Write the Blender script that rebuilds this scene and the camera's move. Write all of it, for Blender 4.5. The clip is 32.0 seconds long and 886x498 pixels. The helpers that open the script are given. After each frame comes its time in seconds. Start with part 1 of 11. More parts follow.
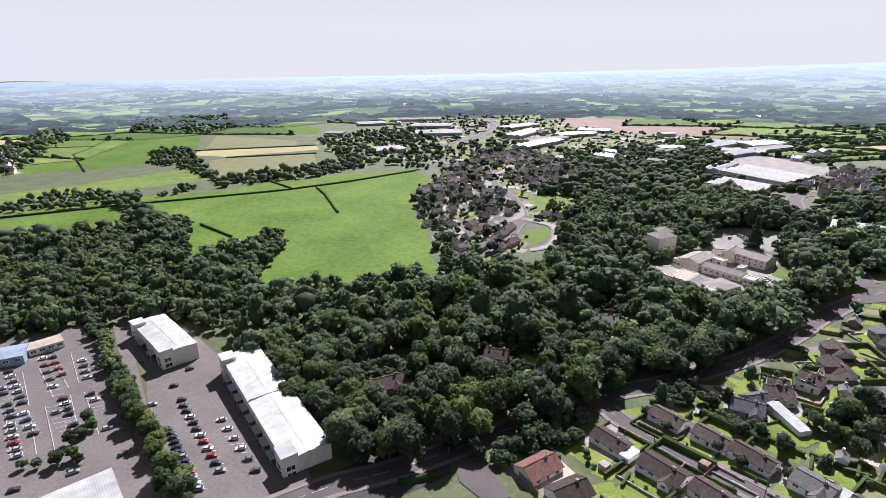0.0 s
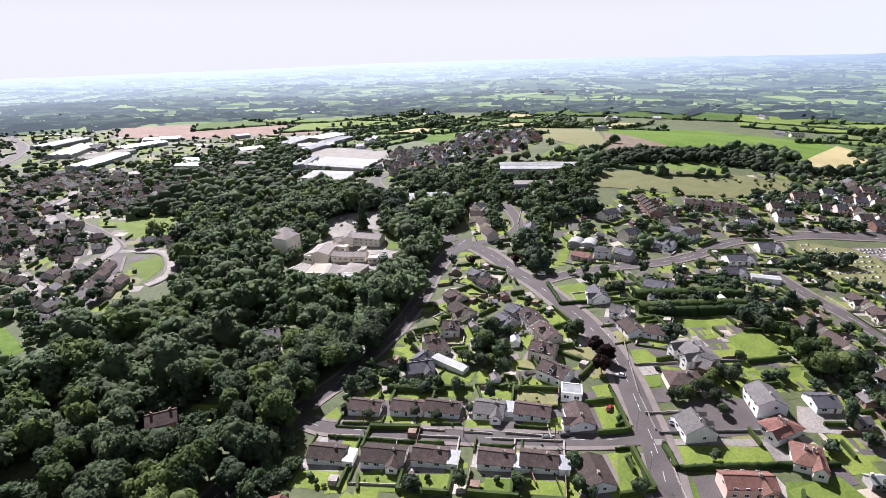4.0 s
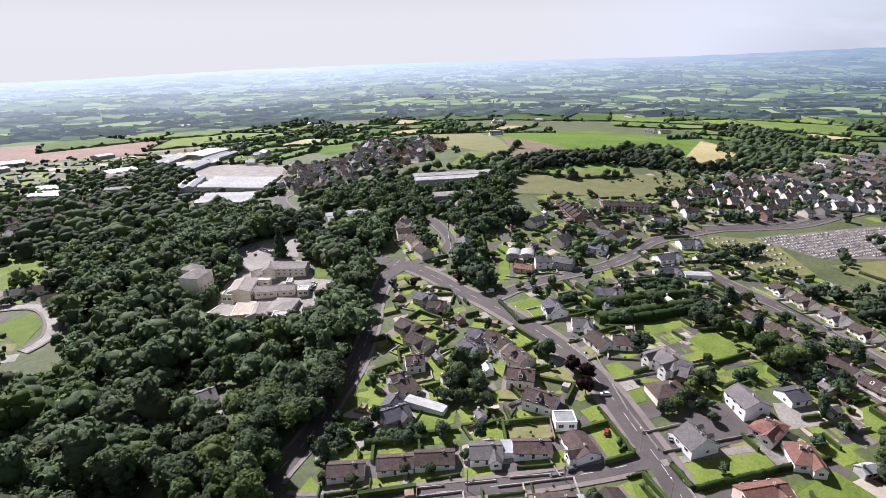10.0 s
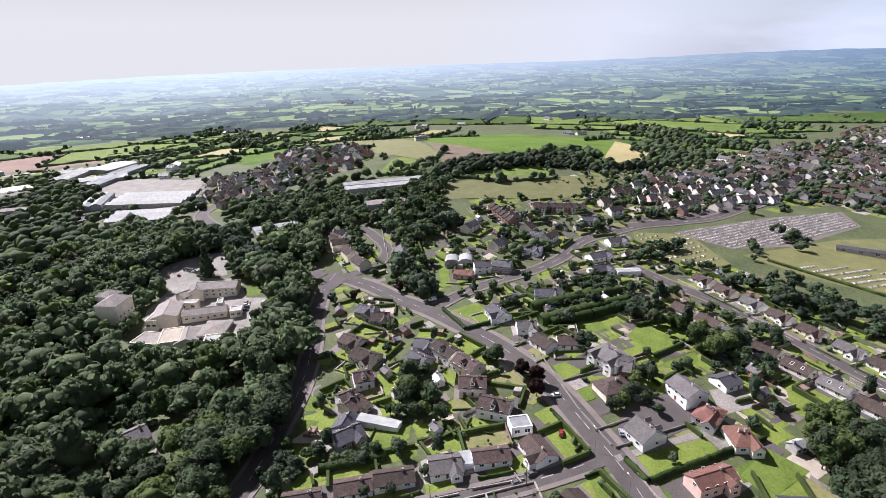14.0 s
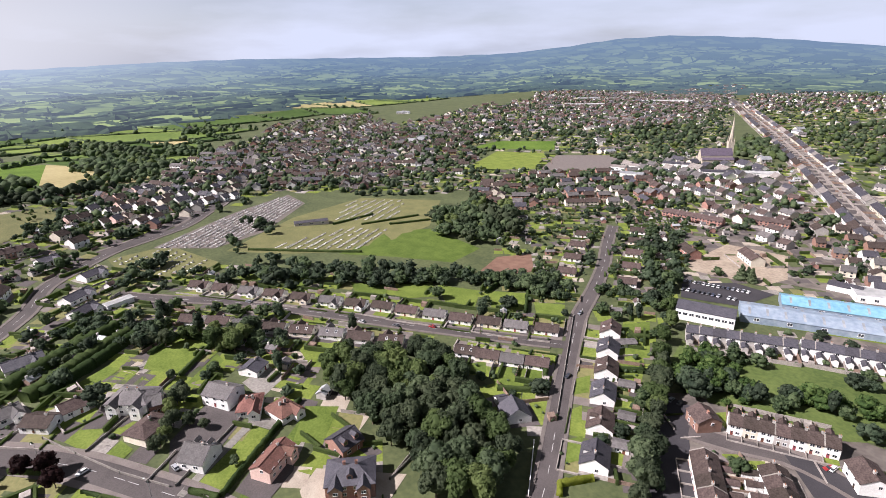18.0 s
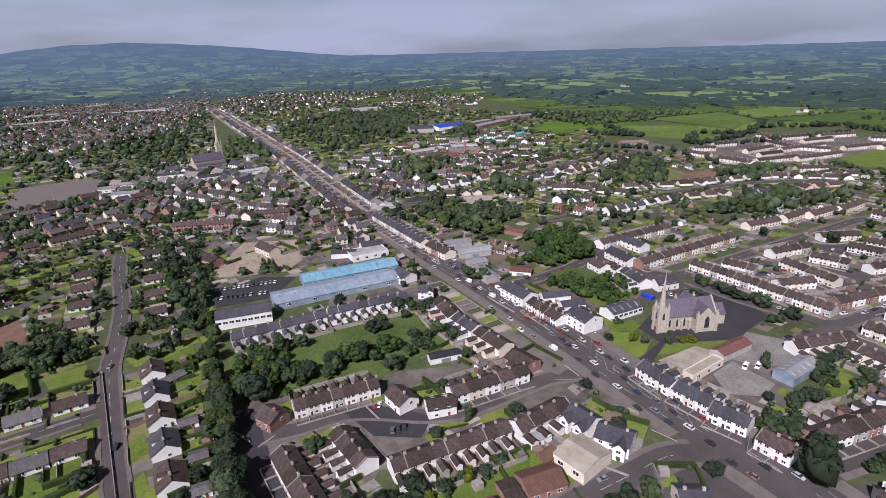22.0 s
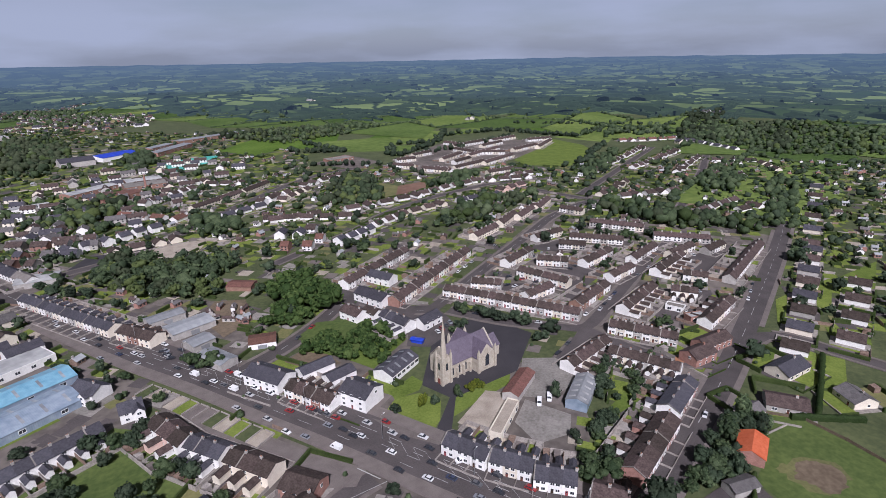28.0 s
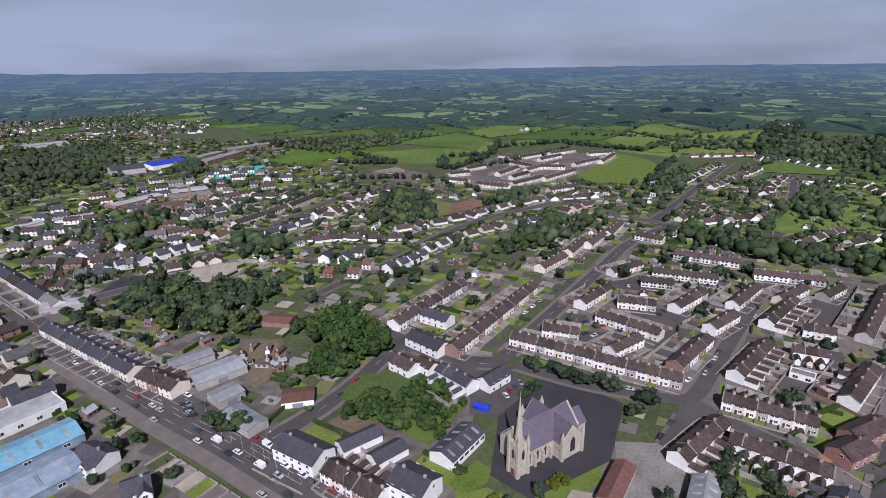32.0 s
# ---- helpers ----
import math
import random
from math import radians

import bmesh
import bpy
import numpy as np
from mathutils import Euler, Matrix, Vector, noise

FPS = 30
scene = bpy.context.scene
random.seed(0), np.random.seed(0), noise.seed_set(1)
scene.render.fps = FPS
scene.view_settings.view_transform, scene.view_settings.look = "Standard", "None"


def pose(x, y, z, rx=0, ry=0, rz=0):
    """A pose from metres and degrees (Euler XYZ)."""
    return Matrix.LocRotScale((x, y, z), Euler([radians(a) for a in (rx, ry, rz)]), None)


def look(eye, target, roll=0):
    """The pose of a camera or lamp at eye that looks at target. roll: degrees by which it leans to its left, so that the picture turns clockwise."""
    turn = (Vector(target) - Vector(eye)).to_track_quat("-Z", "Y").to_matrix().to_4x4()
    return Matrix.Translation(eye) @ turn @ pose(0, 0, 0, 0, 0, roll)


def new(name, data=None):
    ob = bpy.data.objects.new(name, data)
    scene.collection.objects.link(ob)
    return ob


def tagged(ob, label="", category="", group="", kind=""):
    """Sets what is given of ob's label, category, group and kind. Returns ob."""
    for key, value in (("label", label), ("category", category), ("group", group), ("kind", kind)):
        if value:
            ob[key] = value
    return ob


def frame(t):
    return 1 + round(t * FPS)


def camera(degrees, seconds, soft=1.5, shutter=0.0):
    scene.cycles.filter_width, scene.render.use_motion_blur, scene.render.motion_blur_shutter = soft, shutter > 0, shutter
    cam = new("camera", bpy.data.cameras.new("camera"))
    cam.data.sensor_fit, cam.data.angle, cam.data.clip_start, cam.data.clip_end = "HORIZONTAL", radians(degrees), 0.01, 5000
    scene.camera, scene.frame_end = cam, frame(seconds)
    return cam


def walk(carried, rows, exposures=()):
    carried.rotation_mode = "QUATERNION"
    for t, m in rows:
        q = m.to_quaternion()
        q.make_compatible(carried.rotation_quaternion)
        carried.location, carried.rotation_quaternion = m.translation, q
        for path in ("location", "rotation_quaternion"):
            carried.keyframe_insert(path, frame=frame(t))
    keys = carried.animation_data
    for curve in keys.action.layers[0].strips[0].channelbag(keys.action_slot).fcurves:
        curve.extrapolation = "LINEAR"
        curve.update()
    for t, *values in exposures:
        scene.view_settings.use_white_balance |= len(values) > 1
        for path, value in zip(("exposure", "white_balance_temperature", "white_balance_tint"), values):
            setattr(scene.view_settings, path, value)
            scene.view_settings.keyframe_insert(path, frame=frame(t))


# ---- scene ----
import collections

# ---------------- camera ----------------
cam = camera(78.7, 32.0, soft=0.7)
PATH = [
    (0, (0.00, 0.00, 114.99), (-0.00, 94.30, 81.70), -0.80),
    (0.5, (-2.77, 1.98, 114.84), (9.72, 95.39, 81.39), -0.87),
    (1, (-4.92, 3.86, 114.58), (13.85, 96.20, 81.12), -0.88),
    (1.5, (-7.14, 5.84, 114.56), (18.77, 96.42, 81.05), -0.83),
    (2, (-10.23, 8.14, 114.95), (25.93, 95.11, 81.35), -0.65),
    (2.5, (-12.17, 10.41, 115.40), (31.74, 93.71, 81.74), -0.59),
    (3, (-13.96, 12.95, 115.59), (36.56, 92.37, 81.83), -0.60),
    (3.5, (-15.25, 15.46, 115.59), (42.71, 89.58, 81.73), -0.66),
    (4, (-16.65, 18.13, 115.79), (48.70, 85.81, 81.90), -0.61),
    (4.5, (-17.87, 21.30, 115.90), (52.24, 84.03, 81.98), -0.45),
    (6.5, (-18.14, 30.15, 117.73), (58.34, 85.01, 83.95), -1.45),
    (7, (-18.68, 33.31, 117.91), (58.43, 87.31, 84.17), -1.32),
    (7.5, (-19.18, 36.31, 118.30), (58.35, 89.72, 84.61), -1.29),
    (8, (-19.49, 39.52, 118.60), (58.35, 92.52, 84.95), -1.30),
    (8.5, (-19.68, 43.09, 119.03), (58.55, 95.51, 85.35), -1.33),
    (9, (-20.19, 46.60, 119.19), (58.37, 98.55, 85.57), -1.23),
    (9.5, (-20.77, 50.36, 119.35), (58.10, 101.85, 85.77), -1.13),
    (10, (-21.29, 53.83, 119.60), (57.78, 105.06, 86.07), -1.10),
    (10.5, (-21.76, 57.25, 120.06), (57.49, 108.24, 86.61), -1.13),
    (11, (-22.23, 59.58, 120.66), (56.86, 110.88, 87.30), -1.16),
    (11.5, (-22.32, 61.52, 120.83), (56.70, 112.98, 87.56), -1.09),
    (12, (-22.43, 62.51, 121.06), (55.94, 115.03, 87.89), -1.12),
    (12.5, (-22.20, 62.49, 121.24), (56.28, 114.90, 88.17), -1.22),
    (13, (-22.11, 62.20, 121.08), (57.62, 112.70, 88.05), -1.24),
    (13.5, (-21.81, 61.81, 120.89), (60.15, 108.65, 87.90), -1.26),
    (14, (-21.60, 61.59, 121.09), (64.19, 100.92, 88.01), -1.32),
    (14.5, (-21.18, 61.92, 120.94), (69.11, 89.16, 87.67), -1.29),
    (16.5, (-20.14, 63.96, 119.75), (74.20, 62.38, 86.62), -1.27),
    (17, (-20.29, 63.65, 119.77), (73.37, 52.37, 86.60), -1.43),
    (17.5, (-20.22, 64.28, 119.80), (69.04, 33.99, 86.42), -1.29),
    (18, (-20.09, 64.29, 119.83), (61.89, 17.90, 86.26), -1.29),
    (18.5, (-19.79, 64.18, 119.45), (52.68, 4.09, 85.74), -1.43),
    (19, (-20.12, 64.20, 119.27), (39.10, -8.96, 85.49), -1.45),
    (19.5, (-20.06, 63.87, 119.62), (21.71, -20.33, 85.48), -1.53),
    (20, (-19.90, 63.33, 119.52), (6.86, -26.67, 85.10), -1.60),
    (20.5, (-19.35, 62.17, 119.44), (0.73, -29.49, 84.86), -1.62),
    (21, (-19.09, 60.29, 119.21), (-0.08, -31.58, 84.60), -1.73),
    (21.5, (-18.57, 57.66, 119.04), (-0.07, -34.32, 84.43), -1.77),
    (22, (-17.63, 54.83, 118.97), (-0.58, -37.44, 84.39), -1.76),
    (22.5, (-16.78, 51.56, 119.19), (-0.08, -40.76, 84.57), -1.74),
    (23, (-15.88, 47.99, 119.42), (0.73, -44.35, 84.79), -1.68),
    (23.5, (-14.77, 44.08, 119.85), (1.77, -48.25, 85.19), -1.65),
    (24, (-13.52, 39.84, 120.10), (2.89, -52.52, 85.44), -1.55),
    (24.5, (-12.69, 35.62, 120.39), (-5.62, -57.86, 85.60), -1.42),
    (25, (-10.92, 30.88, 120.67), (-23.06, -61.97, 85.60), -1.07),
    (25.5, (-9.35, 25.50, 120.04), (-32.96, -65.16, 85.09), -0.99),
    (26, (-8.36, 20.46, 119.78), (-36.76, -68.91, 85.05), -1.00),
    (26.5, (-7.49, 15.58, 119.68), (-39.42, -72.70, 85.25), -0.96),
    (28.5, (-6.36, -4.39, 119.40), (-41.16, -91.99, 85.99), -1.00),
    (29, (-7.06, -9.69, 119.34), (-41.85, -97.38, 86.17), -0.98),
    (29.5, (-7.74, -15.16, 119.30), (-42.33, -102.99, 86.29), -0.97),
    (30, (-8.72, -20.88, 118.88), (-42.03, -109.29, 86.09), -0.92),
    (30.5, (-9.90, -26.38, 118.83), (-41.63, -115.43, 86.21), -0.95),
    (31, (-10.61, -31.78, 119.03), (-40.92, -121.40, 86.62), -0.97),
    (31.5, (-11.36, -37.26, 119.27), (-40.42, -127.30, 86.90), -0.89),
    (32, (-12.20, -42.71, 119.08), (-39.46, -133.37, 86.88), -0.84),
]
walk(cam, [(t, look(eye, target, roll)) for t, eye, target, roll in PATH],
     exposures=[(0, 1.12, 5900, 21), (1, 1.28, 5950, 21), (3, 1.26, 5950, 21), (4, 1.26, 5950, 21), (8, 1.14, 5970, 21), (14, 1.1, 5970, 21), (18.5, 0.95, 6230, 22), (20, 0.62, 6080, 23), (20.7, 0.34, 5980, 24), (26, 0.13, 5760, 23), (32, 0.09, 5600, 22)])

# ---------------- sky and sun ----------------
SUN_TO = Vector((0.2, 0.7, 0.67)).normalized()
SUN_ELEV = math.asin(SUN_TO.z)
sun = new("sun", bpy.data.lights.new("sun", "SUN"))
sun.data.energy, sun.data.angle, sun.data.color = 5.0, radians(0.6), (1.0, 0.96, 0.9)
sun.matrix_world = look((0, 0, 400), tuple(Vector((0, 0, 400)) - SUN_TO * 100))

world = bpy.data.worlds.new("sky")
scene.world = world
world.use_nodes = True
wn, wl = world.node_tree.nodes, world.node_tree.links
wn.clear()
w_out, w_bg = wn.new("ShaderNodeOutputWorld"), wn.new("ShaderNodeBackground")
w_sky = wn.new("ShaderNodeTexSky")
w_sky.sky_type, w_sky.sun_disc = "NISHITA", False
w_sky.sun_elevation, w_sky.sun_rotation = SUN_ELEV, math.atan2(SUN_TO.x, SUN_TO.y)
w_sky.air_density, w_sky.dust_density = 1.0, 2.0
w_co, w_noise, w_ramp = wn.new("ShaderNodeTexCoord"), wn.new("ShaderNodeTexNoise"), wn.new("ShaderNodeValToRGB")
w_map = wn.new("ShaderNodeMapping")
w_map.inputs["Scale"].default_value = (1.2, 1.2, 6.0)
w_noise.inputs["Scale"].default_value, w_noise.inputs["Detail"].default_value = 2.2, 6
w_ramp.color_ramp.elements[0].position, w_ramp.color_ramp.elements[0].color = 0.4, (0.55, 0.55, 0.55, 1)
w_ramp.color_ramp.elements[1].position, w_ramp.color_ramp.elements[1].color = 0.62, (0.98, 0.98, 0.98, 1)
# thin cloud, brightest on the side of the sun
w_dot = wn.new("ShaderNodeVectorMath")
w_dot.operation = "DOT_PRODUCT"
w_dot.inputs[1].default_value = Vector((SUN_TO.x, SUN_TO.y, 0.25)).normalized()
w_side = wn.new("ShaderNodeValToRGB")
e = w_side.color_ramp.elements
e[0].position, e[0].color = 0.0, (6.1, 6.8, 7.9, 1)
e[1].position, e[1].color = 0.62, (6.3, 6.4, 6.1, 1)
w_mix = wn.new("ShaderNodeMixRGB")
wl.new(w_co.outputs["Generated"], w_map.inputs["Vector"])
wl.new(w_map.outputs["Vector"], w_noise.inputs["Vector"])
wl.new(w_noise.outputs["Fac"], w_ramp.inputs["Fac"])
wl.new(w_co.outputs["Generated"], w_dot.inputs[0])
wl.new(w_dot.outputs["Value"], w_side.inputs["Fac"])
# an even veil of cloud round the sun, broken further off
w_veil, w_most = wn.new("ShaderNodeMapRange"), wn.new("ShaderNodeMath")
w_veil.inputs["From Min"].default_value, w_veil.inputs["From Max"].default_value = -0.15, 0.4
w_veil.inputs["To Max"].default_value = 0.99
w_most.operation = "MAXIMUM"
wl.new(w_dot.outputs["Value"], w_veil.inputs["Value"])
wl.new(w_veil.outputs["Result"], w_most.inputs[0])
wl.new(w_ramp.outputs["Color"], w_most.inputs[1])
wl.new(w_most.outputs["Value"], w_mix.inputs["Fac"])
wl.new(w_sky.outputs["Color"], w_mix.inputs["Color1"])
wl.new(w_side.outputs["Color"], w_mix.inputs["Color2"])
# brighter towards the horizon
w_sep, w_rise, w_mul = wn.new("ShaderNodeSeparateXYZ"), wn.new("ShaderNodeMapRange"), wn.new("ShaderNodeVectorMath")
wl.new(w_co.outputs["Generated"], w_sep.inputs[0])
wl.new(w_sep.outputs["Z"], w_rise.inputs["Value"])
w_rise.inputs["From Min"].default_value, w_rise.inputs["From Max"].default_value = 0.06, 0.5
w_rise.inputs["To Min"].default_value, w_rise.inputs["To Max"].default_value = 1.0, 0.26
w_mul.operation = "SCALE"
wl.new(w_mix.outputs["Color"], w_mul.inputs[0])
wl.new(w_rise.outputs["Result"], w_mul.inputs["Scale"])
wl.new(w_mul.outputs["Vector"], w_bg.inputs["Color"])
w_bg.inputs["Strength"].default_value = 0.059
wl.new(w_bg.outputs["Background"], w_out.inputs["Surface"])

# ---------------- materials ----------------
def surface(name, dark, light, scale=0.5, rough=0.85, bump=0.3, fine=4.0, spread=0.0, metal=0.0, islands=False, ribs=0.0, gloss=0.32, seam=0.0):
    """A procedural surface: two colours mixed by noise at two scales, a fine bump, and a spread of tone from thing to thing."""
    m = bpy.data.materials.new(name)
    m.use_nodes = True
    n, l = m.node_tree.nodes, m.node_tree.links
    b = n["Principled BSDF"]
    co = n.new("ShaderNodeTexCoord")
    big, small, mix = n.new("ShaderNodeTexNoise"), n.new("ShaderNodeTexNoise"), n.new("ShaderNodeMixRGB")
    big.inputs["Scale"].default_value, big.inputs["Detail"].default_value = scale, 6
    small.inputs["Scale"].default_value, small.inputs["Detail"].default_value = scale * fine, 4
    for x in (big, small):
        l.new(co.outputs["Object"], x.inputs["Vector"])
    add = n.new("ShaderNodeMath")
    add.operation = "ADD"
    l.new(big.outputs["Fac"], add.inputs[0])
    l.new(small.outputs["Fac"], add.inputs[1])
    ramp = n.new("ShaderNodeMapRange")
    ramp.inputs["From Min"].default_value, ramp.inputs["From Max"].default_value = 0.7, 1.3
    l.new(add.outputs[0], ramp.inputs["Value"])
    l.new(ramp.outputs["Result"], mix.inputs["Fac"])
    mix.inputs["Color1"].default_value, mix.inputs["Color2"].default_value = (*dark, 1), (*light, 1)
    colour = mix.outputs["Color"]
    if spread:
        hsv, rnd, rng = n.new("ShaderNodeHueSaturation"), n.new("ShaderNodeNewGeometry" if islands else "ShaderNodeObjectInfo"), n.new("ShaderNodeMapRange")
        l.new(rnd.outputs["Random Per Island" if islands else "Random"], rng.inputs["Value"])
        rng.inputs["To Min"].default_value, rng.inputs["To Max"].default_value = 1 - spread, 1 + spread
        l.new(rng.outputs["Result"], hsv.inputs["Value"])
        hue = n.new("ShaderNodeMapRange")
        l.new(rnd.outputs["Random Per Island" if islands else "Random"], hue.inputs["Value"])
        hue.inputs["From Max"].default_value = 1.0
        hue.inputs["To Min"].default_value, hue.inputs["To Max"].default_value = 0.5 + spread * 0.05, 0.5 - spread * 0.05
        l.new(hue.outputs["Result"], hsv.inputs["Hue"])
        l.new(colour, hsv.inputs["Color"])
        colour = hsv.outputs["Color"]
    l.new(colour, b.inputs["Base Color"])
    b.inputs["Roughness"].default_value, b.inputs["Metallic"].default_value = rough, metal
    b.inputs["Specular IOR Level"].default_value = gloss
    height = small.outputs["Fac"]
    if ribs:
        wave = n.new("ShaderNodeTexWave")
        wave.inputs["Scale"].default_value, wave.inputs["Distortion"].default_value = ribs, seam
        l.new(co.outputs["Object"], wave.inputs["Vector"])
        height = wave.outputs["Fac"]
    if bump:
        bm_ = n.new("ShaderNodeBump")
        bm_.inputs["Strength"].default_value, bm_.inputs["Distance"].default_value = bump, 0.1
        l.new(height, bm_.inputs["Height"])
        l.new(bm_.outputs["Normal"], b.inputs["Normal"])
    return m


M = {}
M["ground"] = surface("rough_grass", (0.042, 0.0554, 0.021), (0.0924, 0.108, 0.0437), 0.06, fine=9, bump=0.4)
M["lawn"] = surface("mown_grass", (0.074, 0.11, 0.02), (0.142, 0.185, 0.04), 0.12, fine=10, spread=0.22, gloss=0.1)
M["dry_lawn"] = surface("dry_grass", (0.1, 0.105, 0.038), (0.165, 0.158, 0.062), 0.1, fine=10, spread=0.15)
M["meadow"] = surface("meadow_grass", (0.05, 0.096, 0.013), (0.108, 0.17, 0.031), 0.02, fine=14, spread=0.1, gloss=0.08)
M["asphalt"] = surface("asphalt", (0.055, 0.047, 0.046), (0.094, 0.081, 0.078), 0.12, fine=20, bump=0.15, spread=0.08)
M["dark_asphalt"] = surface("new_asphalt", (0.0301, 0.0284, 0.0318), (0.0473, 0.043, 0.0473), 0.15, fine=20, bump=0.15)
M["paving"] = surface("pavement_concrete", (0.11, 0.092, 0.083), (0.165, 0.143, 0.13), 0.3, fine=12, bump=0.2, spread=0.1)
M["concrete"] = surface("yard_concrete", (0.14, 0.127, 0.112), (0.27, 0.25, 0.225), 0.12, fine=9, bump=0.2, spread=0.15)
M["gravel"] = surface("gravel", (0.24, 0.2, 0.16), (0.42, 0.37, 0.3), 0.2, fine=20, bump=0.4)
M["sand"] = surface("bare_earth", (0.21, 0.165, 0.122), (0.36, 0.3, 0.23), 0.08, fine=8, bump=0.5)
M["red_earth"] = surface("red_earth", (0.12, 0.066, 0.045), (0.2, 0.118, 0.083), 0.03, fine=8, bump=0.5)
M["paint"] = surface("road_paint", (0.28, 0.28, 0.27), (0.5, 0.5, 0.48), 1.0, bump=0)
M["white_wall"] = surface("white_render", (0.63, 0.616, 0.593), (0.82, 0.805, 0.775), 0.5, fine=6, bump=0.15, spread=0.08)
M["cream_wall"] = surface("cream_render", (0.56, 0.5, 0.41), (0.72, 0.66, 0.55), 0.5, fine=6, bump=0.15, spread=0.12)
M["grey_wall"] = surface("grey_pebbledash", (0.28, 0.26, 0.24), (0.43, 0.41, 0.38), 0.6, fine=10, bump=0.3, spread=0.15)
M["brick_wall"] = surface("red_brick", (0.21, 0.112, 0.086), (0.335, 0.195, 0.153), 0.8, fine=8, bump=0.3, spread=0.15)
M["pink_wall"] = surface("pink_render", (0.55, 0.38, 0.32), (0.7, 0.52, 0.45), 0.5, fine=6, bump=0.15)
M["stone"] = surface("pale_stone", (0.3, 0.26, 0.205), (0.5, 0.45, 0.37), 0.7, fine=5, bump=0.5)
M["garden_wall"] = surface("painted_block", (0.15, 0.135, 0.12), (0.3, 0.275, 0.245), 0.5, fine=6, bump=0.2, spread=0.25)
M["brown_roof"] = surface("brown_tile", (0.041, 0.03, 0.0265), (0.092, 0.069, 0.062), 0.5, rough=0.82, ribs=1.6, bump=0.22, spread=0.32, gloss=0.12)
M["slate_roof"] = surface("blue_grey_slate", (0.04, 0.0384, 0.048), (0.076, 0.072, 0.084), 0.5, rough=0.6, ribs=2.0, bump=0.4, spread=0.2, gloss=0.28)
M["grey_roof"] = surface("grey_tile", (0.08, 0.0736, 0.072), (0.136, 0.126, 0.124), 0.5, rough=0.75, ribs=1.6, bump=0.4, spread=0.25, gloss=0.22)
M["red_roof"] = surface("red_clay_tile", (0.105, 0.05, 0.038), (0.185, 0.09, 0.069), 0.5, rough=0.8, ribs=1.6, bump=0.5, spread=0.15)
M["purple_roof"] = surface("purple_slate", (0.078, 0.062, 0.085), (0.13, 0.105, 0.14), 0.6, rough=0.5, ribs=2.0, bump=0.4)
M["white_metal"] = surface("white_sheet", (0.25, 0.253, 0.25), (0.41, 0.41, 0.4), 0.06, rough=0.78, ribs=0.45, bump=0.3, spread=0.16, gloss=0.15)
M["shop_roof"] = surface("weathered_white_sheet", (0.3, 0.3, 0.29), (0.45, 0.45, 0.435), 0.09, rough=0.8, ribs=0.5, bump=0.35, spread=0.1, gloss=0.15)
M["car_park"] = surface("worn_car_park_tarmac", (0.085, 0.074, 0.07), (0.14, 0.123, 0.117), 0.07, fine=14, bump=0.15, spread=0.05)
M["grey_metal"] = surface("grey_sheet", (0.187, 0.195, 0.203), (0.296, 0.304, 0.312), 0.1, rough=0.45, ribs=0.6, bump=0.3, spread=0.25)
M["blue_metal"] = surface("pale_blue_sheet", (0.11, 0.26, 0.36), (0.2, 0.38, 0.48), 0.12, rough=0.5, ribs=0.5, bump=0.3)
M["blue_grey_metal"] = surface("weathered_blue_sheet", (0.16, 0.21, 0.27), (0.28, 0.33, 0.39), 0.12, rough=0.5, ribs=0.5, bump=0.3)
M["royal_metal"] = surface("royal_blue_sheet", (0.015, 0.04, 0.35), (0.03, 0.07, 0.5), 0.1, rough=0.5, ribs=0.5)
M["green_metal"] = surface("sea_green_court", (0.06, 0.33, 0.27), (0.1, 0.42, 0.35), 0.05, rough=0.8)
M["rust_metal"] = surface("orange_rusted_sheet", (0.42, 0.085, 0.03), (0.55, 0.14, 0.06), 0.2, rough=0.75, ribs=1.0, bump=0.4)
M["black_metal"] = surface("black_sheet", (0.02, 0.02, 0.025), (0.04, 0.04, 0.05), 0.3, rough=0.5, ribs=1.0)
M["glass"] = surface("window_glass", (0.02, 0.023, 0.028), (0.05, 0.055, 0.065), 2, rough=0.08, bump=0, gloss=0.8)
M["frame"] = surface("white_window_frame", (0.68, 0.68, 0.67), (0.8, 0.8, 0.79), 3, rough=0.5, bump=0)
M["door"] = surface("painted_door", (0.1, 0.03, 0.02), (0.2, 0.08, 0.05), 2, rough=0.5, spread=0.8)
M["bark"] = surface("bark", (0.06, 0.045, 0.03), (0.13, 0.1, 0.07), 1.0, bump=0.5)
M["steel"] = surface("galvanised_steel", (0.3, 0.31, 0.32), (0.42, 0.43, 0.44), 2, rough=0.4, metal=0.6, bump=0)
M["timber"] = surface("stained_timber", (0.11, 0.078, 0.055), (0.2, 0.15, 0.11), 0.6, ribs=3.0, spread=0.3)
M["tyre"] = surface("tyre_rubber", (0.015, 0.015, 0.015), (0.03, 0.03, 0.03), 4)
M["terracotta"] = surface("clay_pot", (0.25, 0.11, 0.06), (0.36, 0.18, 0.1), 3)
M["pale_roof"] = surface("pale_felt_roof", (0.16, 0.14, 0.126), (0.265, 0.238, 0.22), 0.4, rough=0.85, ribs=1.2, bump=0.3, spread=0.2)
M["rough_field"] = surface("rough_field_grass", (0.045, 0.072, 0.0155), (0.1, 0.132, 0.034), 0.05, fine=12, spread=0.1)
M["yard_mix"] = surface("worn_yard", (0.065, 0.055, 0.049), (0.175, 0.15, 0.13), 0.035, fine=7, bump=0.3)
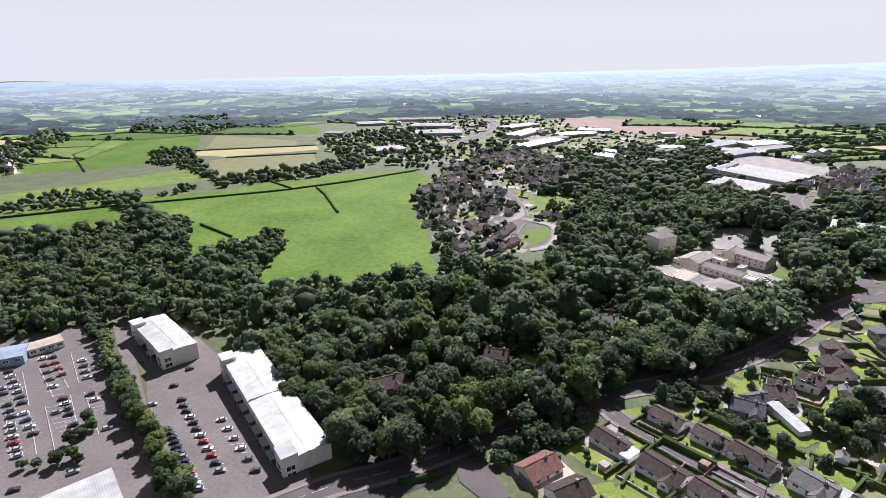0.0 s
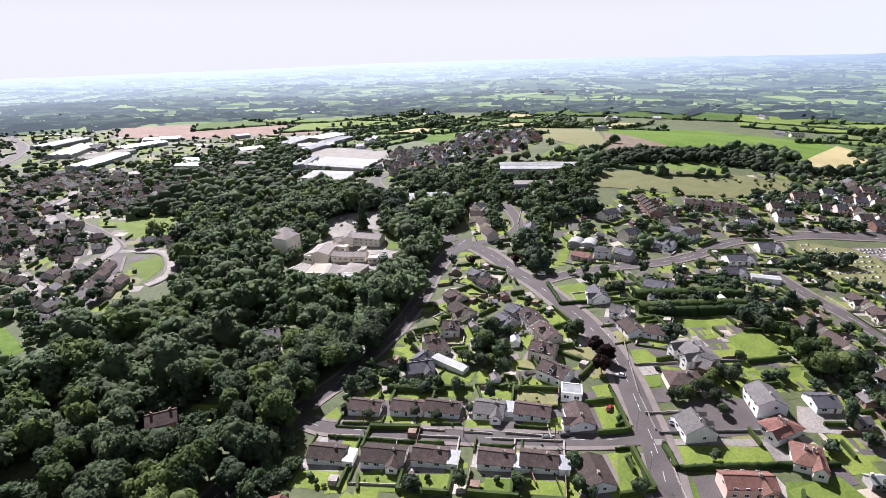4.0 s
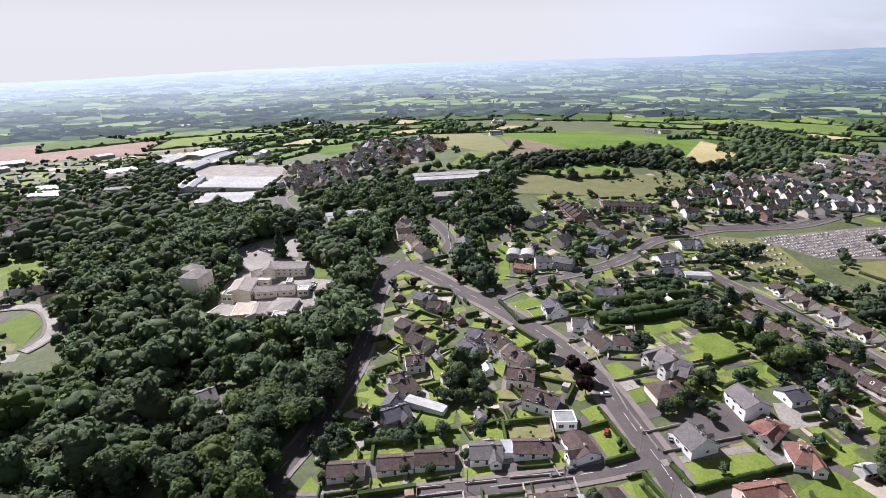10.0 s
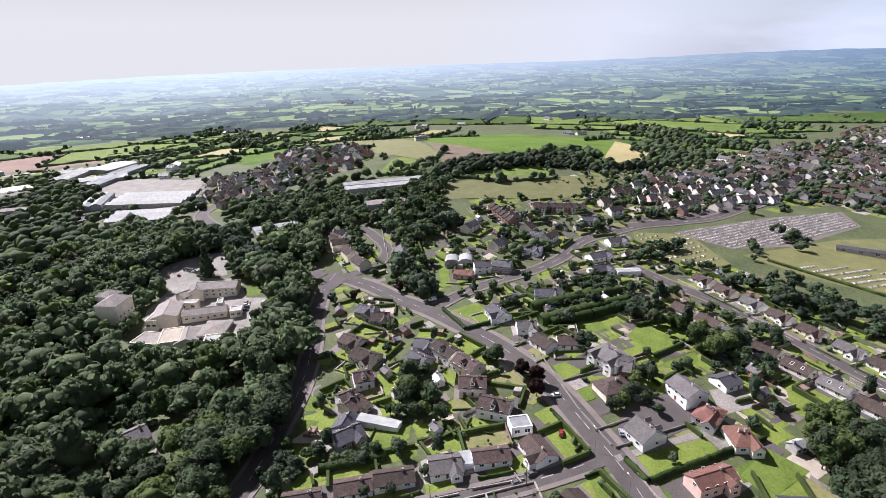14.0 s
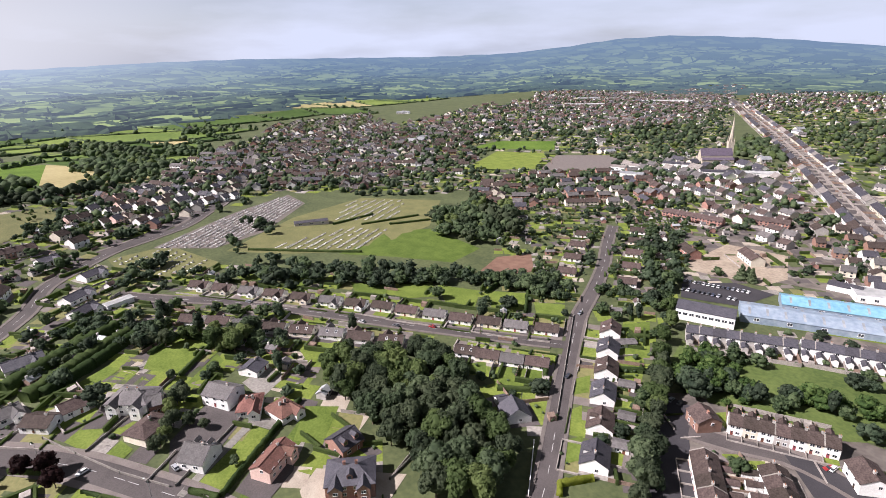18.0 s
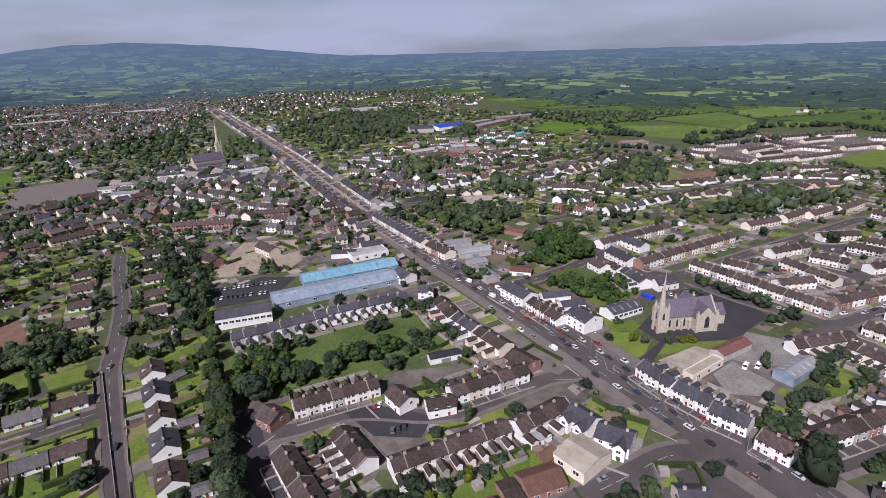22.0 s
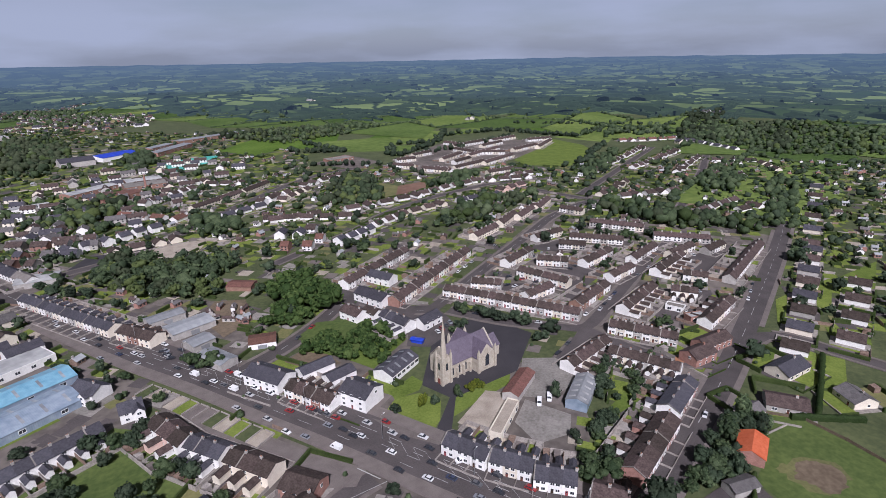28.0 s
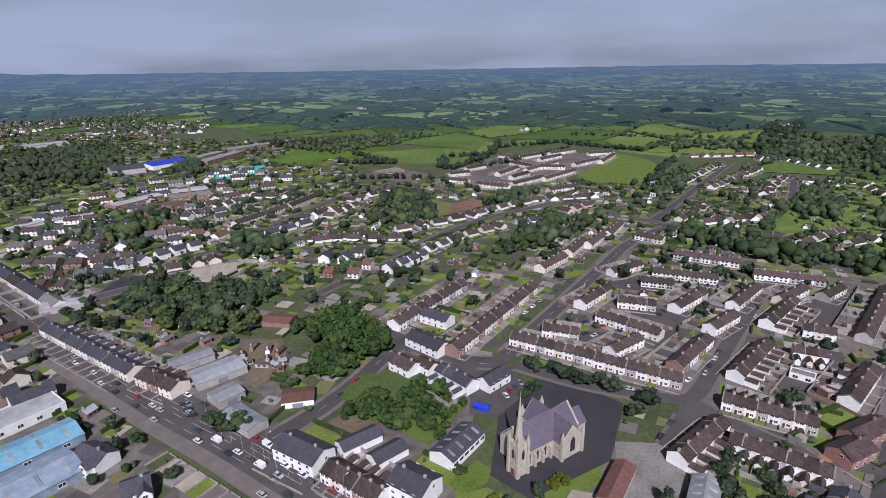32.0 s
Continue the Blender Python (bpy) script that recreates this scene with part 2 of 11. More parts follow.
M["worn"] = surface("trodden_earth", (0.095, 0.07, 0.046), (0.175, 0.135, 0.09), 0.08, fine=8, bump=0.5)
M["pasture"] = surface("pasture", (0.055, 0.093, 0.022), (0.12, 0.17, 0.045), 0.01, fine=12, spread=0.4, islands=True, gloss=0.08)
M["stubble"] = surface("stubble", (0.25, 0.21, 0.09), (0.36, 0.31, 0.15), 0.02, fine=12, spread=0.15, islands=True)
M["headstone"] = surface("gravestone", (0.16, 0.15, 0.15), (0.6, 0.58, 0.55), 0.15, spread=0.35, islands=True)


def foliage(name, dark, light, islands=False):
    m = surface(name, dark, light, 0.13, rough=0.75, bump=0.3, fine=22, spread=0.32, islands=islands, gloss=0.18)
    b = m.node_tree.nodes["Principled BSDF"]
    n, l = m.node_tree.nodes, m.node_tree.links
    through_leaf, both = n.new("ShaderNodeBsdfTranslucent"), n.new("ShaderNodeMixShader")
    both.inputs["Fac"].default_value = 0.58
    l.new(b.inputs["Base Color"].links[0].from_socket, through_leaf.inputs["Color"])
    l.new(b.outputs["BSDF"], both.inputs[1])
    l.new(through_leaf.outputs["BSDF"], both.inputs[2])
    l.new(both.outputs["Shader"], n["Material Output"].inputs["Surface"])
    return m


M["leaf"] = foliage("broad_leaf", (0.059, 0.0881, 0.0456), (0.169, 0.22, 0.119))
M["leaf_light"] = foliage("light_leaf", (0.0691, 0.104, 0.0336), (0.17, 0.224, 0.0841))
M["leaf_dark"] = foliage("dark_leaf", (0.0422, 0.0616, 0.0348), (0.114, 0.142, 0.0783))
M["leaf_fresh"] = foliage("fresh_green_leaf", (0.05, 0.094, 0.026), (0.135, 0.21, 0.065), islands=True)
M["leaf_copper"] = foliage("copper_leaf", (0.025, 0.012, 0.014), (0.06, 0.026, 0.025))
M["leaf_gold"] = foliage("golden_leaf", (0.13, 0.16, 0.02), (0.22, 0.26, 0.04))
M["wood_leaf"] = foliage("wood_leaf", (0.0472, 0.0762, 0.0388), (0.181, 0.245, 0.122), islands=True)
M["hedge"] = foliage("hedge_leaf", (0.0348, 0.0627, 0.0191), (0.0925, 0.137, 0.0446))


def car_paint():
    """Car paint whose colour is picked for each car."""
    m = bpy.data.materials.new("car_paint")
    m.use_nodes = True
    n, l = m.node_tree.nodes, m.node_tree.links
    info, ramp = n.new("ShaderNodeObjectInfo"), n.new("ShaderNodeValToRGB")
    ramp.color_ramp.interpolation = "CONSTANT"
    tones = [(0.6, 0.6, 0.6), (0.02, 0.02, 0.025), (0.3, 0.31, 0.33), (0.03, 0.03, 0.035), (0.25, 0.02, 0.02), (0.03, 0.04, 0.08), (0.7, 0.7, 0.69), (0.05, 0.052, 0.055), (0.2, 0.21, 0.23), (0.02, 0.022, 0.03), (0.42, 0.42, 0.42), (0.1, 0.1, 0.105)]
    els = ramp.color_ramp.elements
    for k, tone in enumerate(tones):
        el = els[k] if k < 2 else els.new(k / len(tones))
        el.position, el.color = k / len(tones), (*tone, 1)
    l.new(info.outputs["Random"], ramp.inputs["Fac"])
    b = n["Principled BSDF"]
    l.new(ramp.outputs["Color"], b.inputs["Base Color"])
    b.inputs["Roughness"].default_value, b.inputs["Coat Weight"].default_value = 0.35, 0.5
    return m


M["car"] = car_paint()

# ---------------- ground level ----------------
BUMPS = ((32, 495, 288, 172, 172), (7, 190, 80, 63, 69), (-10, -12, 242, 150, 115), (3.5, -126, -172, 150, 150))


def ground(x, y):
    """Height of the land at a place."""
    z = sum(h * math.exp(-0.5 * (((x - a) / s) ** 2 + ((y - b) / t) ** 2)) for h, a, b, s, t in BUMPS)
    r = math.hypot(x, y)
    if r > 900:
        z += min(1.0, (r - 900) / 900) * 11 * (math.sin(x / 310 + 1.3) * math.cos(y / 270 + 0.4) + 0.6 * math.sin((x + y) / 170))
        z -= 38 * min(1.0, (r - 900) / 1800) * max(0.0, y / r) ** 2
    return z


# ---------------- shapes ----------------
class Shape:
    """Gathers vertices and faces, with a material slot for each face."""

    def __init__(self):
        self.v, self.f, self.m = [], [], []

    def face(self, pts, m=0):
        k = len(self.v)
        self.v += [tuple(p) for p in pts]
        self.f.append(tuple(range(k, k + len(pts))))
        self.m.append(m)

    def box(self, x0, y0, z0, x1, y1, z1, m=0):
        k = len(self.v)
        self.v += [(x0, y0, z0), (x1, y0, z0), (x1, y1, z0), (x0, y1, z0), (x0, y0, z1), (x1, y0, z1), (x1, y1, z1), (x0, y1, z1)]
        for q in ((0, 3, 2, 1), (4, 5, 6, 7), (0, 1, 5, 4), (1, 2, 6, 5), (2, 3, 7, 6), (3, 0, 4, 7)):
            self.f.append(tuple(k + i for i in q))
            self.m.append(m)

    def prism(self, outline, z0, z1, m=0, top=1.0):
        """An upright prism, or a frustum if top is not 1."""
        n, k = len(outline), len(self.v)
        cx, cy = sum(p[0] for p in outline) / n, sum(p[1] for p in outline) / n
        self.v += [(x, y, z0) for x, y in outline] + [(cx + (x - cx) * top, cy + (y - cy) * top, z1) for x, y in outline]
        for i in range(n):
            j = (i + 1) % n
            self.f.append((k + i, k + j, k + n + j, k + n + i))
            self.m.append(m)
        self.f.append(tuple(k + n + i for i in range(n)))
        self.m.append(m)

    def gable_walls(self, L, D, h, rise, base=-0.8, m=0):
        a, d = L / 2, D / 2
        k = len(self.v)
        self.v += [(-a, -d, base), (a, -d, base), (a, d, base), (-a, d, base), (-a, -d, h), (a, -d, h), (a, d, h), (-a, d, h), (-a, 0, h + rise), (a, 0, h + rise)]
        for q in ((0, 1, 5, 4), (2, 3, 7, 6), (1, 2, 6, 9, 5), (3, 0, 4, 8, 7), (4, 5, 9, 8), (6, 7, 8, 9)):
            self.f.append(tuple(k + i for i in q))
            self.m.append(m)

    def gable_roof(self, L, D, h, rise, over=0.35, thick=0.16, m=0):
        a, d = L / 2 + over * 0.6, D / 2 + over
        drop = rise * over / (D / 2)
        for s in (-1, 1):
            k = len(self.v)
            e, r = h - drop + 0.03, h + rise + 0.03
            self.v += [(-a, s * d, e), (a, s * d, e), (a, 0, r), (-a, 0, r), (-a, s * d, e + thick), (a, s * d, e + thick), (a, 0, r + thick), (-a, 0, r + thick)]
            for q in ((0, 3, 2, 1), (4, 5, 6, 7), (0, 1, 5, 4), (1, 2, 6, 5), (3, 0, 4, 7)):
                self.f.append(tuple(k + i for i in (q if s < 0 else q[::-1])))
                self.m.append(m)

    def hip_roof(self, L, D, h, rise, over=0.4, thick=0.16, m=0):
        a, d, c = L / 2 + over, D / 2 + over, max(0.2, (L - D) / 2 + 0.5)
        k = len(self.v)
        self.v += [(-a, -d, h), (a, -d, h), (a, d, h), (-a, d, h), (-a, -d, h + thick), (a, -d, h + thick), (a, d, h + thick), (-a, d, h + thick), (-c, 0, h + rise), (c, 0, h + rise)]
        for q in ((0, 3, 2, 1), (0, 1, 5, 4), (1, 2, 6, 5), (2, 3, 7, 6), (3, 0, 4, 7), (4, 5, 9, 8), (5, 6, 9), (6, 7, 8, 9), (7, 4, 8)):
            self.f.append(tuple(k + i for i in q))
            self.m.append(m)

    def mesh(self, name, mats, smooth=False):
        me = bpy.data.meshes.new(name)
        me.from_pydata(self.v, [], self.f)
        for m in mats:
            me.materials.append(M[m] if isinstance(m, str) else m)
        if len(mats) > 1:
            me.polygons.foreach_set("material_index", self.m)
        if smooth:
            me.polygons.foreach_set("use_smooth", [True] * len(self.f))
        me.update()
        return me


CACHE = {}


def shared(key, make):
    if key not in CACHE:
        CACHE[key] = make()
    return CACHE[key]


def part(name, me, parent, m=None, label=""):
    """One mesh object under a thing or under a part."""
    ob = new(name, me)
    ob.parent = parent
    if m is not None:
        ob.matrix_basis = m
    return tagged(ob, label)


def thing(name, x, y, rot, label, category, group="", z=None):
    """An Empty at the base of a thing, turned by rot radians."""
    ob = new(name)
    ob.empty_display_size = 0.5
    ob.matrix_basis = Matrix.Translation((x, y, ground(x, y) if z is None else z)) @ Matrix.Rotation(rot, 4, "Z")
    return tagged(ob, label, category, group)


def at(x, y, z, rot=0.0, sx=1.0, sy=1.0, sz=1.0):
    return Matrix.Translation((x, y, z)) @ Matrix.Rotation(rot, 4, "Z") @ Matrix.Diagonal((sx, sy, sz, 1))


# ---------------- what stands where ----------------
TAKEN = set()
CELL = 3.0


def take(x, y, rot, L, D, margin=1.0):
    """Marks the ground under a building as taken."""
    c, s = math.cos(rot), math.sin(rot)
    a, b = L / 2 + margin, D / 2 + margin
    for i in range(int(2 * a / 2) + 1):
        for j in range(int(2 * b / 2) + 1):
            u, v = -a + i * 2.0, -b + j * 2.0
            TAKEN.add((int((x + c * u - s * v) // CELL), int((y + s * u + c * v) // CELL)))


def is_free(x, y):
    return (int(x // CELL), int(y // CELL)) not in TAKEN


def take_area(poly):
    xs, ys = [p[0] for p in poly], [p[1] for p in poly]
    x = min(xs)
    while x < max(xs):
        y = min(ys)
        while y < max(ys):
            if inside(poly, x, y):
                TAKEN.add((int(x // CELL), int(y // CELL)))
            y += CELL
        x += CELL


# ---------------- ground sheets ----------------
STEP = [0.0]


def lift_next():
    STEP[0] += 0.004
    return STEP[0]


def inside(poly, x, y):
    hit, j = False, len(poly) - 1
    for i in range(len(poly)):
        (xa, ya), (xb, yb) = poly[i], poly[j]
        if (ya > y) != (yb > y) and x < (xb - xa) * (y - ya) / (yb - ya) + xa:
            hit = not hit
        j = i
    return hit


def sheet(name, pts, mat, lift, label, category="", kind="structure", cell=12.0):
    """A flat area draped over the land."""
    take_area(pts)
    bm = bmesh.new()
    bm.faces.new([bm.verts.new((x, y, 0)) for x, y in pts])
    bmesh.ops.triangulate(bm, faces=bm.faces[:])
    for axis in (0, 1):
        lo, hi = min(p[axis] for p in pts), max(p[axis] for p in pts)
        k = math.ceil(lo / cell)
        while k * cell < hi:
            co, no = [0, 0, 0], [0, 0, 0]
            co[axis], no[axis] = k * cell, 1
            bmesh.ops.bisect_plane(bm, geom=bm.verts[:] + bm.edges[:] + bm.faces[:], plane_co=co, plane_no=no)
            k += 1
    for v in bm.verts:
        v.co.z = ground(v.co.x, v.co.y) + lift
    bmesh.ops.recalc_face_normals(bm, faces=bm.faces[:])
    if sum(f.normal.z for f in bm.faces) < 0:
        bmesh.ops.reverse_faces(bm, faces=bm.faces[:])
    me = bpy.data.meshes.new(name)
    bm.to_mesh(me)
    bm.free()
    me.materials.append(M[mat])
    return tagged(new(name, me), label, category or name, kind=kind)


def lawn(*pts, dry=False):
    return sheet("lawn", pts, "dry_lawn" if dry else "lawn", 0.09 + lift_next() * 0.2, "sun-dried yellowish garden lawn" if dry else "mown bright green garden lawn", "lawn")


def yard(*pts, mat="asphalt", label="grey tarmac yard beside the buildings"):
    return sheet("yard", pts, mat, 0.12 + lift_next() * 0.2, label, "yard")


def field(*pts, mat="meadow", label="green grass field bounded by hedges"):
    return sheet("field", pts, mat, 0.06 + lift_next() * 0.1, label, "field", cell=20)


def smooth_line(pts, step=5.0):
    """Points along a Catmull-Rom curve through pts."""
    p = [Vector(q) for q in pts]
    p = [p[0] * 2 - p[1]] + p + [p[-1] * 2 - p[-2]]
    out = []
    for a, b, c, d in zip(p, p[1:], p[2:], p[3:]):
        n = max(2, int((c - b).length / step))
        for k in range(n):
            t = k / n
            out.append(0.5 * ((2 * b) + (c - a) * t + (2 * a - 5 * b + 4 * c - d) * t * t + (3 * b - a - 3 * c + d) * t ** 3))
    return out + [p[-2]]


def sides(line):
    """The way along and the left-hand normal at each point of a line."""
    out = []
    for k in range(len(line)):
        d = (line[min(k + 1, len(line) - 1)] - line[max(k - 1, 0)]).normalized()
        out.append((d, Vector((-d.y, d.x))))
    return out


ROADS = []


def road(name, pts, width, walkway=2.0, dashes=True, mat="asphalt", label="grey tarmac road with footways"):
    ROADS.append((name, smooth_line(pts), width, walkway, dashes, mat, label))


def near_road(p, but, margin=0.4):
    for k, (_, line, width, *_) in enumerate(ROADS):
        if k != but and min((p - q).length_squared for q in line) < (width / 2 + margin) ** 2 + 6:
            return True
    return False


def build_roads():
    for k, (name, line, width, walkway, dashes, mat, label) in enumerate(ROADS):
        dirs, s, lift = sides(line), Shape(), 0.14 + 0.006 * k
        for p, (dd, n) in zip(line, dirs):
            take(p.x, p.y, math.atan2(dd.y, dd.x), 5.0, width + walkway * 2, 0.0)
        for p, (d, n) in zip(line, dirs):
            for o in (-0.5, 0.0, 0.5):
                q = p + n * width * o
                s.v.append((q.x, q.y, ground(q.x, q.y) + lift))
        for i in range(len(line) - 1):
            for j in (0, 1):
                a = i * 3 + j
                s.f.append((a, a + 3, a + 4, a + 1)[::-1])
                s.m.append(0)
        tagged(new(name, s.mesh(name, [mat])), label, "road", kind="structure")
        if walkway:
            s, up = Shape(), lift + 0.12
            for side in (-1, 1):
                ok = [not near_road(p + n * side * (width / 2 + walkway / 2), k) for p, (d, n) in zip(line, dirs)]
                for i in range(len(line) - 1):
                    if not (ok[i] and ok[i + 1]):
                        continue
                    ring = []
                    for w in (i, i + 1):
                        for o in (width / 2 - 0.02, width / 2 + walkway):
                            q = line[w] + dirs[w][1] * side * o
                            ring.append((q.x, q.y, ground(q.x, q.y) + up))
                    a, b, c, e = ring[0], ring[1], ring[3], ring[2]
                    s.face((a, b, c, e) if side < 0 else (e, c, b, a))
                    s.face([a, e, (e[0], e[1], e[2] - 0.3), (a[0], a[1], a[2] - 0.3)])
                    s.face([b, c, (c[0], c[1], c[2] - 0.3), (b[0], b[1], b[2] - 0.3)])
            if s.f:
                tagged(new("pavement", s.mesh("pavement", ["paving"])), "pale concrete footway with a raised kerb along the road", "pavement", kind="structure")
        if dashes:
            s, run = Shape(), 0.0
            for i in range(len(line) - 1):
                run += (line[i + 1] - line[i]).length
                if run % 9 < 5:
                    a, b = line[i], line[i] + (line[i + 1] - line[i]) * 0.75
                    n = dirs[i][1] * 0.09
                    s.face([(q.x, q.y, ground(q.x, q.y) + lift + 0.03) for q in (a - n, b - n, b + n, a + n)])
            tagged(new("road_marking", s.mesh("road_marking", ["paint"])), "worn white dashed centre line on the road", "road marking", kind="structure")


def line_mark(a, b, width=0.15, lift=0.33):
    a, b = Vector(a), Vector(b)
    n = Vector((a.y - b.y, b.x - a.x)).normalized() * width / 2
    s = Shape()
    s.face([(q.x, q.y, ground(q.x, q.y) + lift) for q in (a - n, b - n, b + n, a + n)])
    tagged(new("painted_line", s.mesh("painted_line", ["paint"])), "white painted line on the tarmac", "road marking", kind="structure")


def garden_wall(*pts, h=0.9, mat="garden_wall", thick=0.22, label="low pale painted garden boundary wall"):
    s = Shape()
    for (xa, ya), (xb, yb) in zip(pts, pts[1:]):
        L = math.hypot(xb - xa, yb - ya)
        n = max(1, int(L / 4))
        ux, uy = (xb - xa) / L, (yb - ya) / L
        for k in range(n):
            p, q = k / n, (k + 1) / n
            quad = []
            for t, sgn in ((p, -1), (q, -1), (q, 1), (p, 1)):
                quad.append((xa + (xb - xa) * t - uy * thick / 2 * sgn, ya + (yb - ya) * t + ux * thick / 2 * sgn))
            zs = [ground(*c) for c in quad]
            s.face([(x, y, z + h) for (x, y), z in zip(quad, zs)])
            for i in range(4):
                j = (i + 1) % 4
                s.face([(*quad[i], zs[i] - 0.3), (*quad[j], zs[j] - 0.3), (*quad[j], zs[j] + h), (*quad[i], zs[i] + h)])
        s.box(xa - 0.2, ya - 0.2, ground(xa, ya) - 0.3, xa + 0.2, ya + 0.2, ground(xa, ya) + h + 0.25)
    return tagged(new("garden_wall", s.mesh("garden_wall", [mat])), label, "garden wall")


# ---------------- gardens ----------------
PLOT = Shape()
PLOT_MATS = ["lawn", "dry_lawn", "paving", "asphalt", "gravel", "concrete", "hedge", "garden_wall", "timber", "ground"]
SHRUBS = []
LATER = collections.defaultdict(list)


def plot_quad(x, y, rot, x0, y0, x1, y1, m):
    """One rectangle of a garden, in the axes of its house."""
    c, s = math.cos(rot), math.sin(rot)
    lift = 0.05 + 0.00005 * (len(PLOT.f) % 1000)
    pts = []
    for a, b in ((x0, y0), (x1, y0), (x1, y1), (x0, y1)):
        px, py = x + c * a - s * b, y + s * a + c * b
        pts.append((px, py, ground(px, py) + lift))
    PLOT.face(pts, m)


def plot_bar(x, y, rot, x0, y0, x1, y1, h, m):
    """A low wall, fence or hedge of a garden."""
    c, s = math.cos(rot), math.sin(rot)
    t = Shape()
    t.box(x0, y0, -0.3, x1, y1, h, m)
    k = len(PLOT.v)
    for a, b, z in t.v:
        px, py = x + c * a - s * b, y + s * a + c * b
        PLOT.v.append((px, py, ground(px, py) + z * RND.uniform(0.92, 1.08)))
    PLOT.f += [tuple(k + i for i in f) for f in t.f]
    PLOT.m += t.m


def shrub(x, y, rot, a, b, h):
    c, s = math.cos(rot), math.sin(rot)
    SHRUBS.append((x + c * a - s * b, y + s * a + c * b, h))


def garden(x, y, rot, L, D, front=6.5, back=10.0, side=2.0):
    """Lawn, drive, patio, hedges and shrubs round a detached house."""
    r, w = RND.random, L / 2 + side
    grass = 1 if r() < 0.2 else 0
    drive = RND.choice((-1, 1))
    split = drive * (L * 0.22)
    hard = RND.choice((2, 3, 3, 2, 5))
    a, b = (-w, split) if drive > 0 else (split, w)
    plot_quad(x, y, rot, a, -D / 2 - front, b, -D / 2, grass)
    a, b = (split, w) if drive > 0 else (-w, split)
    plot_quad(x, y, rot, a, -D / 2 - front, b, -D / 2, hard)
    plot_quad(x, y, rot, -w, -D / 2, w, D / 2 + 2.5, RND.choice((2, 3, 5)))
    plot_quad(x, y, rot, -w, D / 2 + 2.5, w, D / 2 + back, 0 if r() < 0.75 else RND.choice((1, 4, 9)))
    for sx in (-1, 1):
        if r() < 0.6:
            kind = RND.choice((6, 6, 6, 8, 7))
            t = 0.8 if kind == 6 else 0.15
            plot_bar(x, y, rot, sx * w - t / 2, D / 2, sx * w + t / 2, D / 2 + back, RND.uniform(1.3, 2.0), kind)
        if r() < 0.5:
            plot_bar(x, y, rot, sx * w - 0.25, -D / 2 - front, sx * w + 0.25, -D / 2, RND.uniform(0.6, 1.1), RND.choice((6, 6, 7)))
    plot_bar(x, y, rot, min(a, b) if drive < 0 else -w, -D / 2 - front - 0.15, w if drive < 0 else split, -D / 2 - front + 0.15, 0.8, RND.choice((6, 7, 7)))
    if r() < 0.7:
        plot_bar(x, y, rot, -w, D / 2 + back - 0.5, w, D / 2 + back + 0.5, RND.uniform(1.4, 2.2), 6)
    if r() < 0.45:
        sx = RND.choice((-1, 1)) * (w - 2.2)
        plot_bar(x, y, rot, sx - 1.4, D / 2 + back - 4.0, sx + 1.4, D / 2 + back - 1.5, 2.1, RND.choice((8, 7)))
    for k in range(RND.randint(0, 3)):
        shrub(x, y, rot, RND.uniform(-w, w), D / 2 + RND.uniform(4, back), RND.uniform(1.0, 3.4))
    for k in range(RND.randint(0, 3)):
        shrub(x, y, rot, RND.uniform(-w, w), -D / 2 - RND.uniform(1.5, front), RND.uniform(0.8, 2.2))


def yards(x, y, rot, L, D, front=4.0, back=9.0):
    """The paved front and walled back yard of a terraced house."""
    plot_quad(x, y, rot, -L / 2, -D / 2 - front, L / 2, -D / 2, RND.choice((2, 2, 5, 0)))
    plot_quad(x, y, rot, -L / 2, D / 2, L / 2, D / 2 + back, RND.choice((2, 5, 3, 2, 0, 4)))
    for sx in (-1,):
        plot_bar(x, y, rot, -L / 2 - 0.1, D / 2, -L / 2 + 0.1, D / 2 + back, RND.uniform(1.3, 1.9), RND.choice((7, 7, 8)))
        plot_bar(x, y, rot, -L / 2 - 0.09, -D / 2 - front, -L / 2 + 0.09, -D / 2, 0.8, 7)
    plot_bar(x, y, rot, -L / 2, D / 2 + back - 0.12, L / 2, D / 2 + back + 0.12, 1.8, 7)
    plot_bar(x, y, rot, -L / 2, -D / 2 - front - 0.1, L / 2, -D / 2 - front + 0.1, 0.7, 7)
    if RND.random() < 0.5:
        a = RND.uniform(-L / 2 + 1, L / 2 - 1)
        plot_bar(x, y, rot, a - 1.0, D / 2 + back - 2.4, a + 1.0, D / 2 + back - 0.4, 2.1, RND.choice((7, 8, 2)))
    if RND.random() < 0.4:
        shrub(x, y, rot, RND.uniform(-L / 2, L / 2), D / 2 + RND.uniform(5, back), RND.uniform(1, 2.5))


# ---------------- houses ----------------
def window_mesh():
    s = Shape()
    s.box(-0.5, -0.08, -0.5, 0.5, 0.0, 0.5, 0)
    for a, b in ((-0.44, -0.03), (0.03, 0.44)):
        s.box(a, -0.1, -0.42, b, -0.075, 0.42, 1)
    s.box(-0.54, -0.14, -0.56, 0.54, 0.0, -0.5, 0)
    return s.mesh("window", ["frame", "glass"])


def door_mesh():
    s = Shape()
    s.box(-0.55, -0.07, 0.0, 0.55, 0.0, 2.15, 0)
    s.box(-0.45, -0.1, 0.05, 0.45, -0.06, 2.05, 1)
    s.box(-0.25, -0.11, 1.3, 0.25, -0.09, 1.9, 2)
    return s.mesh("door", ["frame", "door", "glass"])


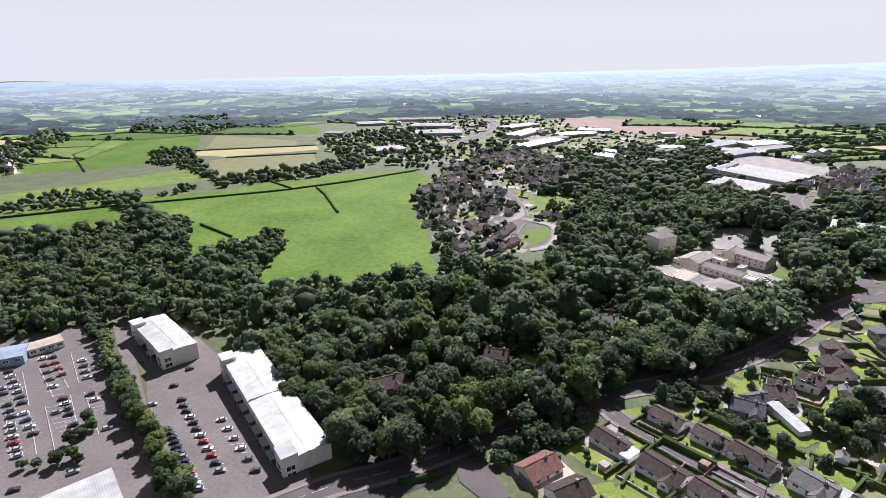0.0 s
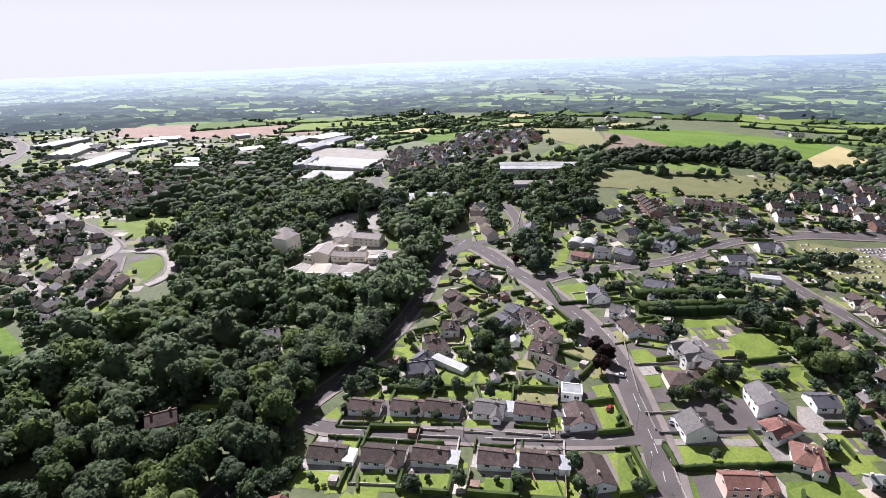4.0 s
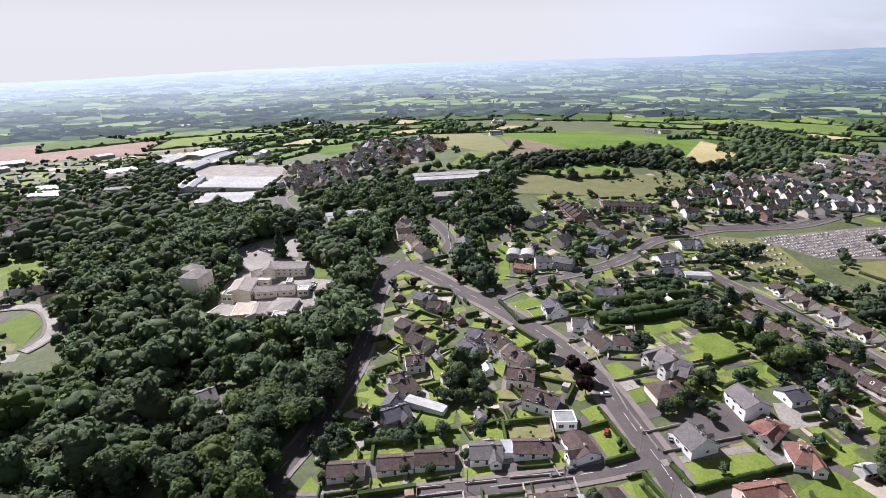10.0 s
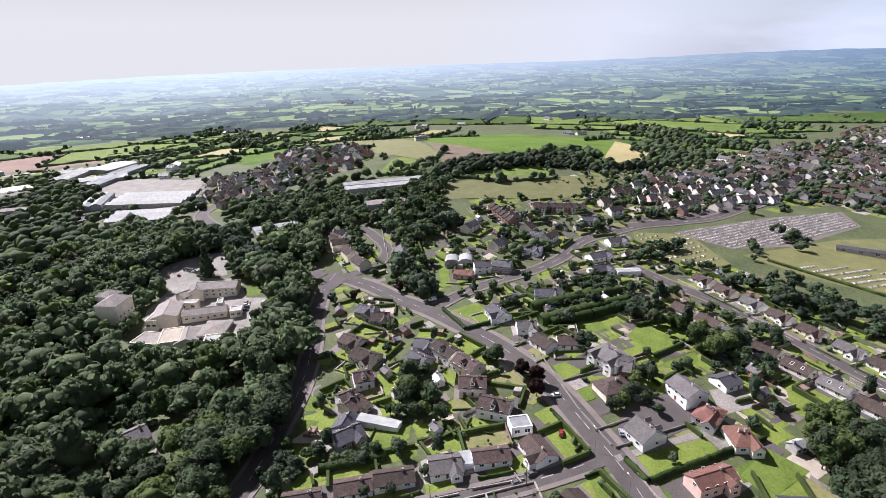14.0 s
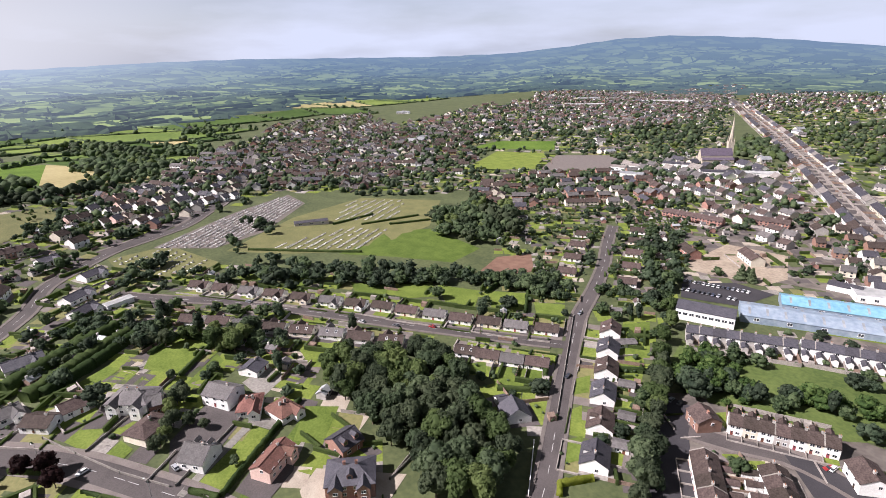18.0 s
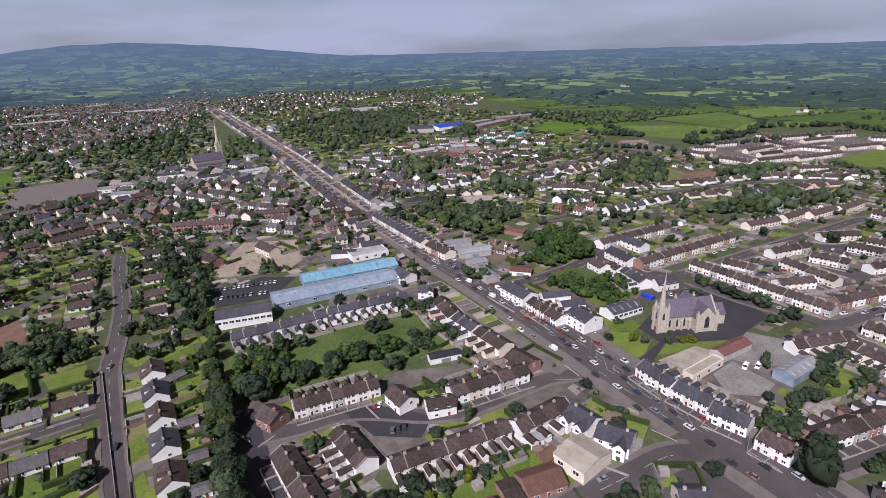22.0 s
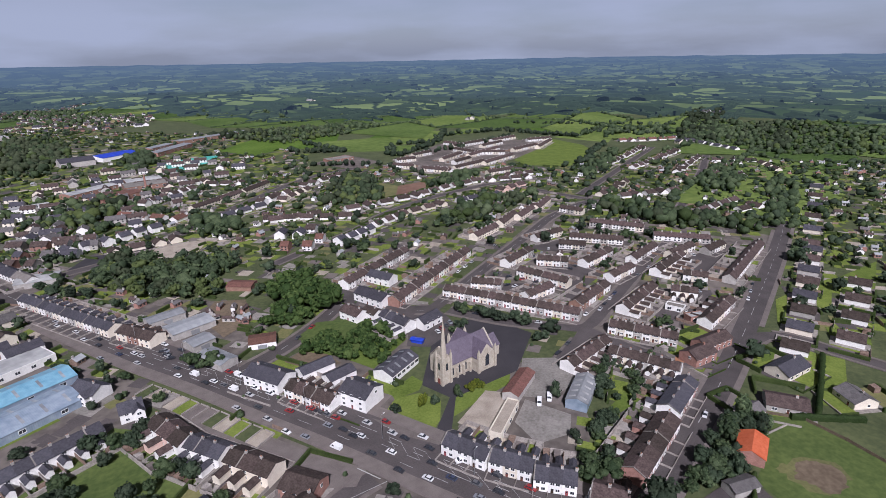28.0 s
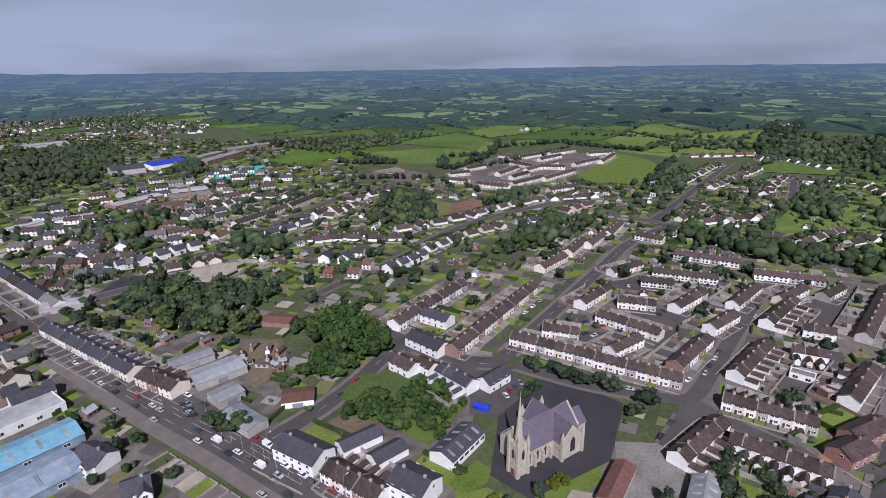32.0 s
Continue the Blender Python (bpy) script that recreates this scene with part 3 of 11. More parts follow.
def chimney_mesh(mat):
    s = Shape()
    s.box(-0.4, -0.3, -1.2, 0.4, 0.3, 0.8, 0)
    s.box(-0.46, -0.36, 0.8, 0.46, 0.36, 0.9, 0)
    for x in (-0.22, 0.22):
        s.prism([(x + 0.12 * math.cos(a), 0.12 * math.sin(a)) for a in (0, 1.05, 2.1, 3.14, 4.19, 5.24)], 0.9, 1.25, 1, 0.85)
    return s.mesh("chimney", [mat, "terracotta"])


RND = random.Random(7)
WALLNAME = {"white_wall": "white rendered", "cream_wall": "cream rendered", "grey_wall": "grey pebbledashed", "brick_wall": "red brick", "pink_wall": "pink rendered", "stone": "pale stone"}
ROOFNAME = {"pale_roof": "pale felt", "brown_roof": "dark brown tiled", "slate_roof": "blue-grey slate", "grey_roof": "pale grey tiled", "red_roof": "red clay tiled", "white_metal": "white sheet", "grey_metal": "grey sheet", "purple_roof": "purple slate", "blue_metal": "pale blue sheet"}


def rooflight_mesh():
    s = Shape()
    s.box(-0.5, -0.7, -0.05, 0.5, 0.7, 0.08, 0)
    s.box(-0.4, -0.6, 0.08, 0.4, 0.6, 0.1, 1)
    return s.mesh("rooflight", ["frame", "glass"])


def wall_face(parent, L, D, eaves, floors, side, n, doors=(0,)):
    """Windows along one long side of a house; side -1 or 1."""
    win = shared("window", window_mesh)
    for fl in range(floors):
        for k in range(n):
            x = (k + 0.5) / n * (L - 1.0) - (L - 1.0) / 2
            if fl == 0 and k in doors and side < 0:
                part("door", shared("door", door_mesh), parent, at(x, -D / 2, 0, 0, 0.9, 1, 0.86))
                continue
            rot = 0 if side < 0 else math.pi
            part("window", win, parent, at(x, side * D / 2, 1.3 + 2.1 * fl, rot, 1.6 if floors == 1 else 1.2, 1, 1.0))


def house(A, B, depth=7.2, eaves=2.4, rise=2.2, wall="white_wall", roof="brown_roof", floors=1, name="bungalow", hip=False, chim=1, front=-1, back=True, n=None, group="", extra="", gable_front=0, dormers=0, garage=0, gabwin=True, plot=True):
    """A detached house whose ridge runs from A to B; front is the side (-1: to the right of A to B) with the door."""
    (xa, ya), (xb, yb) = A, B
    L, rot = math.hypot(xb - xa, yb - ya), math.atan2(yb - ya, xb - xa)
    if front > 0:
        rot += math.pi
    eaves, rise = eaves * (0.86 if floors == 1 else 0.8), rise * 0.88
    label = f"{WALLNAME[wall]} {'two-storey house' if floors > 1 else 'bungalow'} with a {ROOFNAME[roof]} {'hipped' if hip else 'gabled'} roof{extra}"
    cx, cy = (xa + xb) / 2, (ya + yb) / 2
    z = max(ground(cx + sx * math.cos(rot) * L * 0.4, cy + sx * math.sin(rot) * L * 0.4) for sx in (-1, 0, 1))
    h = thing(name, cx, cy, rot, label, "house", group, z)
    far = math.hypot(cx + 10, cy - 20) > 235
    take(cx, cy, rot, L, depth)
    if plot:
        garden(cx, cy, rot, L, depth)
    key = (round(L, 1), depth, eaves, rise)

    def walls():
        s = Shape()
        if hip:
            s.box(-L / 2, -depth / 2, -1, L / 2, depth / 2, eaves + 0.05)
        else:
            s.gable_walls(L, depth, eaves, rise, -1)
        return s.mesh("wall", [wall])

    def roofs():
        s = Shape()
        (s.hip_roof if hip else s.gable_roof)(L, depth, eaves, rise)
        if not hip:
            s.box(-L / 2 - 0.2, -0.12, eaves + rise + 0.12, L / 2 + 0.2, 0.12, eaves + rise + 0.3)
        return s.mesh("roof", [roof])

    part("wall", shared(("w", wall, hip, *key), walls), h)
    part("roof", shared(("r", roof, hip, *key), roofs), h)
    cm = shared(("chimney", "brick_wall" if wall == "brick_wall" else "grey_wall"), lambda: chimney_mesh("brick_wall" if wall == "brick_wall" else "grey_wall"))
    for k in range(chim):
        x = (0.22 if chim == 1 else (-0.3, 0.32)[k % 2]) * L * (-1 if front > 0 else 1)
        part("chimney", cm, h, at(x if not hip else x * 0.4, 0, eaves + rise + 0.05))
    if not hip and not far and L > 8 and not dormers and not group.startswith("bungalows of the estate") and RND.random() < 0.3:
        pitch = math.atan2(rise, depth / 2)
        for k in (-0.22, 0.16):
            part("rooflight", shared("velux", rooflight_mesh), h, Matrix.Translation((L * k, depth * 0.24, eaves + rise * 0.52 + 0.16)) @ Matrix.Rotation(-pitch, 4, "X"))
    cols = n or max(2, int(L / 3.3))
    wall_face(h, L, depth, eaves, floors, -1, cols, (cols // 2,))
    if back and not far:
        wall_face(h, L, depth, eaves, floors, 1, max(2, cols - 1), ())
    if gabwin and not hip and not far:
        for s in (-1, 1):
            part("window", shared("window", window_mesh), h, at(s * L / 2, 0.8 * s, 1.3 + 2.1 * (floors - 1), s * math.pi / 2, 1.0, 1, 1.0))
    for k in range(gable_front):
        gx = (-0.28, 0.28)[k % 2] * L if gable_front > 1 else 0.26 * L
        g = Shape()
        g.gable_walls(2.4 + depth * 0.5, 3.6, eaves, min(rise * 0.8, 1.6), -1, 0)
        w = part("gable_wall", g.mesh("gable_wall", [wall]), h, at(gx, -depth * 0.25 - 0.8, 0, math.pi / 2))
        g = Shape()
        g.gable_roof(2.4 + depth * 0.5, 3.6, eaves, min(rise * 0.8, 1.6))
        part("gable_roof", g.mesh("gable_roof", [roof]), h, at(gx, -depth * 0.25 - 0.8, 0.02, math.pi / 2))
        for fl in range(floors):
            part("window", shared("window", window_mesh), h, at(gx, -depth * 0.5 - 2.0, 1.3 + 2.1 * fl, 0, 1.4, 1, 1.0))
    for k in range(dormers):
        dx = (k - (dormers - 1) / 2) * L / max(2, dormers)

        def dorm():
            g = Shape()
            g.gable_walls(2.4, 1.7, 1.2, 0.7, -0.6, 0)
            g.gable_roof(2.4, 1.7, 1.2, 0.7, 0.2, 0.1, 1)
            g.box(1.19, -0.55, 0.1, 1.25, 0.55, 1.0, 2)
            return g.mesh("dormer", [wall, roof, "glass"])

        part("dormer", shared(("dormer", wall, roof), dorm), h, at(dx, -depth * 0.27, eaves + rise * 0.35, -math.pi / 2))
    if garage:
        g = Shape()
        g.box(-1.6, -3, -0.8, 1.6, 3, 2.35, 0)
        g.box(-1.75, -3.15, 2.35, 1.75, 3.15, 2.5, 1)
        g.box(-1.2, -3.06, 0.0, 1.2, -3.0, 2.0, 2)
        part("garage", g.mesh("garage", [wall, "grey_metal", "frame"]), h, at(garage * (L / 2 + 1.75), 1.0, 0))
    return h


def row(A, B, n, L=11.0, depth=8.0, turn=False, walls=("white_wall",), roofs=("brown_roof",), group="bungalows along the street", **more):
    """n detached houses with their middles on the way from A to B."""
    (xa, ya), (xb, yb) = A, B
    d = Vector((xb - xa, yb - ya)).normalized()
    u = Vector((-d.y, d.x)) if turn else d
    for k in range(n):
        t = k / max(1, n - 1)
        c = Vector((xa + (xb - xa) * t + RND.uniform(-0.5, 0.5), ya + (yb - ya) * t + RND.uniform(-0.5, 0.5)))
        v = u * (L / 2)
        house(tuple(c - v), tuple(c + v), depth, wall=walls[k % len(walls)], roof=roofs[k % len(roofs)], group=group, **more)


def terrace(A, B, n, depth=7.4, eaves=4.8, rise=2.1, walls=("white_wall",), roof="brown_roof", front=-1, annexe=True, group="terraced houses in a row", cols=2, step=0.0):
    """A row of n joined two-storey houses, with the ridge from A to B."""
    (xa, ya), (xb, yb) = A, B
    L, rot = math.hypot(xb - xa, yb - ya) / n, math.atan2(yb - ya, xb - xa)
    if front > 0:
        rot += math.pi
    depth, eaves, rise = depth * 0.93, eaves * 0.84, rise * 0.9
    if math.hypot((xa + xb) / 2 + 10, (ya + yb) / 2 - 20) > 330:
        rows = [(xa + (xb - xa) * (k + 0.5) / n, ya + (yb - ya) * (k + 0.5) / n, rot, L, depth) for k in range(n)]
        for x, y, r_, _, _ in rows:
            yards(x, y, r_, L, depth)
        far_shapes(rows, "terrace_row", f"distant row of {WALLNAME[walls[0]]} terraced houses", walls, (roof, "slate_roof", "brown_roof", "pale_roof") if group.startswith("distant shops") else (roof,))
        return
    for k in range(n):
        t = (k + 0.5) / n
        x, y = xa + (xb - xa) * t, ya + (yb - ya) * t
        wall = walls[k % len(walls)]
        h = thing("terraced_house", x, y, rot, f"{WALLNAME[wall]} terraced house with a {ROOFNAME[roof]} roof", "house", group, ground(x, y) + step * k)
        far = math.hypot(x + 10, y - 20) > 235
        take(x, y, rot, L, depth, 2.0)
        yards(x, y, rot, L, depth, 8.0 if n >= 10 and group.startswith("shops and houses") else 3.6)
        key = (round(L, 2), depth, eaves, rise)

        def walls_():
            s = Shape()
            s.gable_walls(L - 0.006, depth, eaves, rise, -1.2)
            return s.mesh("wall", [wall])

        def roof_():
            s = Shape()
            s.gable_roof(L - 0.2, depth, eaves, rise, 0.3)
            s.box(-L / 2 + 0.1, -0.12, eaves + rise + 0.12, L / 2 - 0.1, 0.12, eaves + rise + 0.28)
            return s.mesh("roof", [roof])

        def verge_():
            s = Shape()
            s.gable_roof(0.14, depth, eaves + 0.1, rise, 0.2, 0.18)
            return s.mesh("parapet", ["garden_wall"])

        part("wall", shared(("tw", wall, *key), walls_), h)
        part("roof", shared(("tr", roof, *key), roof_), h)
        if k % 3 == 0:
            part("parapet", shared(("tp", *key), verge_), h, at(-L / 2 + 0.12, 0, 0))
        part("chimney", shared(("chimney", "grey_wall"), lambda: chimney_mesh("grey_wall")), h, at(L * 0.42, 0, eaves + rise))
        wall_face(h, L, depth, eaves, 2, -1, cols, (0,))
        if not far or not annexe:
            wall_face(h, L, depth, eaves, 2, 1, 1, ())
        if annexe:
            def annexe_():
                s = Shape()
                s.gable_walls(4.6, L * 0.48, eaves * 0.62, 0.8, -1.2, 0)
                return s.mesh("rear_wing", [wall])

            def annexe_roof_():
                s = Shape()
                s.gable_roof(4.6, L * 0.48, eaves * 0.62, 0.8, 0.2, 0.12)
                return s.mesh("rear_wing_roof", [roof])

            w = part("rear_wing", shared(("tx", wall, *key), annexe_), h, at(L * 0.2, depth / 2 + 2.28, 0, math.pi / 2))
            part("rear_wing_roof", shared(("ty", roof, *key), annexe_roof_), w)


def shed(A, B, depth, eaves=6.0, rise=1.5, wall="grey_metal", roof="white_metal", name="warehouse", label="large pale sheet-clad industrial building", category="building", strips=0, doors=0, lights=0):
    """A long low-pitched building with its ridge from A to B."""
    eaves = eaves * 0.86
    (xa, ya), (xb, yb) = A, B
    L, rot = math.hypot(xb - xa, yb - ya), math.atan2(yb - ya, xb - xa)
    h = thing(name, (xa + xb) / 2, (ya + yb) / 2, rot, label, category)
    take((xa + xb) / 2, (ya + yb) / 2, rot, L, depth)
    s = Shape()
    s.gable_walls(L, depth, eaves, rise, -1.5)
    part("wall", s.mesh("wall", [wall]), h)
    s = Shape()
    s.gable_roof(L, depth, eaves, rise, 0.25, 0.15)
    r = part("roof", s.mesh("roof", [roof]), h)
    slope = math.atan2(rise, depth / 2)
    for k in range(lights):
        for sd in (-1, 1):
            s = Shape()
            s.box(-0.5, -depth * 0.16, 0, 0.5, depth * 0.16, 0.06)
            x = ((k + 0.5) / lights - 0.5) * L
            part("rooflight", s.mesh("rooflight", ["grey_metal" if roof != "grey_metal" else "white_metal"]), r,
                 Matrix.Translation((x, sd * depth * 0.25, eaves + rise * 0.5 + 0.2)) @ Matrix.Rotation(-sd * slope, 4, "X"))
    for k in range(strips):
        x = ((k + 0.5) / strips - 0.5) * L
        part("window", shared("window", window_mesh), h, at(x, -depth / 2, eaves * 0.6, 0, 2.2, 1, 1.4))
        part("window", shared("window", window_mesh), h, at(x, depth / 2, eaves * 0.6, math.pi, 2.2, 1, 1.4))
    for k in range(doors):
        s = Shape()
        s.box(-1.9, -0.12, 0, 1.9, 0.0, min(4.0, eaves * 0.7))
        x = ((k + 0.5) / doors - 0.5) * L
        part("shutter_door", s.mesh("shutter_door", ["grey_metal"]), h, at(x, -depth / 2, 0))
    return h


def flat_block(A, B, C, height, wall="cream_wall", roof="concrete", name="flat_roofed_block", label="flat-roofed rendered building", category="building"):
    """A flat-roofed block on the parallelogram with the corner A and the neighbours B and C."""
    A, B, C = Vector(A), Vector(B), Vector(C)
    u, rot = (B - A), math.atan2((B - A).y, (B - A).x)
    nrm = Vector((-u.y, u.x)).normalized()
    L, D = u.length, (C - A).dot(nrm)
    c = A + u / 2 + nrm * D / 2
    D = abs(D)
    h = thing(name, c.x, c.y, rot, label, category)
    take(c.x, c.y, rot, L, D)
    s = Shape()
    s.box(-L / 2, -D / 2, -1.5, L / 2, D / 2, height)
    part("wall", s.mesh("wall", [wall]), h)
    s = Shape()
    s.box(-L / 2 + 0.3, -D / 2 + 0.3, height, L / 2 - 0.3, D / 2 - 0.3, height + 0.08)
    part("roof", s.mesh("roof", [roof]), h)
    s = Shape()
    for x0, y0, x1, y1 in ((-L / 2, -D / 2, L / 2, -D / 2 + 0.3), (-L / 2, D / 2 - 0.3, L / 2, D / 2), (-L / 2, -D / 2 + 0.3, -L / 2 + 0.3, D / 2 - 0.3), (L / 2 - 0.3, -D / 2 + 0.3, L / 2, D / 2 - 0.3)):
        s.box(x0 - 0.05, y0 - 0.05, height + 0.003, x1 + 0.05, y1 + 0.05, height + 0.35)
    part("parapet", s.mesh("parapet", [wall]), h)
    for sd in (-1, 1):
        n = max(2, int(L / 5))
        for k in range(n):
            part("window", shared("window", window_mesh), h, at(((k + 0.5) / n - 0.5) * L, sd * D / 2, height * 0.55, 0 if sd < 0 else math.pi, 1.9, 1, 1.4))
    return h


# ---------------- distant housing ----------------
def far_shapes(places, name, label, walls=("white_wall", "cream_wall", "grey_wall", "brick_wall"), roofs=("brown_roof", "brown_roof", "slate_roof", "brown_roof", "grey_roof"), storeys=2, category="houses"):
    """Far houses, built in one mesh: (x, y, rot, length, depth) each."""
    s, nw = Shape(), len(walls)
    mats = list(walls) + list(roofs) + ["glass", "grey_wall"]
    for x, y, rot, L, D in places:
        take(x, y, rot, L, D, 0.5)
        t = Shape()
        e, r = (3.5 if storeys == 2 else 2.2), D * 0.31
        w, q = RND.randrange(nw), nw + RND.randrange(len(roofs))
        t.gable_walls(L, D, e, r, -2, w)
        t.gable_roof(L, D, e, r, 0.3, 0.15, q)
        t.box(L * 0.3, -0.35, e + r - 0.5, L * 0.3 + 0.8, 0.35, e + r + 1.0, nw + len(roofs) + 1)
        for sd in (-1, 1):
            for f in range(storeys):
                for k in range(max(2, int(L / 3.5))):
                    xx = ((k + 0.5) / max(2, int(L / 3.5)) - 0.5) * (L - 1)
                    y0 = sd * D / 2
                    y0 += sd * 0.05
                    q4 = [(xx - 0.55, y0, 0.8 + 1.6 * f), (xx + 0.55, y0, 0.8 + 1.6 * f), (xx + 0.55, y0, 1.7 + 1.6 * f), (xx - 0.55, y0, 1.7 + 1.6 * f)]
                    t.face(q4 if sd < 0 else q4[::-1], nw + len(roofs))
        c, sn, z0, k = math.cos(rot), math.sin(rot), ground(x, y), len(s.v)
        s.v += [(x + c * a - sn * b, y + sn * a + c * b, z + z0) for a, b, z in t.v]
        s.f += [tuple(k + i for i in f) for f in t.f]
        s.m += t.m
    return tagged(new(name, s.mesh(name, mats)), label, category, kind="stuff")


def estate(poly, angle, along, across, name="distant_houses", label="rows of distant pale-walled houses with dark roofs", L=8.0, D=8.0, drop=0.2, plots=True, **more):
    """Streets of far houses over an area, at an angle in degrees, with their gardens."""
    c, s = math.cos(radians(angle)), math.sin(radians(angle))
    ux, vx = [x * c + y * s for x, y in poly], [-x * s + y * c for x, y in poly]
    out, v, side = [], min(vx) + across * 0.3, 0
    near = min(math.hypot(x, y) for x, y in poly) < 420
    drop = max(drop, 0.32) if name in ("town_houses", "distant_houses") or abs(angle + 33) < 3 else drop
    while v < max(vx):
        u = min(ux) + RND.uniform(0, along)
        while u < max(ux):
            x, y = u * c - v * s, u * s + v * c
            if inside(poly, x, y):
                wave = 9 * math.sin(u / 47 + v / 90)
                x, y = x - s * wave + RND.uniform(-1.5, 1.5), y + c * wave + RND.uniform(-1.5, 1.5)
                rot = radians(angle + RND.uniform(-6, 6) + 10 * math.cos(u / 47 + v / 90)) + (0 if side else math.pi)
                if RND.random() < 0.16:
                    rot += math.pi / 2
                length = min(L, 12) * RND.choice((0.7, 0.8, 0.9, 1.0, 1.3))
                if not side:
                    plot_quad(x, y, rot + math.pi, -along * 0.62, across * 0.4 - 2.7, along * 0.62, across * 0.4 + 2.7, 3)
                if RND.random() > drop:
                    out.append((x, y, rot, length, D * RND.uniform(0.9, 1.1)))
                    if near and plots:
                        garden(x, y, rot, length, D, across * 0.4 - D / 2 - 3, across * 0.5 - D / 2, 1.6)
                    else:
                        plot_quad(x, y, rot, -along * 0.5, -across * 0.36, along * 0.5, D / 2, RND.choice((2, 3, 5, 0)))
                        plot_quad(x, y, rot, -along * 0.5, D / 2, along * 0.5, across * 0.5, RND.choice((0, 0, 1, 9)))
                        for k in range(2):
                            shrub(x, y, rot, RND.uniform(-along, along) * 0.5, D / 2 + RND.uniform(2, across * 0.4), RND.uniform(2, 6))
                        if RND.random() < 0.45:
                            LATER[RND.choice(("leaf", "leaf_dark", "leaf_dark"))].append((x + RND.uniform(-9, 9), y + RND.uniform(-9, 9), RND.uniform(5, 10)))
                elif RND.random() < 0.7:
                    SHRUBS.extend((x + RND.uniform(-6, 6), y + RND.uniform(-6, 6), RND.uniform(5, 9)) for k in range(3))
            u += along * RND.uniform(0.9, 1.15)
        v += across * (1.15 if side else 0.85)
        side ^= 1
    return far_shapes(out, name, label, **more)


# ---------------- trees and hedges ----------------
def ico(level=1):
    bm = bmesh.new()
    bmesh.ops.create_icosphere(bm, subdivisions=level, radius=1.0)
    v = np.array([p.co[:] for p in bm.verts])
    f = np.array([[q.index for q in p.verts] for p in bm.faces])
    bm.free()
    return v, f


ICO1, ICO2 = ico(1), ico(2)


def crown_arrays(seed, shape="round", leaves=900, level=2, count=16, leaf=(0.05, 0.12)):
    """Vertices and triangles of a crown of unit radius and height about 0 to 2: leaf clumps over uneven lobes."""
    r = np.random.RandomState(seed)
    lobes = []
    if shape == "conifer":
        for k in range(9):
            z = 0.1 + 1.9 * k / 9
            w = 0.75 * (1 - z / 2.15) + 0.06
            a = k * 2.4
            lobes.append((0.25 * w * math.cos(a), 0.25 * w * math.sin(a), z, w, 0.3))
    else:
        tall = 1.35 if shape == "tall" else 1.0
        lobes.append((0, 0, 0.95 * tall, 0.62, 0.75 * tall))
        for k in range(count):
            a, e = r.uniform(0, 6.28), r.uniform(-0.5, 1.2)
            d = r.uniform(0.45, 0.72) * math.cos(e) * (0.75 if shape == "tall" else 1)
            lobes.append((d * math.cos(a), d * math.sin(a), (0.9 + 0.62 * math.sin(e)) * tall, r.uniform(0.2, 0.42), r.uniform(0.18, 0.38) * tall))
    vs, fs, base = [], [], 0
    iv, jf = ICO2 if level == 2 else ICO1
    for x, y, z, w, h in lobes:
        wob = 1 + 0.2 * r.randn(len(iv), 1)
        vs.append(iv * wob * (w * 0.84, w * 0.84, h * 0.84) + (x, y, z))
        fs.append(jf + base)
        base += len(iv)
    for k in range(leaves):
        x, y, z, w, h = lobes[r.randint(len(lobes))]
        n = r.randn(3)
        n /= np.linalg.norm(n)
        if n[2] < -0.3:
            n[2] *= -1
        c = np.array((x, y, z)) + n * (w, w, h) * r.uniform(0.86, 1.14)
        n = n + 0.4 * r.randn(3)
        n /= np.linalg.norm(n)
        a = np.cross(n, r.randn(3))
        a /= np.linalg.norm(a)
        b = np.cross(n, a)
        g = r.uniform(*leaf)
        vs.append(np.array([c - a * g, c + b * g * 0.7, c + a * g, c - b * g * 0.7]))
        fs.append(np.array([[0, 1, 2], [0, 2, 3]]) + base)
        base += 4
    return np.concatenate(vs), np.concatenate(fs)


def mesh_from(name, v, f, mat):
    me = bpy.data.meshes.new(name)
    me.vertices.add(len(v))
    me.vertices.foreach_set("co", np.asarray(v, np.float32).ravel())
    me.loops.add(len(f) * 3)
    me.loops.foreach_set("vertex_index", np.asarray(f, np.int32).ravel())
    me.polygons.add(len(f))
    me.polygons.foreach_set("loop_start", np.arange(0, len(f) * 3, 3, dtype=np.int32))
    me.materials.append(M[mat])
    me.update(calc_edges=True)
    return me


CROWNS = {}
for shape_name in ("round", "tall", "conifer"):
    for seed_no in range(4 if shape_name == "round" else 2):
        CROWNS[shape_name, seed_no] = crown_arrays(11 + 7 * seed_no, shape_name)


def trunk_mesh():
    s = Shape()
    ring = [(math.cos(a) * 0.5, math.sin(a) * 0.5) for a in [k * 1.047 for k in range(6)]]
    s.prism(ring, -0.1, 1.0, 0, 0.6)
    for k in range(4):
        a = k * 1.6 + 0.4
        s.face([(0.2 * math.cos(a), 0.2 * math.sin(a), 0.7), (0.25 * math.cos(a + 0.6), 0.25 * math.sin(a + 0.6), 0.75), (1.7 * math.cos(a + 0.1), 1.7 * math.sin(a + 0.1), 1.5)])
        s.face([(0.25 * math.cos(a + 0.6), 0.25 * math.sin(a + 0.6), 0.75), (0.2 * math.cos(a), 0.2 * math.sin(a), 0.95), (1.7 * math.cos(a + 0.1), 1.7 * math.sin(a + 0.1), 1.5)])
    return s.mesh("trunk", ["bark"])


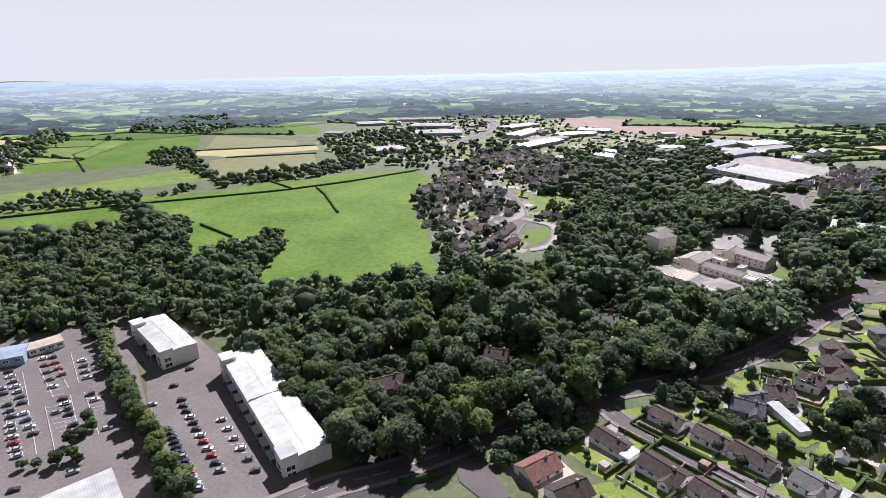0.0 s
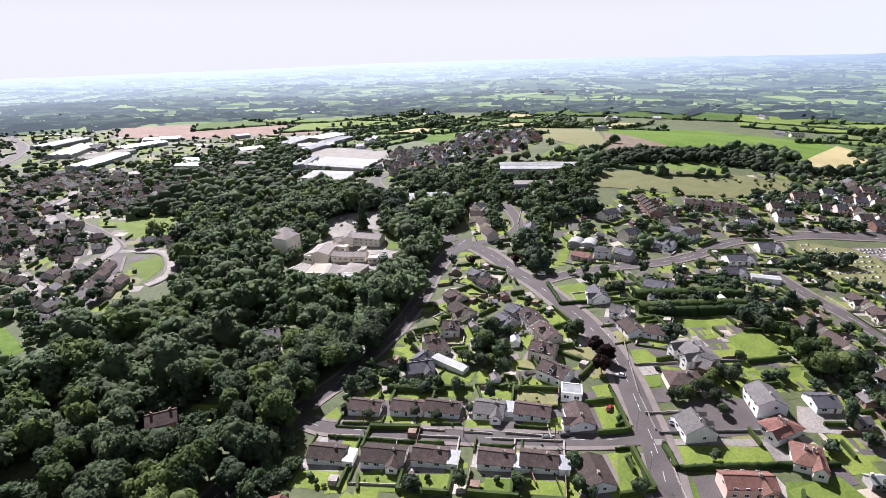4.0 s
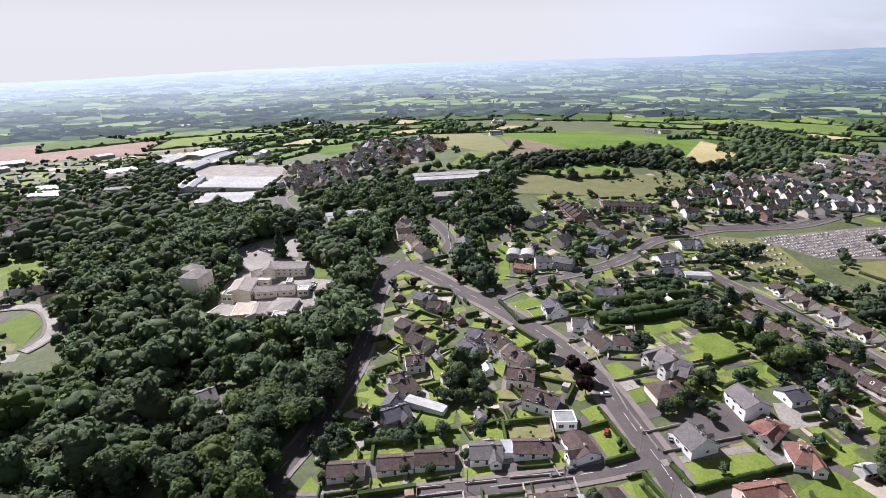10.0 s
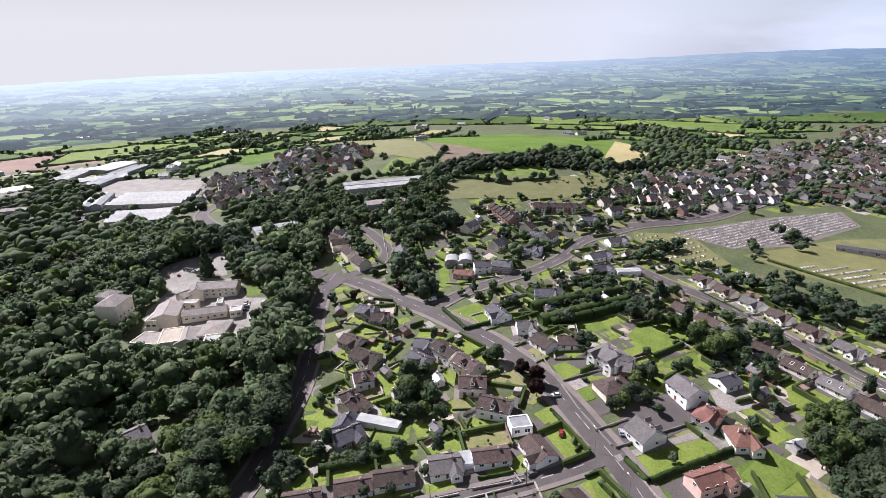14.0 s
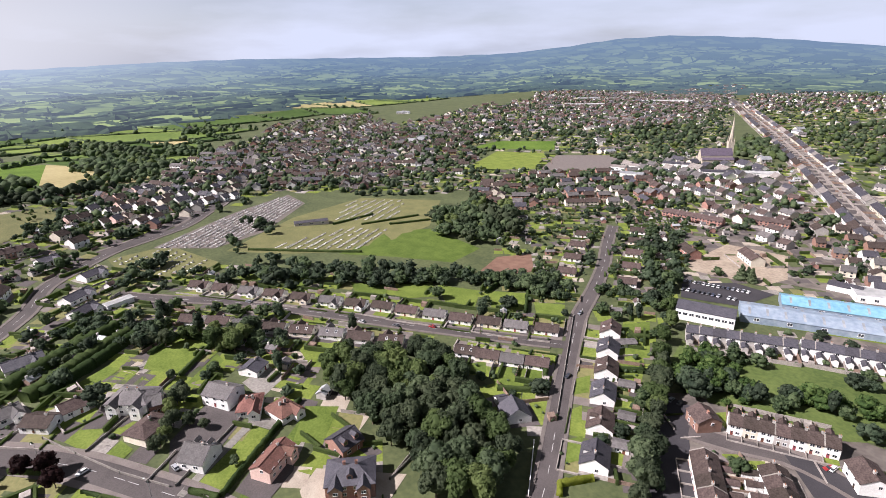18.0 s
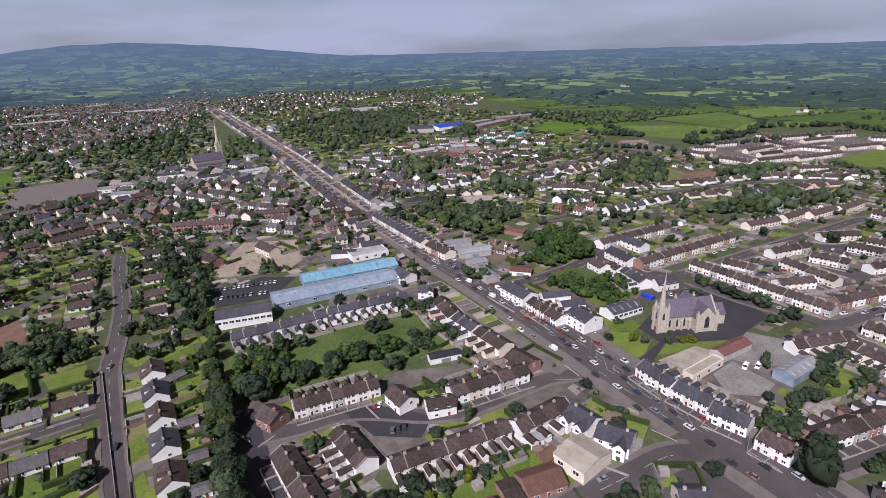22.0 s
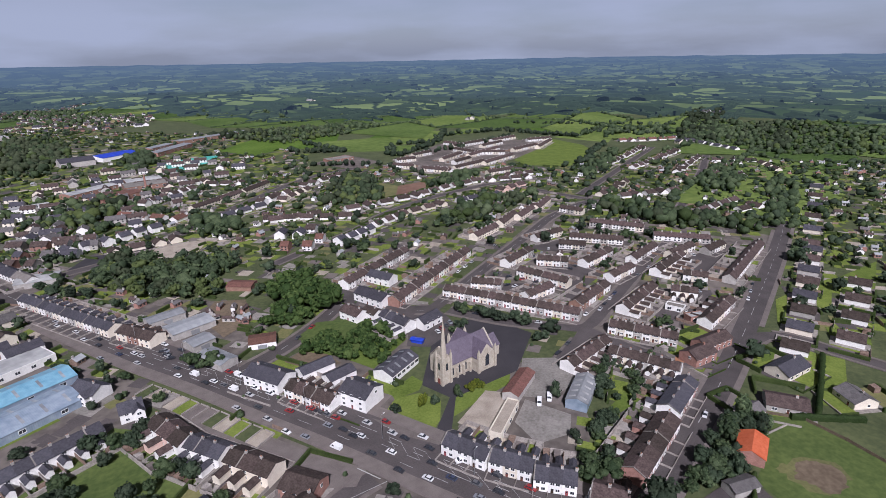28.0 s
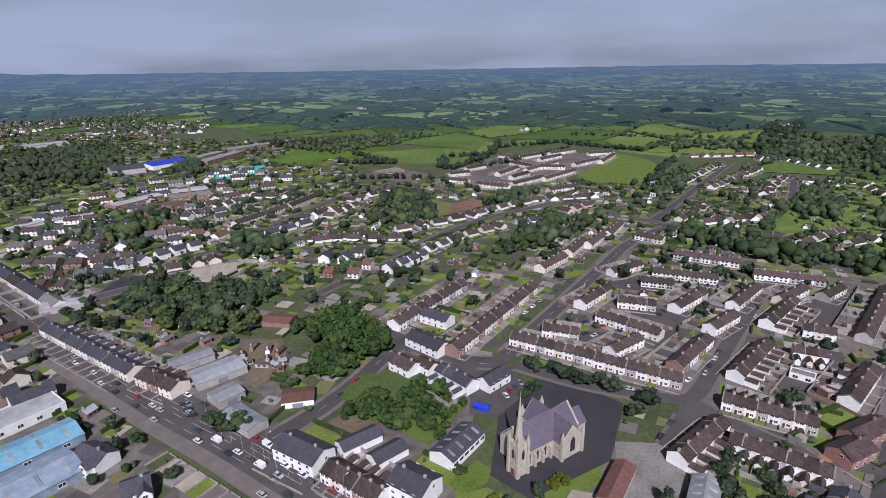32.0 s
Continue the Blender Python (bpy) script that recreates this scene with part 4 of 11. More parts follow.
LEAFNAME = {"hedge": "clipped green", "leaf": "green broad-leaved", "leaf_light": "light green broad-leaved", "leaf_dark": "dark green", "leaf_copper": "dark copper-leaved", "leaf_gold": "golden-leaved", "wood_leaf": "green"}


COUNT = collections.Counter()


def tree(P, h=9.0, w=None, mat="leaf", shape="round", group="", where="in the gardens"):
    x, y = P
    w = w or h * 0.46
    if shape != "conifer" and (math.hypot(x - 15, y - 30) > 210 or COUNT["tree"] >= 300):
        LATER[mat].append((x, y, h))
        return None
    COUNT["tree"] += 1
    k = RND.randrange(4 if shape == "round" else 2)
    t = thing("tree", x, y, RND.uniform(0, 6.28), f"{LEAFNAME[mat]} {'conifer' if shape == 'conifer' else 'tree'} {where}", "tree", group)
    stem = 0.06 if shape == "conifer" else 0.16
    part("trunk", shared("trunk", trunk_mesh), t, at(0, 0, 0, 0, 0.05 * h, 0.05 * h, h * (stem + 0.15)))
    top = 2.0 if shape != "tall" else 2.6
    if shape == "round":
        top = 1.85
    v_f = CROWNS[shape, k]
    part("crown", shared(("crown", shape, k, mat), lambda: mesh_from("crown", *v_f, mat)), t, at(0, 0, h * stem * 0.6, 0, w, w, h * (1 - stem * 0.6) / top))
    return t


def trees(A, B, n, h=8.0, mats=("leaf", "leaf_dark", "leaf_light"), spread=2.0, shape="round", where="in a line", group="line of trees"):
    for k in range(n):
        t = (k + 0.5) / n
        tree((A[0] + (B[0] - A[0]) * t + RND.uniform(-spread, spread), A[1] + (B[1] - A[1]) * t + RND.uniform(-spread, spread)), h * RND.uniform(0.75, 1.25), mat=RND.choice(mats), shape=shape, where=where, group=group)


def scatter(poly, spacing, keep_out=()):
    xs, ys = [p[0] for p in poly], [p[1] for p in poly]
    out, y, odd = [], min(ys), 0
    while y < max(ys):
        x = min(xs) + (spacing / 2 if odd else 0)
        while x < max(xs):
            px, py = x + RND.uniform(-0.35, 0.35) * spacing, y + RND.uniform(-0.35, 0.35) * spacing
            if inside(poly, px, py) and not any(inside(k, px, py) for k in keep_out):
                out.append((px, py))
            x += spacing
        y += spacing * 0.87
        odd ^= 1
    return out


LITE = [crown_arrays(90 + k, "round", leaves=230, level=1, count=14, leaf=(0.06, 0.14)) for k in range(5)] + [crown_arrays(97, "tall", leaves=230, level=1, count=14, leaf=(0.06, 0.14))]
TINY = [crown_arrays(190 + k, "round", leaves=60, level=1, count=8, leaf=(0.08, 0.18)) for k in range(4)]


def mini_crown(seed, lobes=2):
    """A far bush or hedge tree of three uneven lobes."""
    r = np.random.RandomState(seed)
    vs, fs = [], []
    for k in range(lobes):
        vs.append(ICO1[0] * (1 + 0.22 * r.randn(len(ICO1[0]), 1)) * (0.6, 0.6, 0.58) + (r.uniform(-0.45, 0.45), r.uniform(-0.45, 0.45), r.uniform(0.55, 1.2)))
        fs.append(ICO1[1] + k * len(ICO1[0]))
    return np.concatenate(vs), np.concatenate(fs)


MINI = [mini_crown(300 + k) for k in range(6)]
BUSH = [mini_crown(330 + k, 1) for k in range(6)]


def stuff_trees(name, places, label, mat="wood_leaf", kit=None, category="woodland"):
    """Many trees in one mesh: (x, y, height) each."""
    kit = kit or LITE
    vs, fs, base = [], [], 0
    for x, y, h in places:
        far = math.hypot(x - 15, y - 30)
        if kit is MINI and far > 380 and h < 3 and RND.random() < 0.5:
            continue
        use = kit if kit is MINI or far < 230 else (TINY if far < 430 and h > 3.5 else MINI)
        use = BUSH if kit is MINI and h < 2.6 else use
        v, f = use[RND.randrange(len(use))]
        a = RND.uniform(0, 6.28)
        c, s = math.cos(a), math.sin(a)
        w, tall = h * RND.uniform(0.44, 0.7), h * RND.uniform(0.85, 1.15) / 1.85
        vs.append(np.stack([(v[:, 0] * c - v[:, 1] * s) * w + x, (v[:, 0] * s + v[:, 1] * c) * w + y, v[:, 2] * tall - 0.1 * h + ground(x, y)], 1))
        fs.append(f + base)
        base += len(v)
    if not vs:
        return None
    return tagged(new(name, mesh_from(name, np.concatenate(vs), np.concatenate(fs), mat)), label, category, kind="stuff")


def wood(poly, spacing=7.0, h=11.0, keep_out=(), label="dense broad-leaved woodland", name="woodland", kit=None, free=False, mat="wood_leaf"):
    pts = [(x, y, h * RND.choice((0.55, 0.75, 0.9, 1.0, 1.15, 1.35)) * RND.uniform(0.92, 1.08)) for x, y in scatter(poly, spacing, keep_out) if not free or is_free(x, y)]
    if mat != "wood_leaf" or len(pts) < 60:
        return stuff_trees(name, pts, label, mat, kit)
    return mixed_trees(name, pts, label, kit)


def mixed_trees(name, pts, label, kit=None):
    """A wood of three kinds of trees, mingled."""
    kinds = collections.defaultdict(list)
    for p in pts:
        kinds[RND.choice(("wood_leaf", "wood_leaf", "leaf_light", "leaf_dark", "leaf"))].append(p)
    for mat, group in kinds.items():
        stuff_trees(name, group, label, mat, kit)


def hedge(*pts, w=1.2, h=1.4, mat="hedge", label="clipped dark green garden hedge"):
    """An uneven hedge along a line."""
    vs, fs, base = [], [], 0
    r = np.random.RandomState(int(abs(pts[0][0] * 13 + pts[0][1] * 7)) % 9999)
    for (xa, ya), (xb, yb) in zip(pts, pts[1:]):
        L = math.hypot(xb - xa, yb - ya)
        n = max(2, int(L / 1.0))
        rot = math.atan2(yb - ya, xb - xa)
        ux, uy = math.cos(rot), math.sin(rot)
        prof = [(-0.5, -0.15), (-0.52, 0.6), (-0.38, 0.95), (0.0, 1.04), (0.38, 0.95), (0.52, 0.6), (0.5, -0.15)]
        for k in range(n + 1):
            t = k / n
            x, y = xa + (xb - xa) * t, ya + (yb - ya) * t
            z = ground(x, y)
            for o, q in prof:
                j = 1 + 0.12 * r.randn()
                vs.append((x - uy * o * w * j + 0.1 * r.randn(), y + ux * o * w * j + 0.1 * r.randn(), z + q * h * (1 + 0.07 * r.randn())))
        m = len(prof)
        for k in range(n):
            for i in range(m - 1):
                a = base + k * m + i
                fs += [(a, a + 1, a + m + 1), (a, a + m + 1, a + m)]
        for e in (0, n):
            a = base + e * m
            fs += [(a, a + i, a + i + 1) for i in range(1, m - 1)]
        base += (n + 1) * m
        for k in range(int(L * (4 if h < 2.5 else 7))):
            t, (o, q) = r.rand(), prof[r.randint(1, m - 1)]
            x, y = xa + (xb - xa) * t - uy * o * w, ya + (yb - ya) * t + ux * o * w
            z = ground(x, y) + q * h * r.uniform(0.5, 1.03)
            a, b = r.randn(3) * 0.16, r.randn(3) * 0.16
            c = np.array((x, y, z))
            vs += [tuple(c - a), tuple(c + b), tuple(c + a)]
            fs.append((base, base + 1, base + 2))
            base += 3
    return tagged(new("hedge", mesh_from("hedge", vs, fs, mat)), label, "hedge")


# ---------------- vehicles and street furniture ----------------
def car_mesh():
    s = Shape()
    prof = [(-2.1, 0.35), (-2.12, 0.72), (-1.95, 0.9), (-1.35, 0.95), (-1.0, 0.98), (1.0, 0.93), (1.25, 0.9), (2.0, 0.74), (2.12, 0.5), (2.1, 0.35)]
    for sd in (-1, 1):
        s.face([(x, sd * 0.86, z) for x, z in (prof if sd < 0 else prof[::-1])])
    for (xa, za), (xb, zb) in zip(prof, prof[1:] + prof[:1]):
        s.face([(xa, -0.86, za), (xa, 0.86, za), (xb, 0.86, zb), (xb, -0.86, zb)])
    cab = [(-1.85, 0.93), (-1.35, 1.42), (0.25, 1.45), (1.05, 0.94)]
    s.face([(cab[1][0], -0.66, 1.42), (cab[2][0], -0.66, 1.45), (cab[2][0], 0.66, 1.45), (cab[1][0], 0.66, 1.42)])
    return s.mesh("body", ["car"])


def car_glass():
    s = Shape()
    lo = [(-1.85, 0.94), (1.05, 0.94)]
    a, b, c, d = (-1.85, -0.8, 0.93), (1.05, -0.8, 0.93), (0.25, -0.66, 1.44), (-1.35, -0.66, 1.41)
    e, f, g, h = [(p[0], -p[1], p[2]) for p in (a, b, c, d)]
    for q in ((a, b, c, d), (h, g, f, e), (b, f, g, c), (a, d, h, e)):
        s.face(q)
    return s.mesh("glazing", ["glass"])


def wheel_mesh():
    s = Shape()
    ring = [(math.cos(k * 0.628) * 0.31, math.sin(k * 0.628) * 0.31) for k in range(10)]
    s.prism(ring, -0.1, 0.1, 0)
    s.prism([(x * 0.6, y * 0.6) for x, y in ring], 0.1, 0.112, 1)
    return s.mesh("wheel", ["tyre", "steel"])


def van_mesh():
    s = Shape()
    prof = [(-2.5, 0.4), (-2.5, 2.1), (-2.3, 2.2), (1.1, 2.2), (1.75, 1.35), (2.45, 1.05), (2.5, 0.4)]
    for sd in (-1, 1):
        s.face([(x, sd * 0.95, z) for x, z in (prof if sd < 0 else prof[::-1])])
    for (xa, za), (xb, zb) in zip(prof, prof[1:] + prof[:1]):
        s.face([(xa, -0.95, za), (xa, 0.95, za), (xb, 0.95, zb), (xb, -0.95, zb)])
    return s.mesh("body", ["frame"])


def van_glass():
    s = Shape()
    s.face([(1.2, -0.85, 2.1), (1.76, -0.85, 1.38), (1.76, 0.85, 1.38), (1.2, 0.85, 2.1)])
    for sd in (-1, 1):
        s.face([(0.4, sd * 0.962, 1.3), (1.5, sd * 0.962, 1.3), (1.15, sd * 0.962, 1.95), (0.4, sd * 0.962, 1.95)])
    return s.mesh("glazing", ["glass"])


CARS = []


def car(P, rot, group="", van=False, lift=0.16, where="parked on the tarmac"):
    x, y = P
    t = thing("van" if van else "car", x, y, rot, f"{'white panel van' if van else 'family car'} {where}", "van" if van else "car", group, ground(x, y) + lift)
    t.scale = (0.82, 0.82, 0.82)
    CARS.append((x, y))
    part("body", shared("van", van_mesh) if van else shared("car", car_mesh), t)
    part("glazing", shared("vglass", van_glass) if van else shared("cglass", car_glass), t)
    for sx in (-1.3, 1.3) if math.hypot(x, y - 20) < 150 else ():
        for sy in (-0.8, 0.8):
            part("wheel", shared("wheel", wheel_mesh), t, Matrix.Translation((sx, sy, 0.31)) @ Matrix.Rotation(math.copysign(math.pi / 2, -sy), 4, "X"))
    return t


def parked(A, B, n, side, group="parked cars", gap=0.12, **more):
    """n cars side by side from A to B; side: how far their noses turn from that way, in degrees."""
    rot = math.atan2(B[1] - A[1], B[0] - A[0]) + radians(side)
    for k in range(n):
        if RND.random() < gap:
            continue
        t = k / max(1, n - 1)
        car((A[0] + (B[0] - A[0]) * t, A[1] + (B[1] - A[1]) * t), rot + (math.pi if RND.random() < 0.5 else 0) + RND.uniform(-0.04, 0.04), group, **more)


def bay_lines(A, B, n, side, length=4.6):
    """The painted lines between the bays of a row of parked cars."""
    (xa, ya), (xb, yb) = A, B
    a = math.atan2(yb - ya, xb - xa) + radians(side)
    s = Shape()
    for k in range(n + 1):
        x, y = xa + (xb - xa) * k / n, ya + (yb - ya) * k / n
        dx, dy, ox, oy = math.cos(a) * length / 2, math.sin(a) * length / 2, -math.sin(a) * 0.09, math.cos(a) * 0.09
        s.face([(p, q, ground(p, q) + 0.2) for p, q in ((x - dx - ox, y - dy - oy), (x + dx - ox, y + dy - oy), (x + dx + ox, y + dy + oy), (x - dx + ox, y - dy + oy))])
    return tagged(new("road_marking", s.mesh("road_marking", ["paint"])), "white painted parking bay lines", "road marking", kind="structure")


def lamp_post(P, rot, h=8.0):
    x, y = P
    t = thing("street_lamp", x, y, rot, "grey steel street lamp on the footway", "street lamp", "street lamps", ground(x, y) + 0.1)
    s = Shape()
    s.prism([(math.cos(k * 1.047) * 0.09, math.sin(k * 1.047) * 0.09) for k in range(6)], 0, h, 0, 0.55)
    part("pole", shared(("pole", h), lambda: s.mesh("pole", ["steel"])), t)
    s2 = Shape()
    s2.box(0, -0.04, h - 0.06, 1.4, 0.04, h + 0.02)
    part("arm", shared(("arm", h), lambda: s2.mesh("arm", ["steel"])), t)
    s3 = Shape()
    s3.box(1.2, -0.13, h - 0.12, 1.9, 0.13, h + 0.02)
    part("lantern", shared(("lantern", h), lambda: s3.mesh("lantern", ["frame"])), t)


def pole(P, h=8.0):
    x, y = P
    t = thing("telegraph_pole", x, y, 0, "brown timber telegraph pole at the roadside", "pole", "telegraph poles")
    s = Shape()
    s.prism([(math.cos(k * 1.047) * 0.14, math.sin(k * 1.047) * 0.14) for k in range(6)], -0.2, h, 0, 0.7)
    part("shaft", shared(("tpole", h), lambda: s.mesh("shaft", ["timber"])), t)
    s2 = Shape()
    s2.box(-0.6, -0.05, h - 0.6, 0.6, 0.05, h - 0.5)
    part("crossarm", shared(("tarm", h), lambda: s2.mesh("crossarm", ["timber"])), t)


# ---------------- the land ----------------
def spaced(reach, fine, inner):
    """Grid lines: fine steps out to inner, then wider and wider."""
    out, x, d = [0.0], 0.0, fine
    while x < reach:
        d = fine if x < inner else d * 1.13
        x = min(reach, x + d)
        out.append(x)
    return sorted({-a for a in out} | set(out))


def land():
    xs = ys = spaced(4700, 14.0, 700)
    s, n = Shape(), len(ys)
    s.v = [(x, y, ground(x, y)) for x in xs for y in ys]
    for i in range(len(xs) - 1):
        for j in range(n - 1):
            a = i * n + j
            s.f.append((a, a + n, a + n + 1, a + 1))
            s.m.append(0)
    return tagged(new("ground", s.mesh("ground", ["ground"], True)), "rough grass and garden ground of the town and country", "ground", kind="structure")


land()


# height of the skyline by bearing, in degrees from +x
SKYLINE = ((-180, 75), (-150, 93), (-130, 97), (-110, 91), (-92, 91), (-75, 97), (-70, 105), (-66, 139), (-60, 191), (-55.5, 219), (-51, 237), (-46, 220), (-42, 179), (-36, 135), (-28, 121), (-20, 127), (-10, 135), (-3, 127), (5, 105), (12, 91), (25, 83), (40, 75), (52, 57), (65, 23), (80, -1), (95, -9), (115, -5), (135, 15), (160, 55), (180, 75))


def inner_rim(deg):
    """Where the backdrop begins at a bearing: further out along the main street, where the town runs on."""
    return float(np.interp(deg, (-180, -95, -80, -22, 0, 180), (1150, 1150, 1700, 1700, 1150, 1150)))


RIM = ((0.0, -0.02), (0.03, 0.0), (0.12, 0.0), (0.24, 0.005), (0.36, 0.02), (0.48, 0.08), (0.6, 0.2), (0.71, 0.42), (0.83, 0.7), (0.92, 0.93), (0.96, 1.0), (1.0, 0.8))


def rim_height(x, y):
    """Height of the far country, rising to the skyline."""
    deg = math.degrees(math.atan2(y, x))
    r0 = inner_rim(deg)
    q = float(np.interp((math.hypot(x, y) - r0) / (4650 - r0), [p[0] for p in RIM], [p[1] for p in RIM]))
    top = float(np.interp(deg, [p[0] for p in SKYLINE], [p[1] for p in SKYLINE])) + 2.0 * math.sin(deg * 1.7) + 1.3 * math.sin(deg * 4.1)
    return (ground(x, y) + 1.5) * (1 - q) + top * q + 5 * (1 - q) * min(1, max(0, q) * 8) * math.sin(deg * 0.9 + math.hypot(x, y) / 60)


def hills():
    """The far rim of the land, rising into low hills and one broad mountain."""
    s, n, m = Shape(), 360, 40
    for i in range(m):
        for k in range(n):
            deg = k / n * 360 - 180
            r0 = inner_rim(deg)
            r = r0 + (4650 - r0) * (i / (m - 1)) ** 1.35
            x, y = r * math.cos(radians(deg)), r * math.sin(radians(deg))
            s.v.append((x, y, rim_height(x, y) - (3 if i == 0 else 0)))
    for i in range(m - 1):
        for k in range(n):
            j = (k + 1) % n
            s.f.append((i * n + k, (i + 1) * n + k, (i + 1) * n + j, i * n + j))
            s.m.append(0)
    return tagged(new("backdrop", s.mesh("backdrop", ["hazed_land"], True)), "blue-green hills along the horizon, haze painted in", "hills", kind="structure")


def hazed_land(trees_only=False):
    """Far country: small fields and dark hedges, haze painted in as emission, paler towards the sun."""
    m = bpy.data.materials.new("far_wood" if trees_only else "hazed_land")
    m.use_nodes = True
    n, l = m.node_tree.nodes, m.node_tree.links
    co = n.new("ShaderNodeTexCoord")
    vor, noise_, ramp, mix = n.new("ShaderNodeTexVoronoi"), n.new("ShaderNodeTexNoise"), n.new("ShaderNodeValToRGB"), n.new("ShaderNodeMixRGB")
    vor.inputs["Scale"].default_value = 0.0085
    noise_.inputs["Scale"].default_value, noise_.inputs["Detail"].default_value = 0.004, 10
    l.new(co.outputs["Object"], vor.inputs["Vector"])
    l.new(co.outputs["Object"], noise_.inputs["Vector"])
    e = ramp.color_ramp.elements
    e[0].color, e[1].color = (0.04, 0.066, 0.026, 1), (0.19, 0.25, 0.085, 1)
    e[0].position, e[1].position = 0.36, 0.62
    add = n.new("ShaderNodeMixRGB")
    add.inputs["Fac"].default_value = 0.55
    l.new(noise_.outputs["Fac"], add.inputs["Color1"])
    l.new(vor.outputs["Color"], add.inputs["Color2"])
    l.new(add.outputs["Color"], ramp.inputs["Fac"])
    edge, cut, dark = n.new("ShaderNodeTexVoronoi"), n.new("ShaderNodeMapRange"), n.new("ShaderNodeMixRGB")
    edge.feature = "DISTANCE_TO_EDGE"
    edge.inputs["Scale"].default_value = 0.0085
    warp, bent = n.new("ShaderNodeTexNoise"), n.new("ShaderNodeMixRGB")
    warp.inputs["Scale"].default_value = 0.02
    bent.blend_type = "ADD"
    bent.inputs["Fac"].default_value = 1.0
    big_ = n.new("ShaderNodeVectorMath")
    big_.operation = "SCALE"
    big_.inputs["Scale"].default_value = 30.0
    l.new(co.outputs["Object"], warp.inputs["Vector"])
    l.new(warp.outputs["Color"], big_.inputs[0])
    l.new(co.outputs["Object"], bent.inputs["Color1"])
    l.new(big_.outputs["Vector"], bent.inputs["Color2"])
    l.new(bent.outputs["Color"], edge.inputs["Vector"])
    l.new(bent.outputs["Color"], vor.inputs["Vector"])
    l.new(edge.outputs["Distance"], cut.inputs["Value"])
    cut.inputs["From Min"].default_value, cut.inputs["From Max"].default_value = 0.03, 0.07
    l.new(cut.outputs["Result"], dark.inputs["Fac"])
    dark.inputs["Color1"].default_value = (0.034, 0.052, 0.028, 1)
    l.new(ramp.outputs["Color"], dark.inputs["Color2"])
    # painted haze: strength by distance from the town, colour by the side of the sun
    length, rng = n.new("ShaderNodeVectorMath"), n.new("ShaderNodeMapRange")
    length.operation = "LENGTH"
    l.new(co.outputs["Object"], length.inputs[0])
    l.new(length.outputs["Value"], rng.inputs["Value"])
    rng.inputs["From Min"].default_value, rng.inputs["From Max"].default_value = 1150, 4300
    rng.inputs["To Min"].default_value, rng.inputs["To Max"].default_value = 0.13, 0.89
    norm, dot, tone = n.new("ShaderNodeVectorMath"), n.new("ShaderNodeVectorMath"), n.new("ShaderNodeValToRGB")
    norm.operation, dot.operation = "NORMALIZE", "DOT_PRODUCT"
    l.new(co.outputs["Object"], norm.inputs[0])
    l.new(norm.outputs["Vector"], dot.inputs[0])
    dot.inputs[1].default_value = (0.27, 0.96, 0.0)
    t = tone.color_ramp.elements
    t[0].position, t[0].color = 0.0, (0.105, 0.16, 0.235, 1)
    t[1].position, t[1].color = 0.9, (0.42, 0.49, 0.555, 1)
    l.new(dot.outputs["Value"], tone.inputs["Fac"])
    b = n["Principled BSDF"]
    l.new(dark.outputs["Color"], b.inputs["Base Color"])
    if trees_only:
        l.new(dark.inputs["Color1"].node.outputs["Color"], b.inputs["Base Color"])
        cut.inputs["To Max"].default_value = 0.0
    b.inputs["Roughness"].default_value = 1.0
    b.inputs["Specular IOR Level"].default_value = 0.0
    # emission stands in for haze, covering more of the land further out
    haze_glow, both, out = n.new("ShaderNodeEmission"), n.new("ShaderNodeMixShader"), n["Material Output"]
    l.new(tone.outputs["Color"], haze_glow.inputs["Color"])
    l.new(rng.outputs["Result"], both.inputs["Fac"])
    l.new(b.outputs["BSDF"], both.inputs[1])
    l.new(haze_glow.outputs["Emission"], both.inputs[2])
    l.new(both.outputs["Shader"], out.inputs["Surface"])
    return m


M["hazed_land"] = hazed_land()
M["far_wood"] = hazed_land(True)
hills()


def far_hedges(count):
    """Belts of trees and hedges over the far country, out to the hills."""
    s = Shape()
    for _ in range(count):
        a = RND.uniform(-math.pi, math.pi)
        r0 = inner_rim(math.degrees(a)) + 30
        r = r0 + (4050 - r0) * RND.random() ** 1.35
        x, y, way = r * math.cos(a), r * math.sin(a), RND.choice((0.3, 1.9)) + RND.gauss(0, 0.35)
        L, h = RND.uniform(40, 170), RND.uniform(3.5, 8) * (1.6 if RND.random() < 0.2 else 1)
        n, k0 = max(3, int(L / 16)), len(s.v)
        wide = RND.uniform(2, 4.5) if RND.random() < 0.8 else RND.uniform(10, 35)
        z0 = [rim_height(x + math.cos(way) * e * L, y + math.sin(way) * e * L) for e in (-0.5, 0.0, 0.5)]
        for k in range(n + 1):
            d = k / n - 0.5
            z, tall = float(np.interp(d, (-0.5, 0.0, 0.5), z0)), h * RND.uniform(0.35, 1.25)
            for o, up in ((-1, -0.5), (-0.6, 0.8), (0.1, 1.0), (0.7, 0.75), (1, -0.5)):
                s.v.append((x + math.cos(way) * d * L - math.sin(way) * o * wide, y + math.sin(way) * d * L + math.cos(way) * o * wide, z + up * tall * RND.uniform(0.8, 1.1)))
        for k in range(n):
            for i in range(4):
                b = k0 + k * 5 + i
                s.f.append((b, b + 1, b + 6, b + 5))
                s.m.append(0)
    return tagged(new("far_tree_belts", s.mesh("far_tree_belts", ["far_wood"])), "distant dark hedges and belts of trees, haze painted in", "hedges", kind="stuff")


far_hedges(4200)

# ---------------- countryside ----------------
COVERED = []


